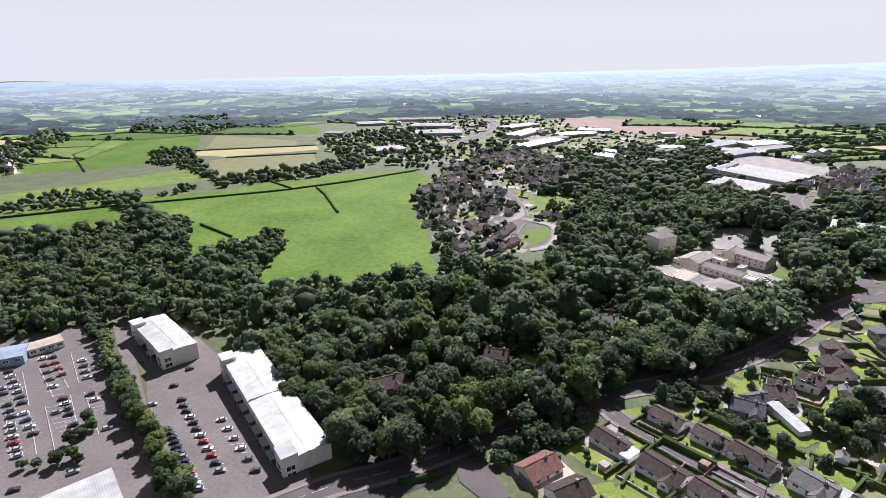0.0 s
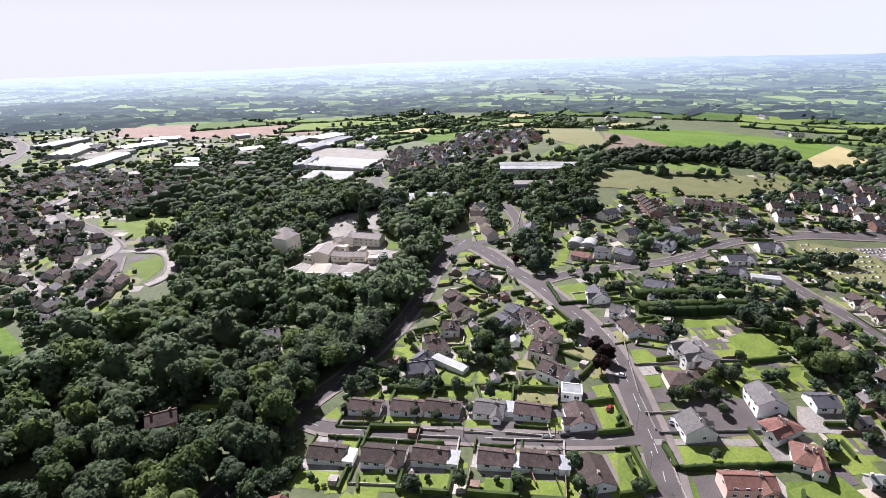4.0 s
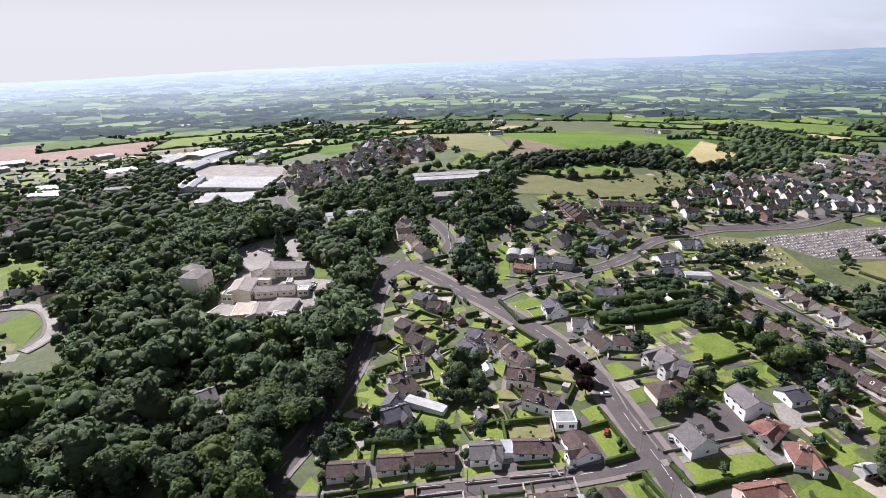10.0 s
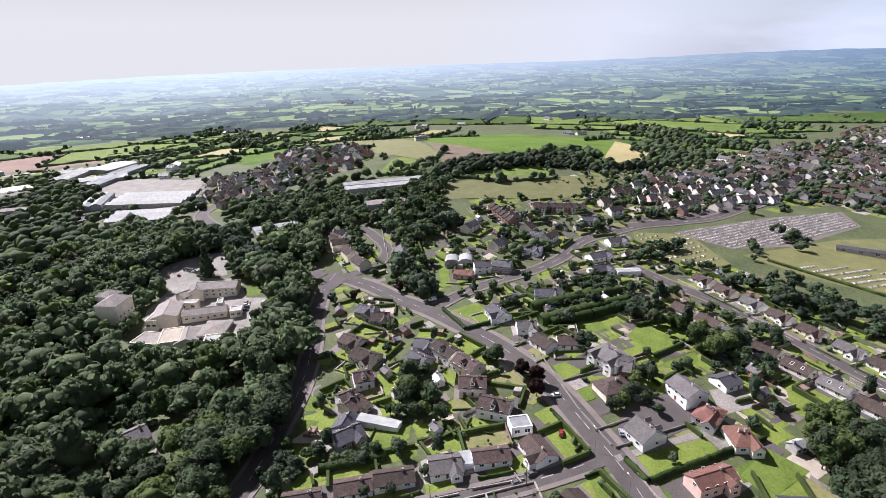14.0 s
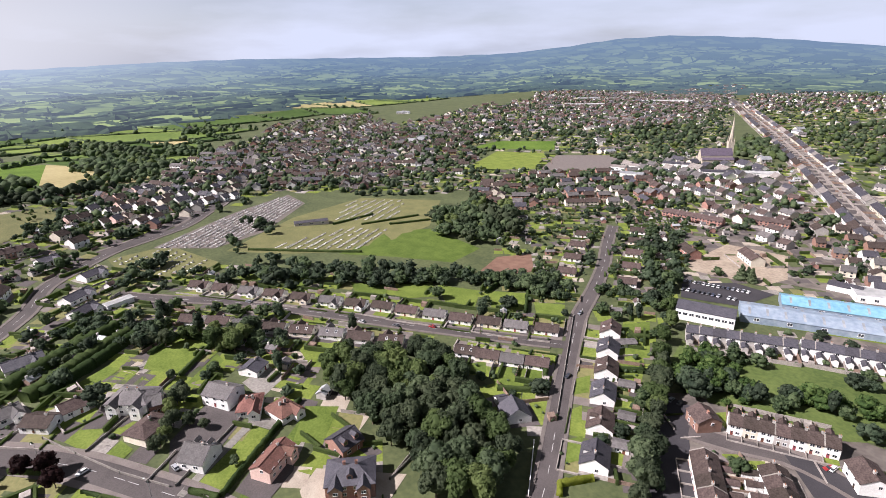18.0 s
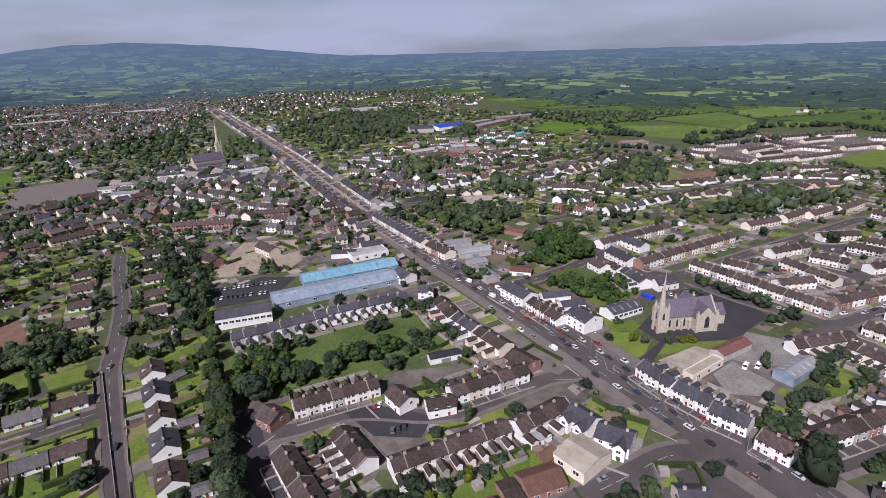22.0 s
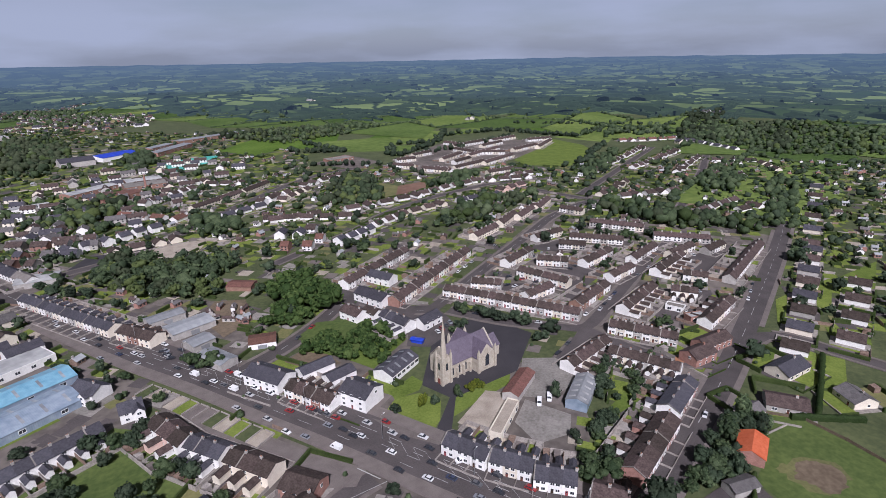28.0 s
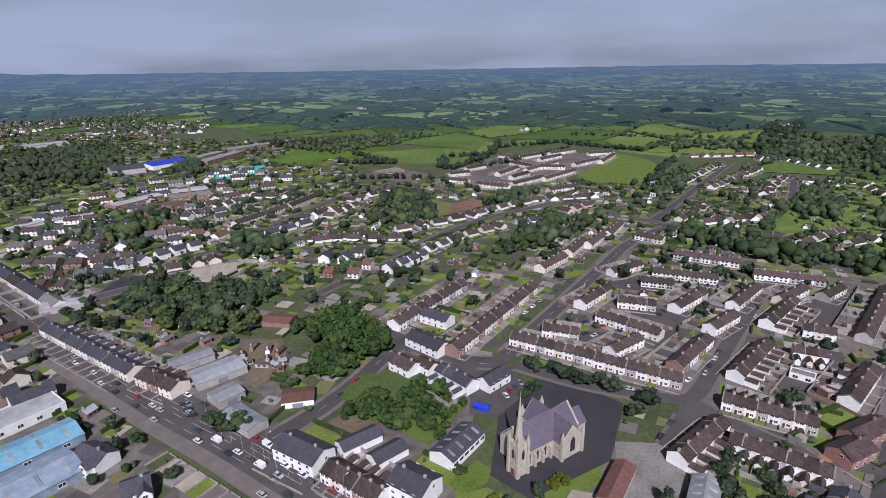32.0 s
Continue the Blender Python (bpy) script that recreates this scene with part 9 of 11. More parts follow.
church((-70.9, -163.2), (-97.0, -171.2))
trees((-57.4, -152.4), (-60.8, -152.6), 2, 4.5, mats=("leaf_gold",), where="on the church lawn", group="church shrubs"), trees((-70.2, -150.0), (-83.1, -155.4), 5, 4.0, mats=("leaf_gold", "leaf_light", "leaf"), where="on the church lawn", group="church shrubs"), tree((-62.6, -151.1), 4.0, mat="leaf"), tree((-48.6, -152.8), 4.0, mat="leaf_dark")
trees((-99.0, -216.6), (-122.0, -187.9), 12, 6.0, spread=2.5, where="behind the church", group="trees behind the church"), tree((-128.2, -179.5), 8, 4.5, mat="leaf_dark")
sheet("lawn", ((-23.4, -220.3), (-34.5, -232.1), (-52.2, -228.6), (-63.1, -210.4), (-50.2, -199.1), (-37.0, -198.0)), "rough_field", 0.42, "overgrown rough grass behind the white building", "lawn")
wood(((-22.9, -205.5), (-36.2, -217.6), (-59.9, -213.8), (-66.7, -198.4), (-51.9, -182.6), (-39.5, -193.0)), 4.6, 5.6, label="overgrown thicket behind the white building", mat="leaf_fresh"), field((-22.6, -206.9), (-32.3, -218.0), (-42.2, -224.7), (-51.0, -221.7), (-58.3, -215.9), (-65.4, -208.5), (-68.4, -199.9), (-56.8, -190.2), (-48.7, -182.4), (-37.1, -198.6), mat="lawn", label="overgrown grass round the thicket")
wood(((-13.6, -237.7), (-17.7, -276.6), (-34.0, -289.5), (-51.6, -268.3), (-47.1, -244.2), (-28.3, -230.8)), 6.0, 10.0, label="dense clump of trees by the lane", mat="leaf_fresh")
# yards behind the main street
yard((-65.7, -138.4), (-82.5, -151.3), (-90.8, -145.8), (-74.3, -127.9), mat="gravel", label="brownish yard with a low flat building")
yard((-92.0, -143.3), (-106.0, -165.4), (-124.9, -157.8), (-115.3, -142.5), (-102.0, -137.2), mat="concrete", label="pale concrete yard")
yard((-83.6, -131.2), (-93.1, -140.8), (-103.2, -127.1), (-97.1, -118.9), (-84.9, -118.8), mat="concrete", label="dusty concrete yard")
flat_block((-71.8, -127.3), (-85.9, -140.8), (-74.7, -124.1), 2.8, "cream_wall", "gravel", "low_block", "low flat brown-roofed block in the yard")
shed((-87.5, -141.7), (-101.1, -153.0), 6, 3.6, 1.2, "grey_wall", "red_roof", "rusty_store", "stone store with a dull rust-red roof")
shed((-106.0, -128.5), (-119.1, -140.3), 7.5, 4.0, 1.4, "blue_grey_metal", "grey_metal", "workshop", "blue-grey sheet metal workshop", doors=1, lights=5)
car((-96.4, -136.7), 1.0, van=True), car((-101.1, -137.6), 1.0, van=True), car((-59.8, -121.3), 0.0, van=True)
lawn((-117.6, -125.2), (-135.9, -134.4), (-132.7, -125.1), (-118.4, -121.1))
for a, b, n, h in (((-116.9, -132.1), (-138.3, -146.1), 8, 5), ((-100.9, -114.1), (-116.0, -119.3), 8, 5), ((-132.7, -136.3), (-158.2, -146.5), 8, 4), ((-90.7, -103.3), (-99.6, -101.9), 6, 6), ((-127.7, -127.4), (-141.5, -128.8), 5, 4)):
    trees(a, b, n, h, spread=4, where="in the back gardens", mats=("leaf", "leaf_light"), group="back garden trees")

# ---------------- streets beyond the church ----------------
def worn_patch(P, r, mat, seed):
    """A ragged patch of bare or dry ground."""
    rr = random.Random(seed)
    pts = [(P[0] + r * rr.uniform(0.55, 1.1) * math.cos(k * 0.314), P[1] + 0.7 * r * rr.uniform(0.55, 1.1) * math.sin(k * 0.314)) for k in range(20)]
    return field(*pts, mat=mat, label="ragged worn patch on the playing field")


ES = dict(walls=("white_wall", "cream_wall", "white_wall", "grey_wall"), roof="brown_roof", depth=7.0, eaves=4.5, rise=2.0, group="estate terraces beyond the church")
for a, b, n, f, back in (((-101.7, -237.1), (-126.2, -209.9), 9, -1, 0), ((-126.1, -209.3), (-148.0, -184.8), 8, -1, 0), ((-118.0, -239.9), (-131.2, -230.6), 4, -1, 0), ((-133.9, -212.0), (-152.7, -218.5), 3, -1, 0), ((-149.6, -244.5), (-164.5, -218.0), 6, -1, 0), ((-147.3, -258.0), (-172.1, -272.3), 4, -1, 0),
                         ((-167.7, -255.8), (-182.4, -245.2), 4, -1, 0), ((-196.1, -275.7), (-209.6, -266.0), 4, -1, 0), ((-188.2, -239.6), (-215.8, -251.7), 4, -1, 0), ((-187.7, -292.3), (-212.0, -299.1), 3, -1, 0), ((-211.1, -285.7), (-237.8, -264.7), 7, 1, 1), ((-244.5, -308.6), (-269.8, -282.0), 7, -1, 0), ((-247.5, -351.1), (-257.8, -335.1), 3, -1, 0),
                         ((-217.8, -233.7), (-248.2, -249.1), 4, -1, 0), ((-187.9, -216.1), (-209.7, -224.5), 3, -1, 0), ((-168.7, -181.4), (-200.9, -197.6), 6, 1, 1), ((-216.4, -212.5), (-250.9, -228.9), 5, 1, 1), ((-244.4, -231.7), (-269.9, -239.9), 3, -1, 0), ((-206.4, -190.0), (-215.5, -181.7), 3, 1, 1), ((-228.2, -204.0), (-236.8, -195.3), 3, 1, 0),
                         ((-192.8, -155.9), (-223.0, -169.6), 4, -1, 1), ((-245.3, -189.3), (-311.8, -225.6), 8, -1, 1), ((-269.5, -228.6), (-289.9, -234.9), 3, -1, 0), ((-153.2, -171.0), (-171.8, -149.6), 8, -1, 1), ((-138.9, -152.7), (-155.0, -130.8), 7, 1, 1), ((-116.7, -149.9), (-142.6, -160.5), 5, 1, 1), ((-263.3, -265.3), (-290.7, -244.4), 6, -1, 0)):
    terrace(a, b, n, front=f, annexe=bool(back), **ES)
terrace((-150.8, -193.6), (-180.0, -208.9), 4, 7, 4.5, 2.0, ("brick_wall", "white_wall"), "brown_roof", -1, False, "brick and white terrace")
house((-174.6, -141.5), (-191.1, -143.7), 7.5, 4.8, 2.2, "brick_wall", "brown_roof", 2, "corner_house", chim=1)
flat_block((-191.2, -161.8), (-200.1, -160.9), (-194.3, -166.2), 2.8, "brick_wall", "white_metal", "garage_block", "brick garage block with a pale roof")
flat_block((-191.0, -177.6), (-195.7, -170.7), (-195.4, -179.6), 2.4, "white_wall", "concrete", "garage_row", "row of small white lock-up garages")
yard((-125.7, -241.0), (-149.8, -230.1), (-145.4, -203.0), (-130.6, -219.8), mat="asphalt", label="tarmac parking court between terraces"), yard((-173.1, -255.4), (-196.7, -245.0), (-194.5, -227.3), (-162.7, -209.2), (-156.4, -219.4), mat="asphalt", label="worn tarmac back court"), yard((-179.2, -170.1), (-189.2, -184.1), (-224.2, -190.3), (-226.4, -182.1), (-195.2, -163.4), mat="asphalt", label="tarmac back court behind the terraces")
yard((-179.8, -285.0), (-205.5, -285.7), (-215.1, -269.2), (-198.1, -263.1), (-181.6, -274.9), mat="asphalt", label="paved court between the terraces"), yard((-222.5, -215.3), (-271.1, -233.8), (-295.4, -234.7), (-253.4, -202.3), (-226.5, -203.4), mat="asphalt", label="tarmac back court behind the terraces")
parked((-133.1, -236.0), (-141.5, -227.5), 4, 60, "cars in the parking court"), parked((-250.1, -237.3), (-195.1, -210.3), 9, 0, "cars along the estate street", 0.4), parked((-162.3, -189.2), (-180.6, -201.5), 4, 0, "cars along the estate street", 0.3), car((-152.8, -187.2), 0.4), car((-197.0, -171.4), 0.2), parked((-172.1, -266.1), (-188.1, -275.4), 3, 30, "cars in the court")
terrace((-72.3, -233.5), (-135.5, -286.6), 14, 7.5, front=-1, walls=("brick_wall", "white_wall", "cream_wall"), roof="brown_roof", annexe=False, group="long terrace up the hill")
terrace((-54.5, -265.5), (-101.2, -303.1), 10, 7.5, front=-1, walls=("white_wall", "grey_wall"), roof="brown_roof", annexe=False, group="long terrace up the hill")
for a, b, n in (((-152.2, -311.5), (-176.7, -327.4), 5), ((-181.9, -331.2), (-205.6, -352.3), 4), ((-202.3, -341.5), (-231.1, -365.0), 4), ((-228.6, -358.3), (-253.8, -381.5), 4)):
    terrace(a, b, n, 7.5, front=-1, walls=("cream_wall",), roof="brown_roof", annexe=False, group="long terrace up the hill")
house((-60.3, -251.9), (-70.2, -235.7), 9, 5.2, 2.4, "white_wall", "slate_roof", 2, "corner_shop"), house((-71.6, -272.3), (-80.8, -260.5), 8, 5.2, 2.4, "white_wall", "slate_roof", 2, "corner_shop")
house((-49.1, -234.7), (-54.9, -224.7), 8, 4.8, 2.2, "white_wall", "brown_roof", 2, "detached_house", chim=2, plot=False), house((-58.2, -230.2), (-62.0, -222.6), 6, 4.6, 1.8, "white_wall", "brown_roof", 2, "detached_house", chim=1, plot=False), house((-76.0, -206.0), (-86.8, -211.4), 7.0, 4.6, 2.4, "white_wall", "slate_roof", 2, "white_hall", chim=0, plot=False)
yard((-47.3, -238.7), (-53.6, -250.8), (-64.4, -238.6), (-75.4, -226.5), (-91.5, -223.2), (-92.2, -216.1), (-93.5, -200.8), (-74.9, -189.0), (-66.2, -193.6), (-70.0, -203.0), (-62.0, -214.0), (-52.0, -219.0), mat="asphalt", label="grey tarmac round the white houses and the church car park")
parked((-82.7, -199.8), (-91.1, -205.7), 4, 60, "cars behind the church", 0.1), trees((-88.5, -196.0), (-98.0, -203.0), 4, 5.0, spread=1.5, where="behind the church", group="trees behind the church")
terrace((-64.3, -221.4), (-72.0, -205.6), 4, front=1, walls=("white_wall",), roof="slate_roof", group="white houses by the lane")
row((-211.7, -126.8), (-333.1, -206.1), 8, 10.0, 8.0, True, ("white_wall", "cream_wall", "grey_wall"), ("brown_roof", "slate_roof"), "houses along the long road", eaves=3.0, rise=2.4)
row((-240.3, -122.5), (-304.5, -160.4), 4, 10.0, 8.0, True, ("white_wall",), ("brown_roof",), "houses behind the long road", eaves=3.0, rise=2.4)
row((-342.9, -213.6), (-497.1, -318.1), 6, 10.0, 8.0, True, ("white_wall", "cream_wall"), ("brown_roof", "slate_roof"), "houses along the long road", eaves=3.0, rise=2.4)
house((-187.1, -116.2), (-202.2, -118.4), 9, 3.0, 2.6, "cream_wall", "slate_roof"), house((-200.6, -99.9), (-198.0, -90.6), 9, 2.8, 2.4, "cream_wall", "grey_roof")
house((-169.1, -106.7), (-178.6, -97.7), 9, 2.8, 2.0, "grey_wall", "brown_roof")
house((-156.3, -103.8), (-162.8, -104.3), 6, 2.6, 1.9, "white_wall", "grey_roof", chim=0, name="small_white_store")
shed((-148.0, -93.6), (-138.6, -87.0), 8, 3.4, 1.8, "brick_wall", "rust_metal", "barn", "barn with a bright orange rusted roof")
house((-107.5, -73.0), (-115.7, -70.6), 7, 4.8, 2.0, "white_wall", "brown_roof", 2, "detached_house", chim=2, plot=False), flat_block((-112.6, -79.4), (-117.1, -76.4), (-110.9, -76.4), 2.6, "white_wall", "white_metal", "flat_store", "small flat white-roofed store")
shed((-123.0, -80.7), (-131.9, -80.1), 5, 2.8, 1.0, "grey_wall", "grey_roof", "old_store", "grey stone store beside the barn"), house((-129.0, -70.0), (-137.2, -66.0), 6.5, 2.8, 1.6, "white_wall", "brown_roof", 1, "low_house", chim=0, plot=False)
shed((-118.3, -68.6), (-124.7, -67.0), 5, 2.8, 0.8, "brick_wall", "slate_roof", "workshop", "low slate-roofed workshop in a yard"), shed((-125.0, -63.8), (-132.8, -61.2), 5, 2.6, 0.7, "brick_wall", "slate_roof", "workshop", "low slate-roofed workshop in a yard")
yard((-104.0, -70.3), (-106.7, -80.5), (-120.2, -82.9), (-134.0, -84.5), (-133.2, -72.9), (-134.8, -62.7), (-133.2, -58.4), (-112.0, -60.0), label="grey tarmac yard between the sheds"), hedge((-121.7, -71.1), (-135.0, -82.5), w=1.2, h=2.2)
for k, p in enumerate(((-135.6, -98.4), (-144.5, -100.2), (-151.3, -102.3), (-135.1, -94.0), (-126.0, -92.6), (-118.9, -88.1), (-122.2, -85.7), (-128.4, -89.0), (-154.7, -101.9), (-113.5, -85.0))):
    tree(p, (5.5, 6.5, 5.0)[k % 3], 3.4, mat=("leaf", "leaf_light")[k % 2], where="in the overgrown ground beside the barn", group="trees beside the barn")
garden_wall((-164.0, -102.2), (-172.9, -95.0), (-175.6, -82.4), (-177.0, -64.9), h=1.2, mat="timber", thick=0.1, label="weathered fence along the playing field")
field((-163.4, -101.7), (-172.9, -95.0), (-176.4, -83.1), (-178.3, -65.8), (-172.0, -30.0), (-130.0, -30.0), (-133.6, -58.5), (-134.9, -64.2), (-134.4, -81.0), (-150.4, -89.6), mat="rough_field", label="worn green playing field"), worn_patch((-152.6, -75.4), 11, "dry_lawn", 3), worn_patch((-153.3, -75.6), 8, "worn", 4), worn_patch((-154.0, -72.3), 6, "worn", 5), worn_patch((-153.4, -79.1), 5, "worn", 6), worn_patch((-146.7, -81.4), 3.5, "dry_lawn", 7)
lawn((-218.2, -121.5), (-224.2, -114.6), (-193.3, -93.3), (-186.0, -97.9)), lawn((-216.1, -127.0), (-218.2, -121.5), (-198.0, -108.9), (-194.8, -114.1)), lawn((-196.5, -130.5), (-208.7, -132.5), (-197.8, -125.4), (-191.9, -125.7)), lawn((-243.8, -136.3), (-253.9, -124.0), (-245.6, -117.3), (-238.4, -130.4))
lawn((-249.9, -165.0), (-261.2, -167.5), (-232.8, -146.5), (-226.8, -146.1)), lawn((-288.3, -171.7), (-304.2, -173.4), (-269.0, -150.3), (-256.8, -148.8)), lawn((-172.7, -140.4), (-182.7, -138.5), (-177.5, -133.9), (-168.8, -135.3)), lawn((-307.0, -172.2), (-353.4, -180.4), (-309.8, -154.9), (-287.3, -156.7))
hedge((-217.7, -119.4), (-177.9, -93.4), w=1.8, h=2.2), hedge((-169.4, -96.9), (-190.8, -86.5), w=1.8, h=2.2)
trees((-143.1, -99.1), (-157.6, -98.8), 6, 6.0, spread=4, where="beside the playing field", group="roadside trees"), trees((-125.9, -86.2), (-137.4, -88.4), 5, 6.0, spread=4, where="beside the playing field", group="roadside trees")
for p in ((-310.5, -198.4), (-378.3, -264.4), (-436.6, -301.4), (-190.7, -128.4), (-330.7, -211.2)):
    tree(p, 10, 5.5, mat="leaf", where="beside the long road", group="roadside trees")
# wider town on this side
# streets beyond the church: detached houses along the far roads
def street_row(A, B, n, storeys, wall, roof):
    """A row of small detached houses with plain gables, each in its own garden."""
    (xa, ya), (xb, yb) = A, B
    rot0, pitch = math.atan2(yb - ya, xb - xa), math.hypot(xb - xa, yb - ya) / (n - 1)
    for k in range(n):
        x, y = xa + (xb - xa) * k / (n - 1) + RND.uniform(-1, 1), ya + (yb - ya) * k / (n - 1) + RND.uniform(-1, 1)
        rot = rot0 + RND.uniform(-0.12, 0.12) + (math.pi / 2 if RND.random() < 0.2 else 0)
        L, D, e, r = round(min(11.5, pitch * 0.72), 0), 7.5, 2.2 if storeys == 1 else 3.9, 2.3
        h = thing("bungalow" if storeys == 1 else "detached_house", x, y, rot, f"small {WALLNAME[wall]} {'bungalow' if storeys == 1 else 'two-storey house'} with a {ROOFNAME[roof]} roof", "house", "houses along the far roads")
        take(x, y, rot, L, D)

        def walls():
            s = Shape()
            s.gable_walls(L, D, e, r, -1.5)
            return s.mesh("wall", [wall])

        def cover():
            s = Shape()
            s.gable_roof(L, D, e, r)
            return s.mesh("roof", [roof])

        part("wall", shared(("sw", wall, L, e), walls), h)
        part("roof", shared(("sr", roof, L, e), cover), h)
        part("chimney", shared(("chimney", "grey_wall"), lambda: chimney_mesh("grey_wall")), h, at(L * 0.25, 0, e + r))
        for q in (-0.28, 0.28) if y > -430 else ():
            part("window", shared("window", window_mesh), h, at(L * q, D / 2, 1.5, math.pi, 1.6, 1, 1.2))
        garden(x, y, rot0, L, D, 5.0, 8.0, max(1.0, (pitch - L) / 2))
        if RND.random() < 0.3:
            LATER[RND.choice(("leaf", "leaf_dark", "leaf_light"))].append((x + RND.uniform(-9, 9), y + RND.uniform(-9, 9), RND.uniform(4, 8)))


for a, b, n, storeys_, wall_, roof_ in (((98.0, -400.6), (50.2, -432.8), 6, 2, "white_wall", "slate_roof"),
        ((69.8, -389.5), (34.0, -401.2), 4, 1, "cream_wall", "brown_roof"),
        ((65.8, -519.2), (30.0, -563.6), 6, 2, "white_wall", "brown_roof"),
        ((27.8, -591.7), (17.5, -595.5), 2, 2, "white_wall", "brown_roof"),
        ((76.1, -488.5), (36.5, -458.5), 4, 1, "white_wall", "red_roof"),
        ((12.0, -585.7), (-15.7, -575.4), 3, 1, "white_wall", "brown_roof"),
        ((-29.4, -480.4), (-52.2, -502.7), 4, 2, "white_wall", "brown_roof"),
        ((-1.4, -452.2), (-26.6, -470.8), 3, 1, "white_wall", "slate_roof"),
        ((-35.4, -420.2), (-64.4, -424.1), 3, 1, "white_wall", "brown_roof"),
        ((-33.5, -377.4), (-46.2, -372.6), 2, 2, "white_wall", "slate_roof"),
        ((-48.2, -486.4), (-71.3, -516.8), 4, 1, "cream_wall", "brown_roof"),
        ((-74.0, -536.4), (-115.6, -569.5), 5, 1, "white_wall", "brown_roof")):
    street_row(a, b, n, storeys_, wall_, roof_)
for a, b, n, storeys_, wall_, roof_ in (((136.3, -438.1), (116.2, -440.4), 2, 1, "white_wall", "grey_roof"),
        ((-31.8, -424.5), (-86.2, -407.1), 5, 1, "white_wall", "brown_roof"),
        ((-96.0, -428.1), (-160.3, -446.6), 5, 1, "white_wall", "brown_roof"),
        ((-68.8, -342.5), (-92.7, -360.0), 4, 2, "white_wall", "slate_roof"),
        ((-103.6, -375.8), (-123.1, -389.1), 3, 1, "white_wall", "brown_roof"),
        ((-127.4, -391.8), (-167.8, -408.2), 4, 1, "cream_wall", "brown_roof"),
        ((-167.9, -453.6), (-232.7, -479.5), 6, 1, "white_wall", "brown_roof"),
        ((-236.1, -478.2), (-288.8, -473.2), 5, 1, "white_wall", "brown_roof"),
        ((-188.0, -414.5), (-226.4, -418.7), 4, 1, "white_wall", "slate_roof"),
        ((-238.4, -433.8), (-263.3, -445.6), 3, 1, "pink_wall", "brown_roof"),
        ((-274.9, -488.4), (-299.0, -489.8), 3, 1, "white_wall", "brown_roof"),
        ((-368.8, -469.2), (-513.9, -565.3), 13, 1, "white_wall", "brown_roof")):
    street_row(a, b, n, storeys_, wall_, roof_)
for a, b, n, storeys_, wall_, roof_ in (((-419.1, -466.7), (-534.5, -525.8), 10, 1, "white_wall", "brown_roof"),
        ((-310.6, -381.6), (-360.0, -410.8), 5, 1, "cream_wall", "brown_roof"),
        ((-322.9, -366.8), (-375.8, -366.0), 5, 1, "white_wall", "brown_roof"),
        ((-442.9, -429.0), (-522.8, -481.4), 7, 1, "white_wall", "brown_roof"),
        ((-535.9, -629.1), (-607.3, -610.3), 6, 1, "white_wall", "red_roof"),
        ((-618.0, -616.3), (-609.6, -504.1), 9, 1, "white_wall", "slate_roof"),
        ((-531.8, -459.1), (-557.8, -437.3), 3, 1, "white_wall", "brown_roof"),
        ((-466.4, -403.4), (-486.2, -387.0), 3, 1, "white_wall", "brown_roof"),
        ((-347.8, -304.5), (-393.0, -317.3), 4, 1, "white_wall", "brown_roof"),
        ((-557.9, -420.2), (-540.3, -390.5), 3, 1, "cream_wall", "brown_roof"),
        ((-378.1, -294.4), (-413.6, -298.7), 3, 1, "white_wall", "brown_roof")):
    street_row(a, b, n, storeys_, wall_, roof_)
for a, b, n, wall_ in (((27.0, -482.1), (6.0, -504.7), 4, "cream_wall"),
        ((5.5, -504.5), (-13.4, -527.6), 4, "cream_wall"),
        ((-15.7, -526.7), (-40.2, -558.7), 5, "cream_wall"),
        ((-182.3, -591.9), (-201.1, -572.2), 4, "white_wall"),
        ((-205.5, -558.4), (-226.2, -533.3), 4, "white_wall"),
        ((-244.0, -598.3), (-281.6, -628.1), 6, "white_wall"),
        ((-236.9, -543.6), (-283.6, -566.2), 7, "white_wall"),
        ((-283.3, -608.3), (-343.2, -645.4), 9, "white_wall"),
        ((-279.2, -555.0), (-334.3, -588.6), 9, "white_wall"),
        ((-296.1, -686.6), (-357.2, -711.5), 9, "white_wall"),
        ((-301.6, -628.3), (-335.9, -610.9), 5, "white_wall"),
        ((-365.7, -708.0), (-413.7, -726.7), 7, "white_wall"),
        ((-352.6, -620.4), (-401.4, -644.7), 7, "white_wall")):
    terrace(a, b, n, 7.5, walls=(wall_, "cream_wall"), roof="brown_roof", annexe=False, group="far estate terraces")
for a, b, n, wall_ in (((-413.4, -688.7), (-453.0, -688.5), 5, "white_wall"),
        ((-392.7, -625.8), (-442.0, -672.0), 9, "white_wall")):
    terrace(a, b, n, 7.5, walls=(wall_, "cream_wall"), roof="brown_roof", annexe=False, group="far estate terraces")
estate(((-13.0, -334.0), (-61.0, -395.9), (-72.0, -367.5), (-46.2, -307.2)), -20, 16, 20, name="estate_houses", label="houses in tree-filled gardens", walls=("white_wall", "brick_wall"), roofs=("brown_roof", "red_roof"))
estate(((135.7, -405.0), (147.3, -445.9), (120.2, -492.0), (79.9, -368.2), (94.7, -355.8)), -20, 14, 18, name="estate_houses", label="mixed houses and stores behind the street")
estate(((366.3, -1218.9), (400.0, -1569.6), (130.0, -1480.2), (140.7, -1233.3), (239.1, -1148.5)), 10, 18, 24, name="town_houses", label="far white houses of the town")
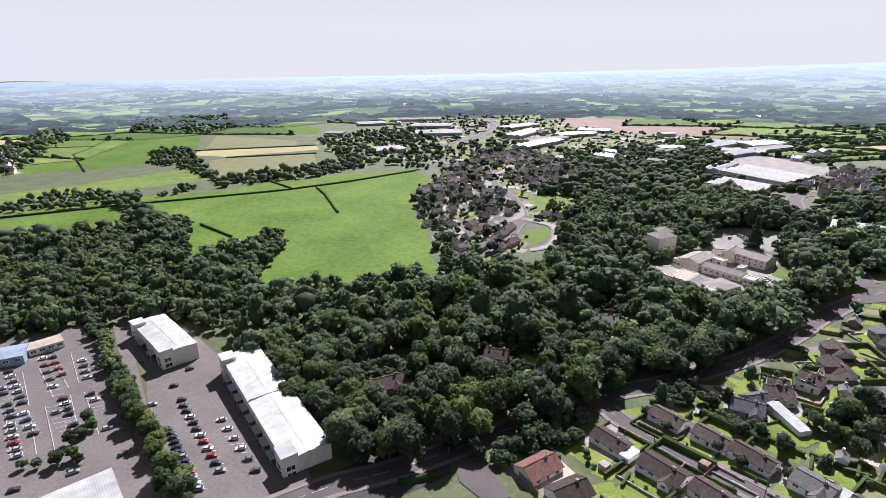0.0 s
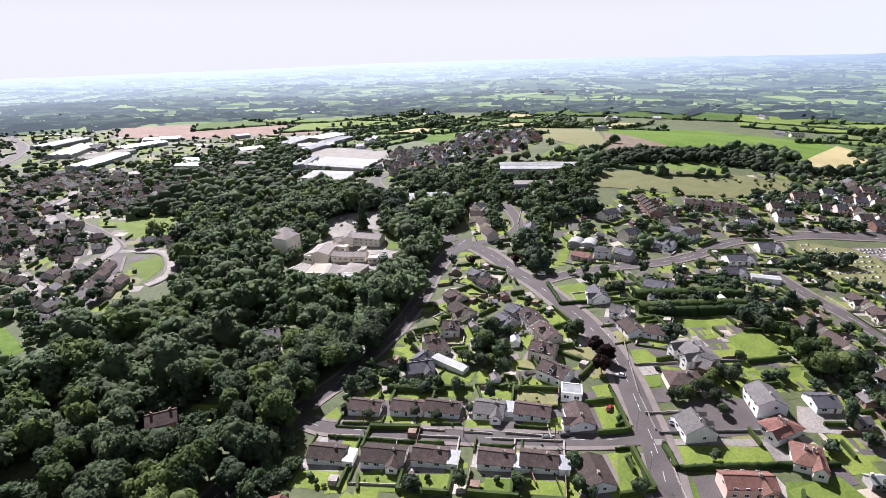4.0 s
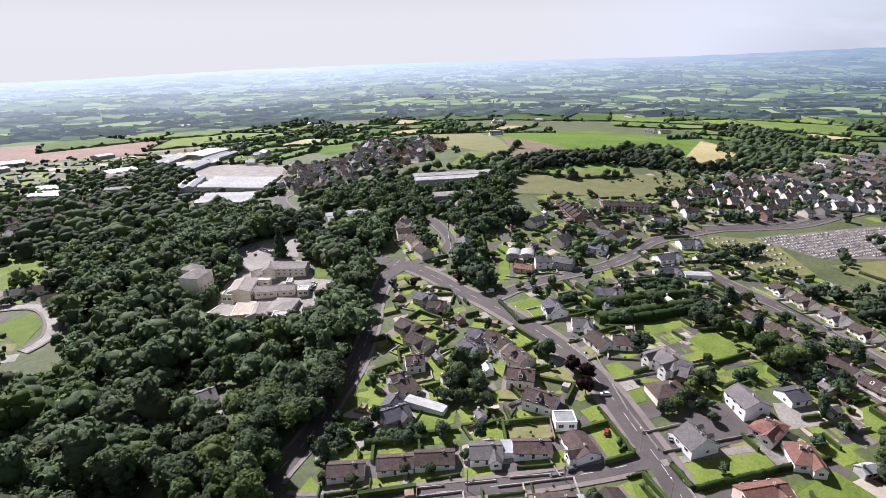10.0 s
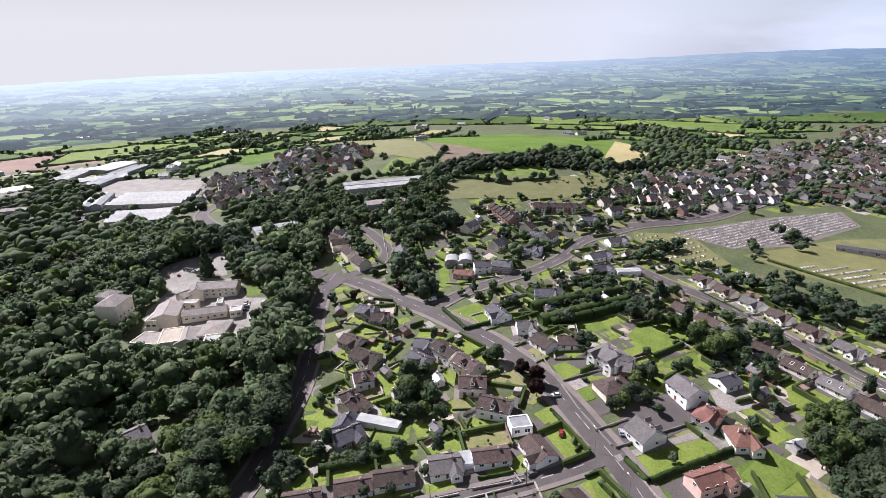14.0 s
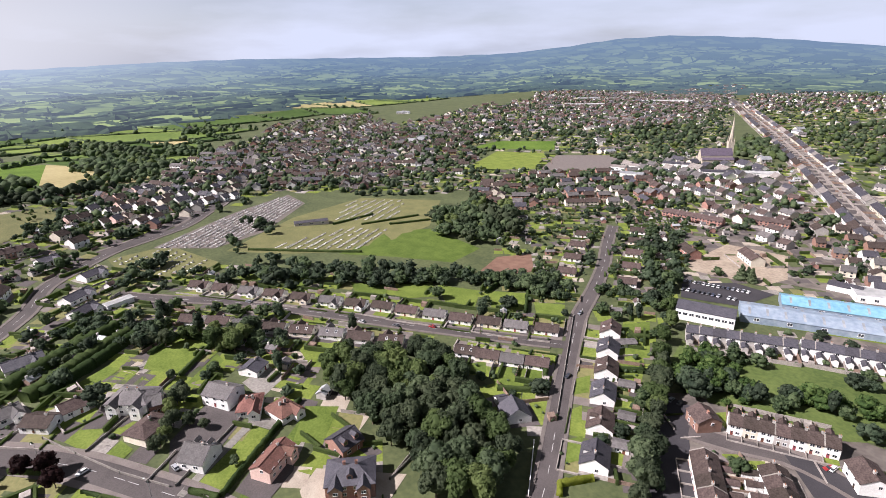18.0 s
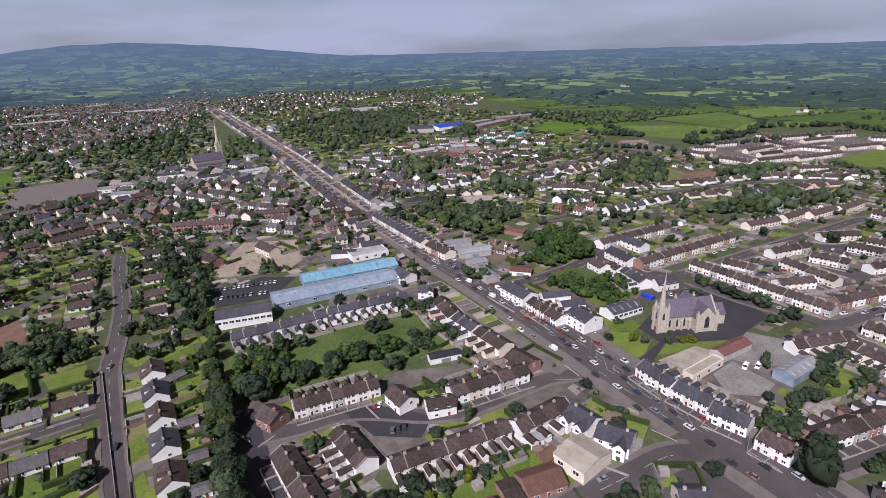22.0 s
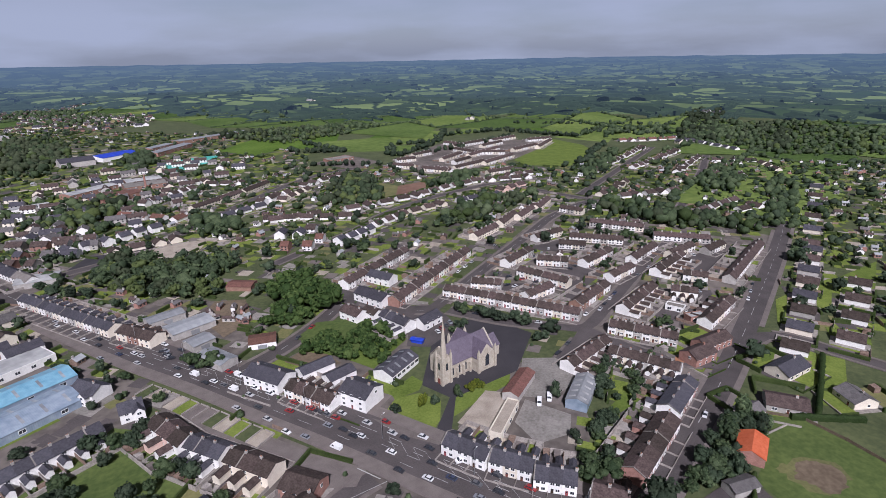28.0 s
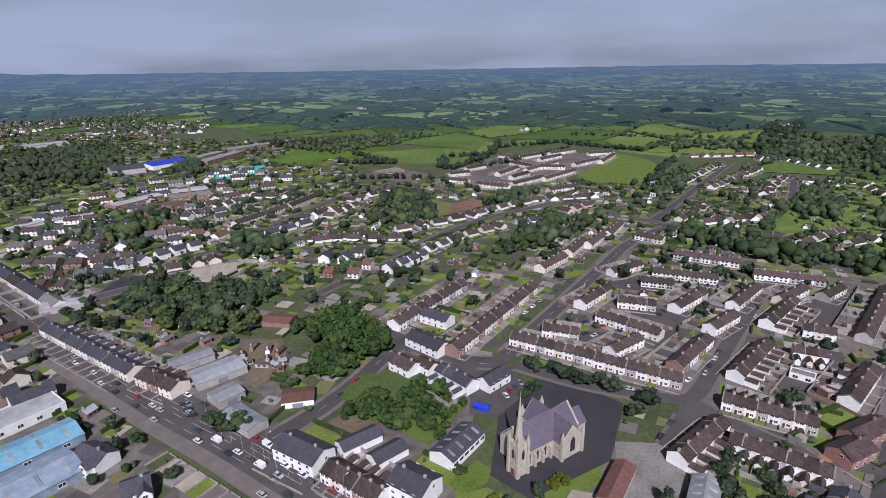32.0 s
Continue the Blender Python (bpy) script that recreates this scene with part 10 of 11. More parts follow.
estate(((655.5, -1049.4), (487.5, -1160.1), (305.5, -1933.3), (509.0, -1696.2), (1034.9, -1657.6)), -10, 20, 26, name="town_houses", label="far houses at the end of the town")
estate(((805.5, -601.6), (1289.5, -1013.9), (1277.3, -1693.3), (956.1, -1433.7), (625.9, -859.9), (575.8, -567.4)), -10, 18, 26, name="town_houses", label="far houses on the west of the town")
# main street further away
for k, (a, b, n) in enumerate((((130.0, -334.0), (279.6, -538.5), 14), ((104.6, -346.5), (166.0, -430.0), 6), ((172.0, -437.5), (257.2, -555.3), 9), ((285.0, -545.5), (416.8, -716.7), 13), ((262.0, -561.5), (394.6, -733.7), 13), ((421.0, -722.0), (604.0, -956.4), 12), ((399.0, -739.5), (581.9, -973.5), 12), ((610.0, -964.0), (780.0, -1176.0), 9), ((588.0, -981.0), (760.0, -1195.0), 9))):
    terrace(a, b, n, 9, walls=("white_wall", "cream_wall", "grey_wall", "brick_wall"), roof="slate_roof", annexe=False, front=1 if k in (0, 3, 5, 7) else -1, group="distant shops along the main street", cols=1)
estate(((180.4, -388.3), (140.4, -353.1), (86.2, -270.1), (107.5, -261.9), (155.8, -317.9)), 35, 13, 16, name="town_houses", label="mixed roofs beside the main street")


estate(((214.2, -485.2), (190.7, -622.7), (57.1, -780.5), (-34.7, -686.9), (33.2, -522.8), (89.7, -386.3)), 6, 17, 24, name="town_houses", label="pale houses and gardens beside the main street", walls=("white_wall", "cream_wall", "grey_wall"), L=11)


def far_church(P, rot):
    t = thing("distant_church", P[0], P[1], rot, "distant pale stone church with a tall spire", "church")
    s = Shape()
    s.gable_walls(34, 11, 8.5, 7, -2)
    part("nave_wall", s.mesh("nave_wall", ["stone"]), t)
    s = Shape()
    s.gable_roof(34, 11, 8.5, 7, 0.3, 0.2)
    part("nave_roof", s.mesh("nave_roof", ["purple_roof"]), t)
    for y, d in ((-8.5, 6), (8.5, 6)):
        s = Shape()
        s.gable_walls(34, d, 4.5, 2, -2)
        part("aisle_wall", s.mesh("aisle_wall", ["stone"]), t, at(0, y, 0))
        s = Shape()
        s.gable_roof(34, d, 4.5, 2, 0.3, 0.2)
        part("aisle_roof", s.mesh("aisle_roof", ["purple_roof"]), t, at(0, y, 0))
    s = Shape()
    s.prism([(-3.2, -3.2), (3.2, -3.2), (3.2, 3.2), (-3.2, 3.2)], -2, 22, 0, 0.9)
    w = part("tower", s.mesh("tower", ["stone"]), t, at(-18, -8, 0))
    s = Shape()
    s.prism([(2.8 * math.cos(k * math.pi / 4), 2.8 * math.sin(k * math.pi / 4)) for k in range(8)], 22, 50, 0, 0.03)
    part("spire", s.mesh("spire", ["stone"]), w)
    for sx in (-1, 1):
        for sy in (-1, 1):
            s = Shape()
            s.prism([(-0.6, -0.6), (0.6, -0.6), (0.6, 0.6), (-0.6, 0.6)], 18, 28, 0, 0.1)
            part("pinnacle", s.mesh("pinnacle", ["stone"]), w, at(sx * 2.6, sy * 2.6, 0))


for a, b, d, wall_, roof_, label_ in (
    ((959.9, -823.3), (910.3, -898.6), 26, "grey_wall", "white_metal", "long pale-roofed works in the town"),
    ((959.7, -1043.7), (861.0, -1140.2), 30, "white_wall", "white_metal", "long pale-roofed works in the town"),
    ((1050.3, -947.3), (1016.1, -989.5), 26, "grey_wall", "grey_metal", "long grey-roofed works in the town"),
    ((1152.5, -1173.6), (1140.5, -1271.4), 26, "white_wall", "white_metal", "long pale-roofed works in the town"),
    ((394.4, -384.4), (379.5, -389.6), 12, "white_wall", "pale_roof", "low school block beside the playing field"),
    ((387.8, -402.6), (371.2, -412.8), 12, "white_wall", "pale_roof", "low school block beside the playing field"),
    ((374.0, -361.0), (345.6, -376.8), 10, "white_wall", "grey_metal", "low school block beside the playing field"),
    ((300.2, -456.3), (274.1, -485.2), 12, "white_wall", "white_metal", "long low white hall behind the street"),
    ((375.9, -442.4), (347.5, -459.7), 11, "white_wall", "slate_roof", "white parish hall beside the far church"),
    ((324.5, -434.6), (297.0, -461.8), 11, "white_wall", "slate_roof", "white parish hall beside the far church"),
):
    shed(a, b, d, 5.0, 1.4, wall_, roof_, "town_hall_block" if d < 13 else "works_hall", label_, strips=3)
far_church((358.1, -506.9), math.atan2(30, 22))
shed((150.0, -800.0), (112.0, -836.0), 34, 6, 2, "white_wall", "royal_metal", "sports_hall", "sports hall with a royal blue roof"), shed((183.4, -774.0), (149.3, -788.1), 26, 7, 4, "grey_wall", "slate_roof", "grey_hall", "grey gabled hall beside the sports hall"), sheet("sports_court", ((73.4, -713.4), (51.9, -758.3), (3.7, -778.0), (7.5, -729.0), (48.8, -677.0)), "green_metal", 0.5, "sea-green sports court", "sports court")
field((162.8, -655.0), (115.9, -719.3), (103.4, -675.6), (147.1, -631.0), mat="lawn", label="green field behind the factory"), field((-60.1, -785.4), (-101.1, -879.0), (-186.6, -912.5), (-150.1, -774.3)), field((5.3, -811.5), (-53.2, -919.1), (-136.2, -883.6), (-124.8, -810.9), (-59.0, -771.6))
shed((389.9, -1081.7), (331.2, -1119.8), 30, 6, 1, "grey_wall", "white_metal", "warehouse", "long white-roofed store among far trees"), shed((171.6, -548.5), (145.7, -561.6), 9, 3, 0.8, "white_wall", "white_metal", "long_store", "long low white store"), shed((198.1, -529.2), (180.5, -550.0), 9, 3, 0.8, "white_wall", "white_metal", "long_store", "long low white store")
for a, b, d in (((84.1, -805.2), (44.7, -879.6), 16), ((62.6, -916.3), (-39.1, -994.3), 18), ((95.0, -850.0), (70.0, -890.0), 14)):
    shed(a, b, d, 6, 0.8, "brick_wall", "grey_metal", "school_block", "long red brick school block", strips=8)
for a, b, d, rf in (((137.0, -580.0), (104.0, -616.0), 16, "white_metal"), ((92.0, -600.0), (56.0, -610.0), 24, "concrete"), ((94.0, -625.0), (62.0, -634.0), 22, "white_metal"), ((107.5, -548.0), (77.9, -574.0), 22, "red_roof")):
    shed(a, b, d, 5, 1.2, "brick_wall", rf, "mill_building", "old brick factory with pale and rusty roofs", strips=6)
tall = thing("chimney_stack", 70.5, -585.5, 0, "tall round brick factory chimney", "chimney")
s = Shape()
s.prism([(1.3 * math.cos(k * 0.524), 1.3 * math.sin(k * 0.524)) for k in range(12)], -1, 17, 0, 0.6)
part("shaft", s.mesh("shaft", ["brick_wall"]), tall)
s = Shape()
s.prism([(0.95 * math.cos(k * 0.524), 0.95 * math.sin(k * 0.524)) for k in range(12)], 16.6, 17.4, 0, 1.0)
part("rim", s.mesh("rim", ["grey_wall"]), tall)
field((-3.1, -807.3), (-67.1, -904.8), (-127.0, -839.4), (-39.9, -748.6)), field((-100.8, -657.1), (-150.7, -704.0), (-176.7, -634.9), (-140.5, -595.3), mat="yard_mix", label="bare plot with a half-built block"), field((-95.2, -470.8), (-143.8, -522.3), (-158.2, -497.8), (-140.4, -450.2), (-95.2, -448.7), mat="dry_lawn", label="rough yellowish field"), field((-210.8, -826.8), (-277.4, -928.2), (-334.2, -830.9), (-293.0, -750.1)), field((-327.1, -569.8), (-462.2, -695.7), (-466.8, -627.9), (-445.3, -568.2), (-363.0, -507.8), (-320.8, -536.0), mat="lawn", label="bright green playing field"), field((-613.9, -538.1), (-729.2, -612.1), (-844.4, -667.7), (-673.7, -545.3), mat="lawn", label="mown green fairway"), field((-460.8, -824.7), (-592.6, -861.2), (-717.2, -713.8), (-640.8, -646.8), (-507.5, -734.9)), field((50.3, -371.6), (44.4, -397.1), (13.6, -394.8), (19.3, -371.0), (29.6, -359.4), mat="gravel", label="bare gravel plot"), field((-140.4, -450.2), (-158.2, -497.8), (-188.5, -505.5), (-177.6, -468.5), (-157.4, -449.6), mat="red_earth", label="bare orange building plot"), yard((94.3, -362.7), (86.2, -389.4), (50.0, -388.4), (59.8, -374.1), (69.0, -356.1), mat="dark_asphalt", label="dark tarmac car park beside the road")
flat_block((-115.4, -668.0), (-146.5, -680.0), (-118.0, -650.0), 3.0, "brick_wall", "concrete", "half_built_block", "half-built block on a bare plot")
for q, n in ((((250.8, -811.2), (339.9, -1125.7), (249.2, -1076.5), (189.8, -892.5), (185.3, -778.2)), 13), (((117.8, -744.1), (96.6, -870.1), (73.7, -762.3), (91.4, -694.3)), 8), (((75.9, -329.4), (65.2, -371.8), (28.8, -349.0), (3.1, -341.8), (9.7, -282.1), (42.4, -297.7)), 6.5), (((123.0, -454.8), (146.0, -521.4), (87.9, -576.8), (85.4, -492.6), (106.8, -461.8)), 8), (((35.9, -420.5), (9.2, -447.1), (-10.8, -428.8), (2.1, -389.9)), 7), (((-70.8, -454.7), (-111.9, -560.1), (-149.2, -541.4), (-128.2, -447.6), (-94.9, -432.7)), 8), (((-137.8, -350.2), (-190.3, -406.2), (-267.2, -414.6), (-261.5, -405.4), (-169.5, -350.9)), 7),
             (((-183.0, -481.5), (-226.3, -528.2), (-255.7, -520.1), (-217.0, -464.7)), 8), (((-296.0, -356.1), (-336.1, -299.9), (-360.0, -257.0), (-344.6, -249.2), (-293.2, -278.8), (-276.5, -345.2)), 7), (((-410.1, -384.4), (-475.1, -411.1), (-482.4, -377.1), (-419.8, -342.2)), 8), (((-339.0, -244.7), (-479.9, -350.7), (-502.8, -339.6), (-359.7, -235.8), (-377.2, -257.0)), 9), (((-657.1, -652.1), (-836.7, -672.1), (-925.5, -667.4), (-935.7, -497.8), (-738.7, -387.2), (-627.9, -444.5)), 13), (((-11.1, -1009.9), (-209.7, -1032.1), (-202.0, -904.1), (-84.8, -831.1), (-25.5, -913.7)), 11), (((-329.8, -451.7), (-429.6, -546.9), (-480.4, -567.3), (-377.6, -459.4)), 9), (((473.2, -900.2), (388.1, -1039.2), (229.4, -984.4), (168.1, -760.4), (232.4, -607.8), (368.0, -726.2)), 17), (((436.5, -500.1), (638.9, -661.0), (575.7, -785.5), (448.4, -609.7)), 17), (((366.8, -559.5), (463.5, -723.6), (365.0, -646.6), (313.8, -562.8)), 8)):
    wood(q, n, 9.0, label="trees among the far streets", name="tree_group", kit=TINY)
# open country beyond the far estate
for q in (((-276.7, -913.2), (-353.4, -863.5), (-294.8, -742.0), (-227.8, -753.3)), ((-225.0, -744.2), (-275.2, -734.2), (-210.6, -659.8), (-200.4, -663.8)), ((-505.1, -895.4), (-658.2, -837.0), (-725.7, -717.3), (-649.6, -647.5), (-549.5, -738.1), (-469.0, -814.1)),
          ((-504.9, -730.7), (-557.1, -673.6), (-511.1, -629.2), (-471.1, -708.9)), ((-688.1, -609.5), (-841.7, -666.1), (-808.3, -631.1), (-603.9, -506.3), (-586.6, -513.1)), ((-788.3, -615.6), (-885.5, -646.7), (-816.4, -604.4), (-666.8, -521.7)), ((-111.9, -832.8), (-252.9, -835.2), (-212.0, -701.7), (-155.0, -724.3)), ((-360.0, -850.0), (-460.0, -905.0), (-450.0, -825.0), (-330.0, -800.0))):
    field(*q, mat="pasture" if len(q) == 4 else "meadow")
for a, b, n in (((-328.8, -803.7), (-452.7, -821.1), 26), ((-442.7, -803.2), (-503.5, -695.6), 34), ((-505.1, -895.4), (-740.1, -731.4), 30), ((-490.1, -614.0), (-377.2, -508.5), 34), ((-227.8, -753.3), (-294.8, -742.0), 16), ((-294.8, -742.0), (-353.4, -863.5), 22), ((-200.4, -663.8), (-225.0, -744.2), 16), ((-210.6, -659.8), (-282.0, -728.0), 18), ((-549.5, -738.1), (-649.6, -647.5), 22), ((-100.0, -640.0), (-186.0, -600.0), 18), ((-155.0, -724.3), (-111.9, -832.8), 22), ((-86.1, -751.5), (-155.0, -724.3), 16), ((-230.0, -650.0), (-420.0, -745.0), 26)):
    trees(a, b, n, 8.5, ("leaf_dark", "leaf_dark", "leaf"), spread=5, where="along the far hedges")
for q, n in ((((-625.5, -623.7), (-781.9, -761.1), (-900.0, -860.0), (-960.0, -830.0), (-782.4, -692.3), (-623.5, -560.8), (-585.8, -575.8)), 14), (((-642.8, -531.2), (-776.8, -632.0), (-931.3, -689.2), (-787.4, -598.7), (-673.1, -541.0)), 13), (((-635.4, -494.0), (-846.3, -603.8), (-638.5, -456.9)), 12), (((403.5, -1056.8), (306.6, -1069.2), (218.1, -952.0), (183.2, -813.7), (204.5, -753.2), (253.3, -748.2), (291.0, -762.5)), 13), (((-11.0, -1010.0), (-130.0, -990.0), (-2.5, -941.1), (49.0, -963.4)), 12)):
    wood(q, n, 10.0, label="dark woods at the edge of the fields", mat="leaf_dark", kit=TINY)
for a, b, n in (((-193.9, -618.4), (-218.1, -620.0), 4), ((-217.4, -552.5), (-229.5, -531.6), 4), ((-298.9, -721.8), (-313.6, -690.1), 5), ((-289.1, -662.0), (-302.6, -626.4), 6), ((-258.3, -505.0), (-293.0, -511.8), 5), ((-330.0, -668.0), (-372.0, -690.0), 6), ((-250.0, -575.0), (-278.0, -592.0), 4), ((-222.0, -642.0), (-250.0, -655.0), 4)):
    terrace(a, b, n, 7.5, walls=("white_wall", "cream_wall"), roof="brown_roof", annexe=False, group="far estate terraces")
field((-180.0, -600.0), (-215.0, -655.0), (-300.0, -735.0), (-455.0, -700.0), (-400.0, -630.0), (-330.0, -575.0), (-225.0, -525.0), mat="yard_mix", label="tarmac and small gardens among the far terraces")
# stores behind the shops
shed((-20.7, -187.9), (-33.8, -192.6), 6.5, 3.2, 1.6, "white_wall", "slate_roof", "back_store", "dark slate-roofed store behind the shops"), shed((-29.4, -178.9), (-40.1, -183.5), 6.5, 3.2, 1.6, "white_wall", "slate_roof", "back_store", "dark slate-roofed store behind the shops"), yard((-16.4, -202.5), (-23.8, -208.2), (-33.7, -201.4), (-37.7, -192.0), (-27.9, -189.5), mat="worn", label="brown gravel yard beside the thicket")
# markings of the main street
main = next(r for r in ROADS if r[0] == "main_street")
mline, mdirs = main[1], sides(main[1])
mlift = 0.14 + 0.006 * ROADS.index(main) + 0.035
for what, offs, on, wide in (("lane line", (-2.0, 2.0), 6, 0.08), ("bay line", (-5.6, 5.6), 3, 0.07)):
    s = Shape()
    for o in offs:
        run = 0.0
        for i in range(len(mline) - 1):
            a, b = mline[i] + mdirs[i][1] * o, mline[i + 1] + mdirs[i + 1][1] * o
            run += (b - a).length
            if run % 9 < on:
                nn = mdirs[i][1] * wide
                s.face([(q.x, q.y, ground(q.x, q.y) + mlift) for q in (a - nn, b - nn, b + nn, a + nn)])
    tagged(new("road_marking", s.mesh("road_marking", ["paint"])), f"worn white painted {what} along the main street", "road marking", kind="structure")
s = Shape()
for i in range(len(mline) - 1):
    if (i // 9) % 2:
        a, b = mline[i] + mdirs[i][1] * 1.7, mline[i + 1] - mdirs[i + 1][1] * 1.7
        d = mdirs[i][0] * 0.08
        s.face([(q.x, q.y, ground(q.x, q.y) + mlift) for q in (a - d, b - d, b + d, a + d)])
tagged(new("road_marking", s.mesh("road_marking", ["paint"])), "white painted hatching in the middle of the main street", "road marking", kind="structure")
# traffic
for k in range(26):
    i = RND.randrange(2, len(mline) - 2)
    lane = RND.choice((-3.7, 3.7, -3.7, 3.7, -7.0, 7.0))
    q, d = mline[i] + mdirs[i][1] * lane, mdirs[i][0]
    car((q.x, q.y), math.atan2(d.y, d.x) + (0 if lane > 0 else math.pi) + RND.uniform(-0.04, 0.04), "cars on the main street", van=k % 9 == 4, where="on the main street" if abs(lane) < 5 else "parked along the main street", lift=0.2)
line_mark((-29.7, -131.0), (-34.9, -124.0), 0.35, 0.4), line_mark((-36.4, -122.3), (-24.9, -120.2), 0.15, 0.4), line_mark((-55.7, -96.2), (-62.6, -91.5), 0.35, 0.4)
yard((-161.0, -142.3), (-169.1, -142.5), (-173.1, -137.1), (-170.0, -132.8), (-167.3, -137.1), (-160.1, -137.1), mat="terracotta", label="red block-paved crossing at the side street")
skip = thing("skip", -71.5, -195.0, math.atan2(4.4, -4.8), "blue covered skip standing beside the church", "skip")
s = Shape()
s.prism([(-2.6, -1.1), (2.6, -1.1), (2.6, 1.1), (-2.6, 1.1)], 0.2, 1.7, 0, 1.06)
part("body", s.mesh("body", ["royal_metal"]), skip)
s = Shape()
s.gable_roof(5.6, 2.4, 1.75, 0.35)
part("lid", s.mesh("lid", ["royal_metal"]), skip)
way = math.atan2(-315, 238)
for p in ((2.9, -177.4), (-1.9, -183.8), (-6.8, -166.2), (-11.9, -156.7), (-17.3, -151.7), (-29.5, -150.2), (-34.1, -144.8), (-40.9, -125.0), (-51.1, -123.8), (-59.9, -111.0), (-64.3, -105.8), (-53.1, -106.7), (-58.4, -106.1), (-72.1, -91.8), (28.3, -227.5), (39.8, -226.9), (54.8, -237.8), (69.9, -270.3), (79.6, -281.4), (13.5, -199.4)):
    car(p, way + (math.pi if RND.random() < 0.5 else 0), "cars on the main street", where="on the main street", lift=0.2)
car((-25.7, -142.5), way, van=True, lift=0.2, where="on the main street")
# slow traffic in both lanes
for lane in (-3.7, 3.7, -7.2, 7.2, 0.6):
    run, gap_ = 0.0, 6.0
    for i in range(len(mline) - 1):
        q, d = mline[i] + mdirs[i][1] * lane, mdirs[i][0]
        run += (mline[i + 1] - mline[i]).length
        if run > gap_ and -95 < q.x < 70 and min((math.hypot(q.x - a, q.y - b) for a, b in CARS), default=99) > 5.5 and (lane != 0.6 or RND.random() < 0.2):
            car((q.x, q.y), math.atan2(d.y, d.x) + (0 if lane > 0 else math.pi) + RND.uniform(-0.04, 0.04), "cars on the main street", where="on the main street", lift=0.2)
            run, gap_ = 0.0, RND.uniform(7, 26)
parked((-1.7, -190.5), (-28.6, -157.4), 12, 0, "cars along the main street", 0.3), parked((32.3, -237.2), (27.1, -225.1), 4, 60, "cars beside the street", 0.1), parked((28.4, -244.9), (54.7, -276.0), 7, 5, "cars along the main street", 0.3)
parked((-100.0, -214.0), (-128.0, -189.0), 6, 0, "cars along the crescent", 0.2), parked((-138.0, -250.0), (-156.0, -224.0), 5, 60, "cars in the court", 0.2), parked((-200.0, -250.0), (-180.0, -240.0), 5, 80, "cars in the back court", 0.2), parked((-205.0, -182.0), (-222.0, -187.0), 4, 70, "cars in the back court", 0.1), parked((-120.0, -262.0), (-160.0, -295.0), 7, 0, "cars along the hill street", 0.3), parked((-238.0, -222.0), (-262.0, -230.0), 5, 80, "cars in the back court", 0.2)
car((-144.3, -108.9), 0.6), car((-119.4, -89.0), 0.6), car((-31.7, -228.0), 0.8), car((-24.4, -220.2), 0.8), car((-121.1, -162.5), 0.5), car((-129.4, -167.5), 0.5), parked((-159.8, -196.1), (-198.0, -222.3), 7, 0, "cars along the crescent", 0.2), parked((-237.2, -170.2), (-265.1, -189.6), 4, 0, "cars along the long road")
parked((83.1, -86.9), (80.1, -88.1), 2, 80, "cars in the back car park", 0.0), parked((35.2, -98.2), (34.6, -100.1), 1, 20), parked((27.0, -85.5), (23.5, -87.6), 3, 70, "cars by the terraces", 0), car((13.5, -87.6), 0.5), car((35.8, -97.4), 1.2)
car((152.4, -108.8), 1.9), car((114.0, -66.1), 1.9), car((175.9, -40.0), 0.6), car((195.0, -13.1), 0.6), car((184.5, -25.5), 0.6), car((232.9, 21.8), 0.6), car((240.0, 28.4), 0.6), car((-38.4, -72.7), 0.6)
for t_ in range(9):
    lamp_post(((-81.5, -88.8)[0] + ((83.0, -297.8)[0] - (-81.5, -88.8)[0]) * t_ / 8, (-81.5, -88.8)[1] + ((83.0, -297.8)[1] - (-81.5, -88.8)[1]) * t_ / 8), way - math.pi / 2, 9.0)
for p in ((109.2, 65.6), (124.9, 77.6), (155.4, 105.8), (178.8, 145.3)):
    lamp_post(p, 0.6)
for p in ((68.0, 144.8), (88.0, 117.7), (104.2, 93.9), (159.9, -55.8), (208.2, -6.9), (249.5, 37.5)):
    pole(p)


house((23.1, 130.4), (33.6, 136.8), 8.5, 2.6, 2.4, "cream_wall", "red_roof", group="bungalows behind the wood road"), house((30.1, 120.2), (40.5, 125.2), 8.5, 2.6, 2.4, "white_wall", "brown_roof", group="bungalows behind the wood road"), house((41.7, 112.6), (49.4, 113.9), 8, 2.6, 2.2, "white_wall", "brown_roof", group="bungalows behind the wood road")
wood(((-146.4, 298.9), (-104.6, 246.5), (-56.8, 267.2), (15.7, 308.2), (24.7, 337.5), (-1.6, 316.4), (-86.8, 288.9)), 8.5, 12.0, label="wood along the pasture's edge", free=True), wood(((-150.7, 356.1), (-112.8, 392.6), (-122.2, 317.1), (-130.6, 276.1), (-156.6, 306.9)), 8.5, 10.0, label="wood along the pasture's edge", free=True)
trees((-22.8, 476.8), (0.4, 354.7), 10, 7, where="along the estate's edge", group="estate edge trees"), trees((0.4, 354.7), (5.4, 309.0), 6, 8, where="along the estate's edge", group="estate edge trees")
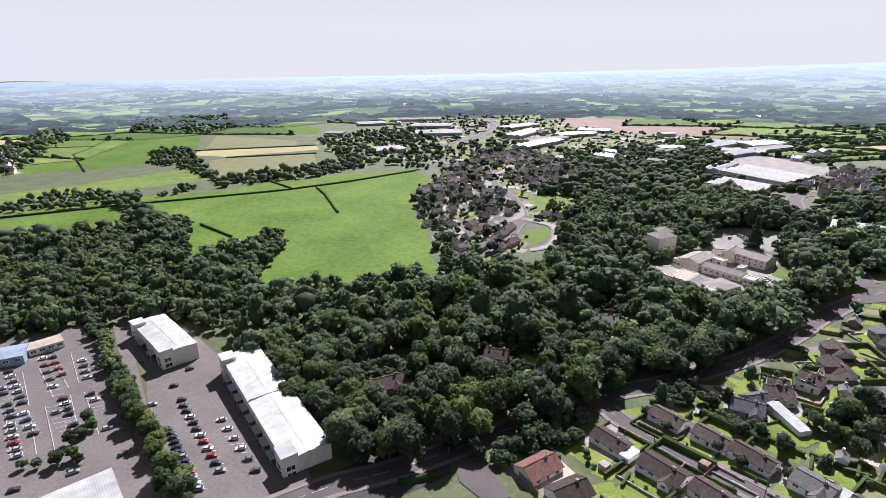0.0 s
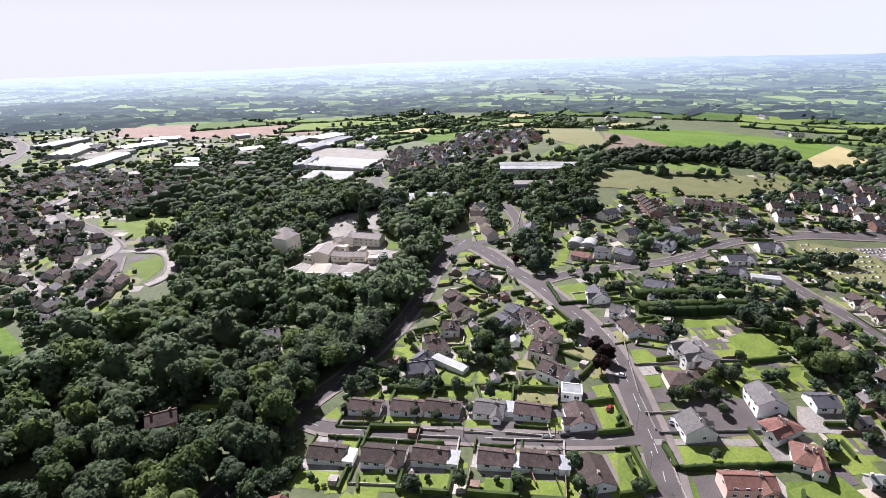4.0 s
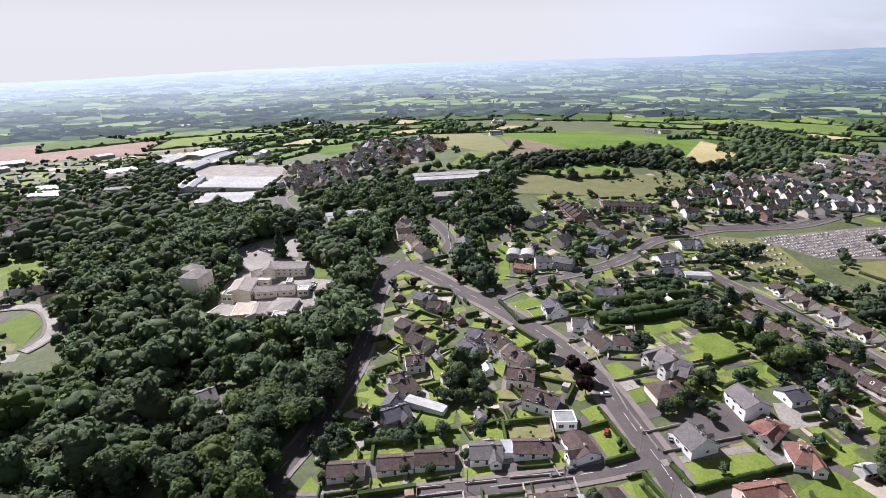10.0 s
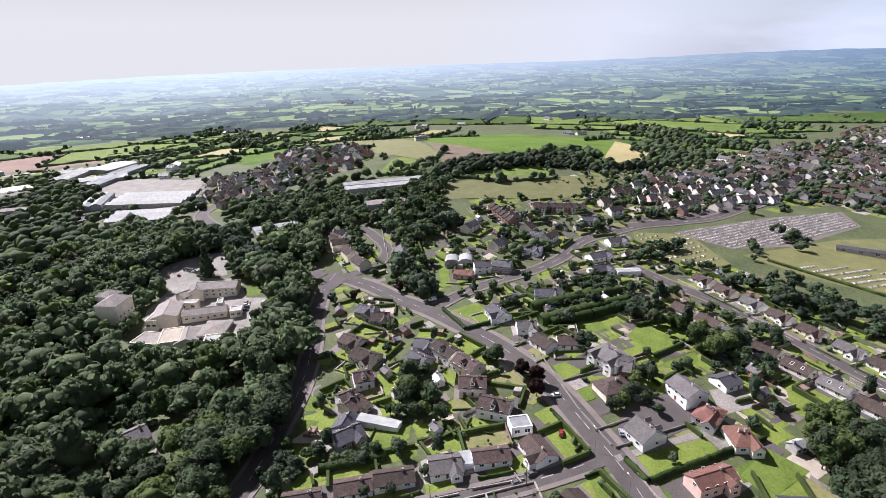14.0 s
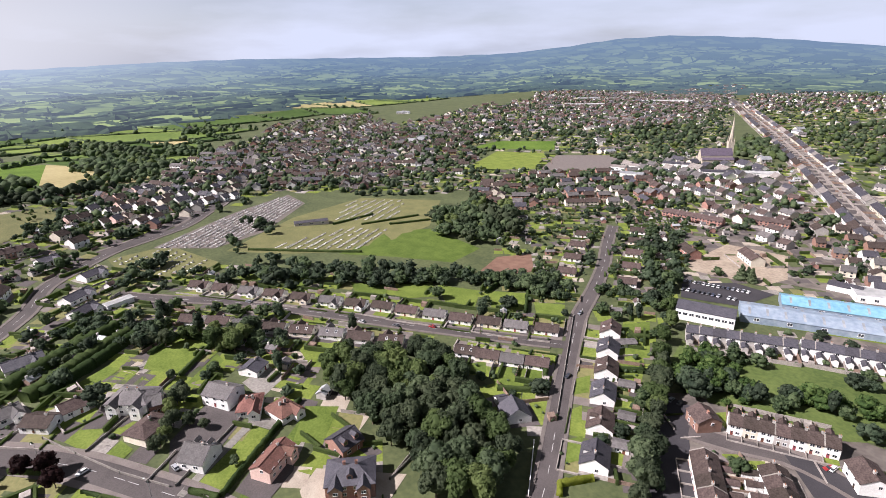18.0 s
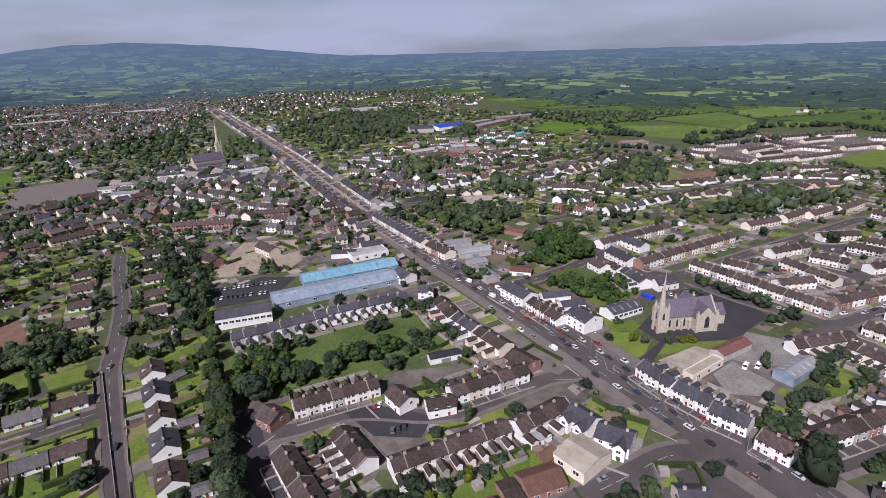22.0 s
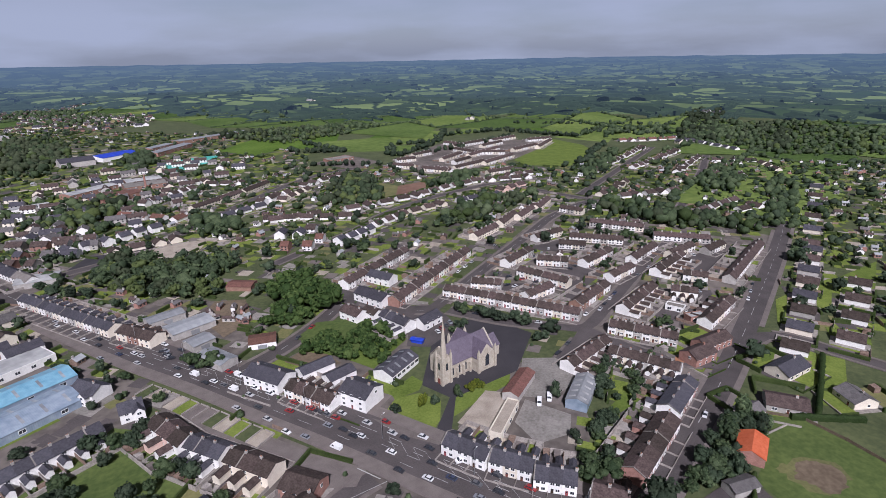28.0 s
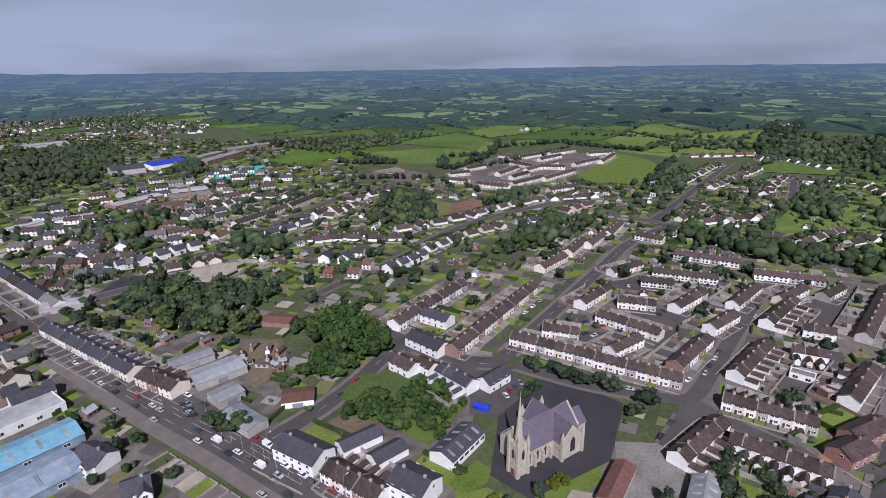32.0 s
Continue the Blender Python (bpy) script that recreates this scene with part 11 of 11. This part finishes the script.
# farms and lone houses in the country
farms = []
while len(farms) < 130:
    a, r = RND.uniform(-math.pi, math.pi), RND.uniform(650, 1700)
    x, y = r * math.cos(a), r * math.sin(a)
    if is_free(x, y):
        for k in range(RND.randint(1, 3)):
            farms.append((x + RND.uniform(-16, 16), y + RND.uniform(-16, 16), RND.uniform(0, 3), RND.uniform(9, 18), RND.uniform(7, 10)))
far_shapes(farms, "farmhouses", "scattered white farmhouses and barns in the fields", ("white_wall", "cream_wall", "grey_wall"), ("slate_roof", "grey_roof", "grey_metal"))
yard((-5.5, -109.1), (-10.3, -113.0), (-29.5, -116.9), (-36.7, -106.8), (-25.9, -93.2), mat="yard_mix", label="brown worn corner plot beside the street"), yard((27.0, -192.3), (4.6, -170.4), (-19.1, -142.3), (-32.1, -130.2), (-27.7, -124.0), (-14.9, -128.4), (2.4, -147.5), (22.8, -167.6), mat="paving", label="paved forecourts beside the main street")
trees((277.5, 24.2), (217.6, -71.9), 40, 9.0, spread=4, where="along the cemetery's edge", group="cemetery edge trees"), trees((243.5, -19.4), (202.3, -102.8), 22, 7.5, spread=4, where="along the cemetery's edge", group="cemetery edge trees")
trees((351.6, 21.1), (318.9, 16.4), 4, 7, spread=3, where="among the graves", group="cemetery trees"), trees((386.1, -0.3), (352.5, -8.8), 5, 7, spread=3, where="among the graves", group="cemetery trees"), trees((480.1, -14.1), (541.1, -44.6), 6, 8, spread=3, where="beside the cemetery", group="cemetery trees")
wood(((135.4, 344.6), (149.5, 349.5), (124.3, 304.4), (121.4, 275.0), (139.7, 238.8), (170.8, 245.3), (197.0, 251.7), (139.7, 209.6), (96.4, 270.2)), 7.5, 9.0, label="trees round the school", free=True)
wood(((184.0, -82.5), (204.0, -103.1), (210.0, -112.0), (182.0, -129.0), (160.0, -112.6), (176.0, -99.0)), 6.0, 7.0, label="dense trees beside the avenue", free=True), wood(((62.2, -128.0), (40.2, -140.3), (37.0, -131.0), (55.0, -120.5)), 5.0, 6.0, label="trees over the rough field", mat="leaf_fresh"), wood(((96.4, -97.4), (101.4, -119.3), (88.9, -127.2), (71.0, -117.8), (63.0, -104.0), (77.8, -95.0)), 6.0, 7.0, label="trees over the rough field", mat="leaf_fresh")
yard((-63.5, -94.3), (-75.6, -98.5), (-86.7, -84.0), (-100.1, -76.9), (-61.2, -65.2), (-58.2, -79.3), mat="asphalt", label="tarmac at the mouth of the side road"), yard((16.9, -261.6), (9.8, -279.2), (-5.0, -275.0), (-7.1, -248.2), (6.3, -235.5), mat="worn", label="bare brown yard with building materials")
for k in range(14):
    x, y = (5.7, -257.6)[0] + RND.uniform(-14, 14), (5.7, -257.6)[1] + RND.uniform(-12, 12)
    OUT.append((x, y, RND.uniform(0, 3), RND.uniform(2, 6), RND.uniform(1.5, 2.6)))
wood(((-113.5, -84.7), (-135.4, -96.9), (-155.9, -105.7), (-154.9, -96.7), (-133.8, -85.8), (-121.2, -76.0), (-105.7, -69.1)), 5.0, 6.0, label="trees and bushes beside the barn", free=True)
wood(((119.4, 319.4), (146.5, 355.2), (178.3, 367.6), (196.6, 362.1), (224.4, 348.2), (231.6, 330.2), (215.4, 286.1), (187.4, 256.1), (182.8, 262.8), (194.1, 285.0), (192.5, 293.9), (224.6, 329.1), (217.6, 340.7), (197.9, 352.0), (181.1, 349.1), (169.3, 321.0), (150.6, 316.0), (132.1, 296.2), (123.9, 296.7)), 6.5, 8.5, label="trees round the school car park", free=True)
for q in (((18.4, 224.2), (45.0, 199.9), (34.6, 173.9), (12.2, 193.4)), ((25.2, 230.5), (42.1, 205.5), (35.8, 191.5), (17.5, 214.1)), ((85.4, 258.8), (97.7, 242.7), (79.2, 214.3), (66.5, 230.9)), ((-40.2, 203.4), (-13.9, 205.1), (-10.7, 173.9), (-35.0, 170.8))):
    wood(q, 5.0, 5.5, label="small trees round a villa in the wood", name="tree_group", free=True, mat="leaf")
wood(((158.2, 381.0), (180.9, 387.6), (208.2, 364.3), (191.6, 349.9), (169.6, 366.8), (144.0, 342.1), (121.2, 303.3), (115.5, 317.6)), 7.5, 11.0, label="trees beside the school hall", free=True)
# ---------------- more trees round the roads and works ----------------
for q, gap, h in ((((91.0, 503.3), (164.1, 557.4), (201.0, 490.7), (241.9, 429.6), (245.5, 372.3), (206.1, 300.5), (197.5, 337.6), (158.7, 343.6), (132.1, 354.2), (96.2, 349.5), (87.9, 409.5)), 8.0, 11), (((260.0, 377.1), (301.8, 394.0), (328.3, 329.1), (307.8, 287.0), (282.9, 322.4), (259.7, 346.7), (232.7, 324.3), (218.7, 264.1), (202.6, 277.1)), 10.0, 9), (((-31.8, 659.8), (45.3, 787.0), (276.2, 662.1), (297.4, 439.2), (214.9, 522.5), (132.8, 691.7), (28.4, 667.2)), 17.0, 8),
                  (((269.9, 660.8), (366.8, 665.4), (269.8, 513.9), (290.8, 423.9), (231.0, 325.5), (228.4, 392.5), (204.5, 537.3)), 12.0, 9), (((306.1, 433.3), (386.8, 415.0), (410.2, 376.3), (340.0, 338.2), (264.6, 292.5), (255.7, 349.4)), 12.0, 8), (((261.7, 300.3), (342.3, 328.0), (382.4, 252.3), (279.3, 207.1), (251.2, 228.6), (285.3, 240.0), (284.9, 267.5), (247.2, 260.6)), 9.0, 9), (((231.0, 325.5), (267.6, 284.7), (189.2, 226.9), (146.6, 215.1), (153.2, 250.4), (186.8, 265.2)), 7.5, 11), (((230.6, 216.3), (262.2, 202.6), (211.3, 170.6), (205.0, 187.1)), 12.0, 8),
                  (((581.3, 131.7), (748.2, 89.0), (711.1, 10.1), (583.3, 52.1), (529.6, 96.1)), 10.0, 9)):
    wood(q, gap, h, label="trees along the roads and round the works", name="tree_belt", free=True)
for a, b, n, h in (((10.5, 138.9), (48.7, 159.0), 14, 6.5), ((15.3, 134.0), (47.4, 150.6), 10, 5), ((78.3, 172.2), (95.1, 174.4), 5, 5), ((77.4, 169.0), (103.6, 163.5), 10, 5), ((92.4, 155.1), (107.2, 135.5), 8, 5), ((143.1, 155.7), (128.8, 135.9), 7, 7)):
    trees(a, b, n, h, spread=3, where="along the garden boundaries", group="boundary trees")
hedge((221.9, 127.1), (218.8, 107.6), (246.8, 87.4), w=3.5, h=3.2, label="tall overgrown hedge between the houses"), hedge((193.5, 108.7), (206.6, 92.9), (231.8, 71.1), w=4.0, h=3.5, label="tall overgrown hedge between the houses"), hedge((226.0, 134.0), (215.1, 119.7), (204.9, 102.0), w=2.0, h=2.2)

wood(((241.5, 330.7), (254.2, 318.2), (252.5, 280.7), (215.2, 246.7), (186.1, 246.1), (191.0, 273.1)), 6.0, 12.0, label="tall trees beside the bypass", name="tree_belt", free=True), trees((240.0, 355.0), (197.0, 250.0), 34, 12, ("leaf", "leaf_dark"), spread=4, where="beside the bypass", group="bypass trees")
street_row((258.0, 270.0), (228.0, 230.0), 4, 2, "cream_wall", "brown_roof"), trees((278.0, 272.0), (236.0, 232.0), 16, 8, spread=4, where="behind the houses", group="bypass trees")

wood(((7.8, 148.4), (15.9, 155.2), (43.7, 164.0), (47.0, 160.0), (31.8, 147.5), (14.6, 139.7)), 4.2, 4.2, label="bushes and small trees beside the wood road", name="shrubbery", free=True, mat="leaf"), yard((2.0, 143.2), (11.1, 142.5), (18.7, 123.2), (11.4, 121.0), (4.0, 130.0), mat="asphalt", label="grey tarmac drive off the wood road")

street_row((302.4, 247.5), (246.8, 211.0), 3, 2, "white_wall", "slate_roof"), lawn((260.4, 195.1), (262.7, 190.2), (220.6, 168.3), (217.2, 172.9)), car((202.8, 171.0), 2.4, van=True, lift=0.2, where="waiting at the junction")
estate(((350.8, 399.2), (490.8, 517.9), (562.9, 529.7), (544.1, 434.1), (439.2, 338.6), (395.9, 356.6), (343.7, 363.1)), -20, 15, 18, name="estate_houses", label="rows of houses below the hill field", walls=("white_wall", "grey_wall", "brick_wall"), roofs=("brown_roof", "slate_roof"))

# ---------------- gardens, yards and greenery between the buildings ----------------
def fill(poly, spacing, green=0.5, trees_=0.2, outhouses=0.1, hard=0.2, tall=6.5):
    """Back gardens, small yards, outhouses, bushes and trees on the free ground of a quarter."""
    for x, y in scatter(poly, spacing):
        if not is_free(x, y):
            continue
        r, rot = RND.random(), RND.choice((0.85, 2.42)) + RND.uniform(-0.15, 0.15)
        w, q = RND.uniform(0.35, 0.6) * spacing, RND.uniform(0.35, 0.6) * spacing
        if r < outhouses and all(is_free(x + 5 * math.cos(a), y + 5 * math.sin(a)) for a in (0, 1.05, 2.1, 3.14, 4.2, 5.25)):
            OUT.append((x, y, rot, RND.uniform(3, 6), RND.uniform(2.6, 4)))
            TAKEN.add((int(x // CELL), int(y // CELL)))
            continue
        if r < outhouses + hard:
            plot_quad(x, y, rot, -w, -q, w, q, RND.choice((2, 3, 3, 4, 5)))
        elif r < outhouses + hard + green:
            plot_quad(x, y, rot, -w * 1.1, -q * 1.1, w * 1.1, q * 1.1, RND.choice((0, 0, 0, 1, 9, 9)))
            if RND.random() < 0.45:
                plot_bar(x, y, rot, -w * 1.1, -q * 1.1 - 0.4, w * 1.1, -q * 1.1 + 0.4, RND.uniform(1.1, 2.2), 6)
            if RND.random() < 0.2:
                plot_bar(x, y, rot, -w * 1.1 - 0.1, -q, -w * 1.1 + 0.1, q, 1.5, RND.choice((7, 8)))
        if RND.random() < trees_ * 1.5:
            SHRUBS.append((x + RND.uniform(-2, 2), y + RND.uniform(-2, 2), RND.uniform(1.5, 3.5)))
        if RND.random() < trees_:
            LATER[RND.choice(("leaf", "leaf_dark", "leaf", "leaf_light"))].append((x, y, RND.uniform(0.6, 1.15) * tall))


QUARTERS = (
    (((101.7, -285.7), (166.6, -513.8), (51.5, -611.6), (-148.2, -609.6), (-56.0, -236.6), (1.9, -200.2)), 7.0, 0.4, 0.14),
    (((-148.2, -609.6), (-372.1, -534.3), (-213.7, -299.7), (-95.4, -218.3), (-56.0, -236.6)), 7.0, 0.35, 0.12),
    (((-372.1, -534.3), (-595.7, -420.4), (-352.8, -238.7), (-278.8, -244.9), (-213.7, -299.7)), 7.0, 0.45, 0.18),
    (((-95.4, -218.3), (-213.7, -299.7), (-278.8, -244.9), (-327.9, -224.0), (-189.2, -133.5), (-118.8, -91.5), (-90.7, -103.3), (-112.8, -166.1)), 6.0, 0.35, 0.16),
    (((-595.7, -420.4), (-684.9, -374.9), (-362.5, -149.1), (-265.9, -102.0), (-243.2, -131.1), (-211.9, -133.6)), 7.0, 0.5, 0.18),
    (((93.1, -87.4), (65.2, -95.4), (-34.4, -129.4), (-66.5, -86.0), (-25.6, -54.9), (62.1, -39.6)), 5.5, 0.35, 0.14),
    (((94.7, -261.0), (6.0, -197.9), (-32.9, -143.6), (-19.4, -113.1), (90.8, -160.7)), 6.0, 0.3, 0.12),
    (((129.4, -26.4), (249.1, -128.0), (182.9, -138.4), (93.5, -33.7)), 6.0, 0.5, 0.2), (((91.5, -42.6), (274.6, -274.8), (221.4, -281.1), (65.0, -47.5)), 6.0, 0.5, 0.2),
    (((249.1, -128.0), (540.3, -375.8), (296.8, -399.3), (134.9, -145.5)), 6.5, 0.5, 0.25),
    (((247.2, -251.7), (462.5, -534.2), (268.4, -546.9), (63.1, -272.4), (51.7, -197.0), (114.9, -205.8), (149.5, -184.9)), 6.5, 0.2, 0.12),
    (((223.0, 96.4), (306.6, 99.4), (302.4, 29.1), (192.9, -88.5), (142.7, -77.3), (109.8, -49.9), (165.0, -16.3), (179.2, 13.3)), 7.0, 0.5, 0.12),
    (((156.8, 129.1), (254.6, 147.4), (260.1, 97.8), (179.2, 13.3), (124.7, 15.2), (104.2, 37.2)), 8.0, 0.4, 0.12),
    (((156.2, 212.4), (205.5, 226.6), (186.3, 165.3), (133.7, 86.5), (105.5, 62.1), (83.6, 168.2)), 6.5, 0.5, 0.1),
    (((222.9, 237.6), (293.9, 247.2), (306.0, 193.9), (335.2, 102.2), (312.3, 47.0), (197.9, -15.8), (162.2, 22.3), (149.3, 68.8), (180.6, 129.9), (211.4, 189.5)), 7.0, 0.5, 0.12),
    (((284.2, 205.2), (387.0, 205.0), (540.1, 99.2), (634.8, -36.7), (362.0, 65.6), (318.0, 118.7)), 7.5, 0.4, 0.22),
    (((74.9, 167.0), (107.2, 187.1), (147.1, 138.6), (120.7, 71.8), (105.0, 56.5), (40.4, 141.3)), 6.0, 0.5, 0.06),
    (((170.7, 99.8), (245.6, 73.6), (197.6, 13.1), (144.3, 8.8), (107.7, 53.0)), 8.0, 0.4, 0.08),
    (((-30.4, 449.7), (5.3, 621.3), (154.0, 644.2), (235.7, 592.7), (89.9, 344.3), (27.3, 323.1)), 8.0, 0.35, 0.22),
    (((-188.0, 820.7), (24.3, 1235.3), (350.2, 1072.5), (557.0, 804.4), (324.2, 422.7), (214.8, 427.5), (80.7, 652.0), (-107.1, 630.2)), 16.0, 0.5, 0.4),
    (((405.1, 174.2), (517.3, 85.5), (881.6, -97.4), (838.7, -495.2), (392.2, -204.2), (479.5, -49.0), (357.9, 86.1)), 9.0, 0.35, 0.5),
    (((392.2, -204.2), (1050.1, -572.5), (1055.8, -1610.5), (276.5, -411.4), (294.1, -347.3)), 11.0, 0.3, 0.5),
    (((268.4, -546.9), (895.4, -1338.4), (389.2, -1292.3), (-123.2, -933.1), (-85.9, -537.5), (68.9, -297.4)), 10.0, 0.45, 0.14),
)
for quarter, gap, green_, tree_ in QUARTERS:
    fill(quarter, gap, green_, tree_, 0.07 if gap < 9 else 0.03, 0.3 if green_ < 0.45 else 0.15, 6.0 if gap < 7 else 7.5)
far_shapes(OUT, "outhouses", "small sheds, garages and outhouses in the yards", ("white_wall", "grey_wall", "brick_wall", "timber"), ("grey_roof", "brown_roof", "grey_metal"), 1, "outhouses")

# ---------------- gardens and the trees further off ----------------
tagged(new("garden_plots", PLOT.mesh("garden_plots", PLOT_MATS)), "garden plots, drives, low walls and clipped hedges", "gardens", kind="stuff")
stuff_trees("garden_shrubs", SHRUBS, "shrubs and small trees in the gardens", kit=MINI, category="shrubs")
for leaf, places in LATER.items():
    # haze put into the colour: far green leaves are bluer and darker than near ones
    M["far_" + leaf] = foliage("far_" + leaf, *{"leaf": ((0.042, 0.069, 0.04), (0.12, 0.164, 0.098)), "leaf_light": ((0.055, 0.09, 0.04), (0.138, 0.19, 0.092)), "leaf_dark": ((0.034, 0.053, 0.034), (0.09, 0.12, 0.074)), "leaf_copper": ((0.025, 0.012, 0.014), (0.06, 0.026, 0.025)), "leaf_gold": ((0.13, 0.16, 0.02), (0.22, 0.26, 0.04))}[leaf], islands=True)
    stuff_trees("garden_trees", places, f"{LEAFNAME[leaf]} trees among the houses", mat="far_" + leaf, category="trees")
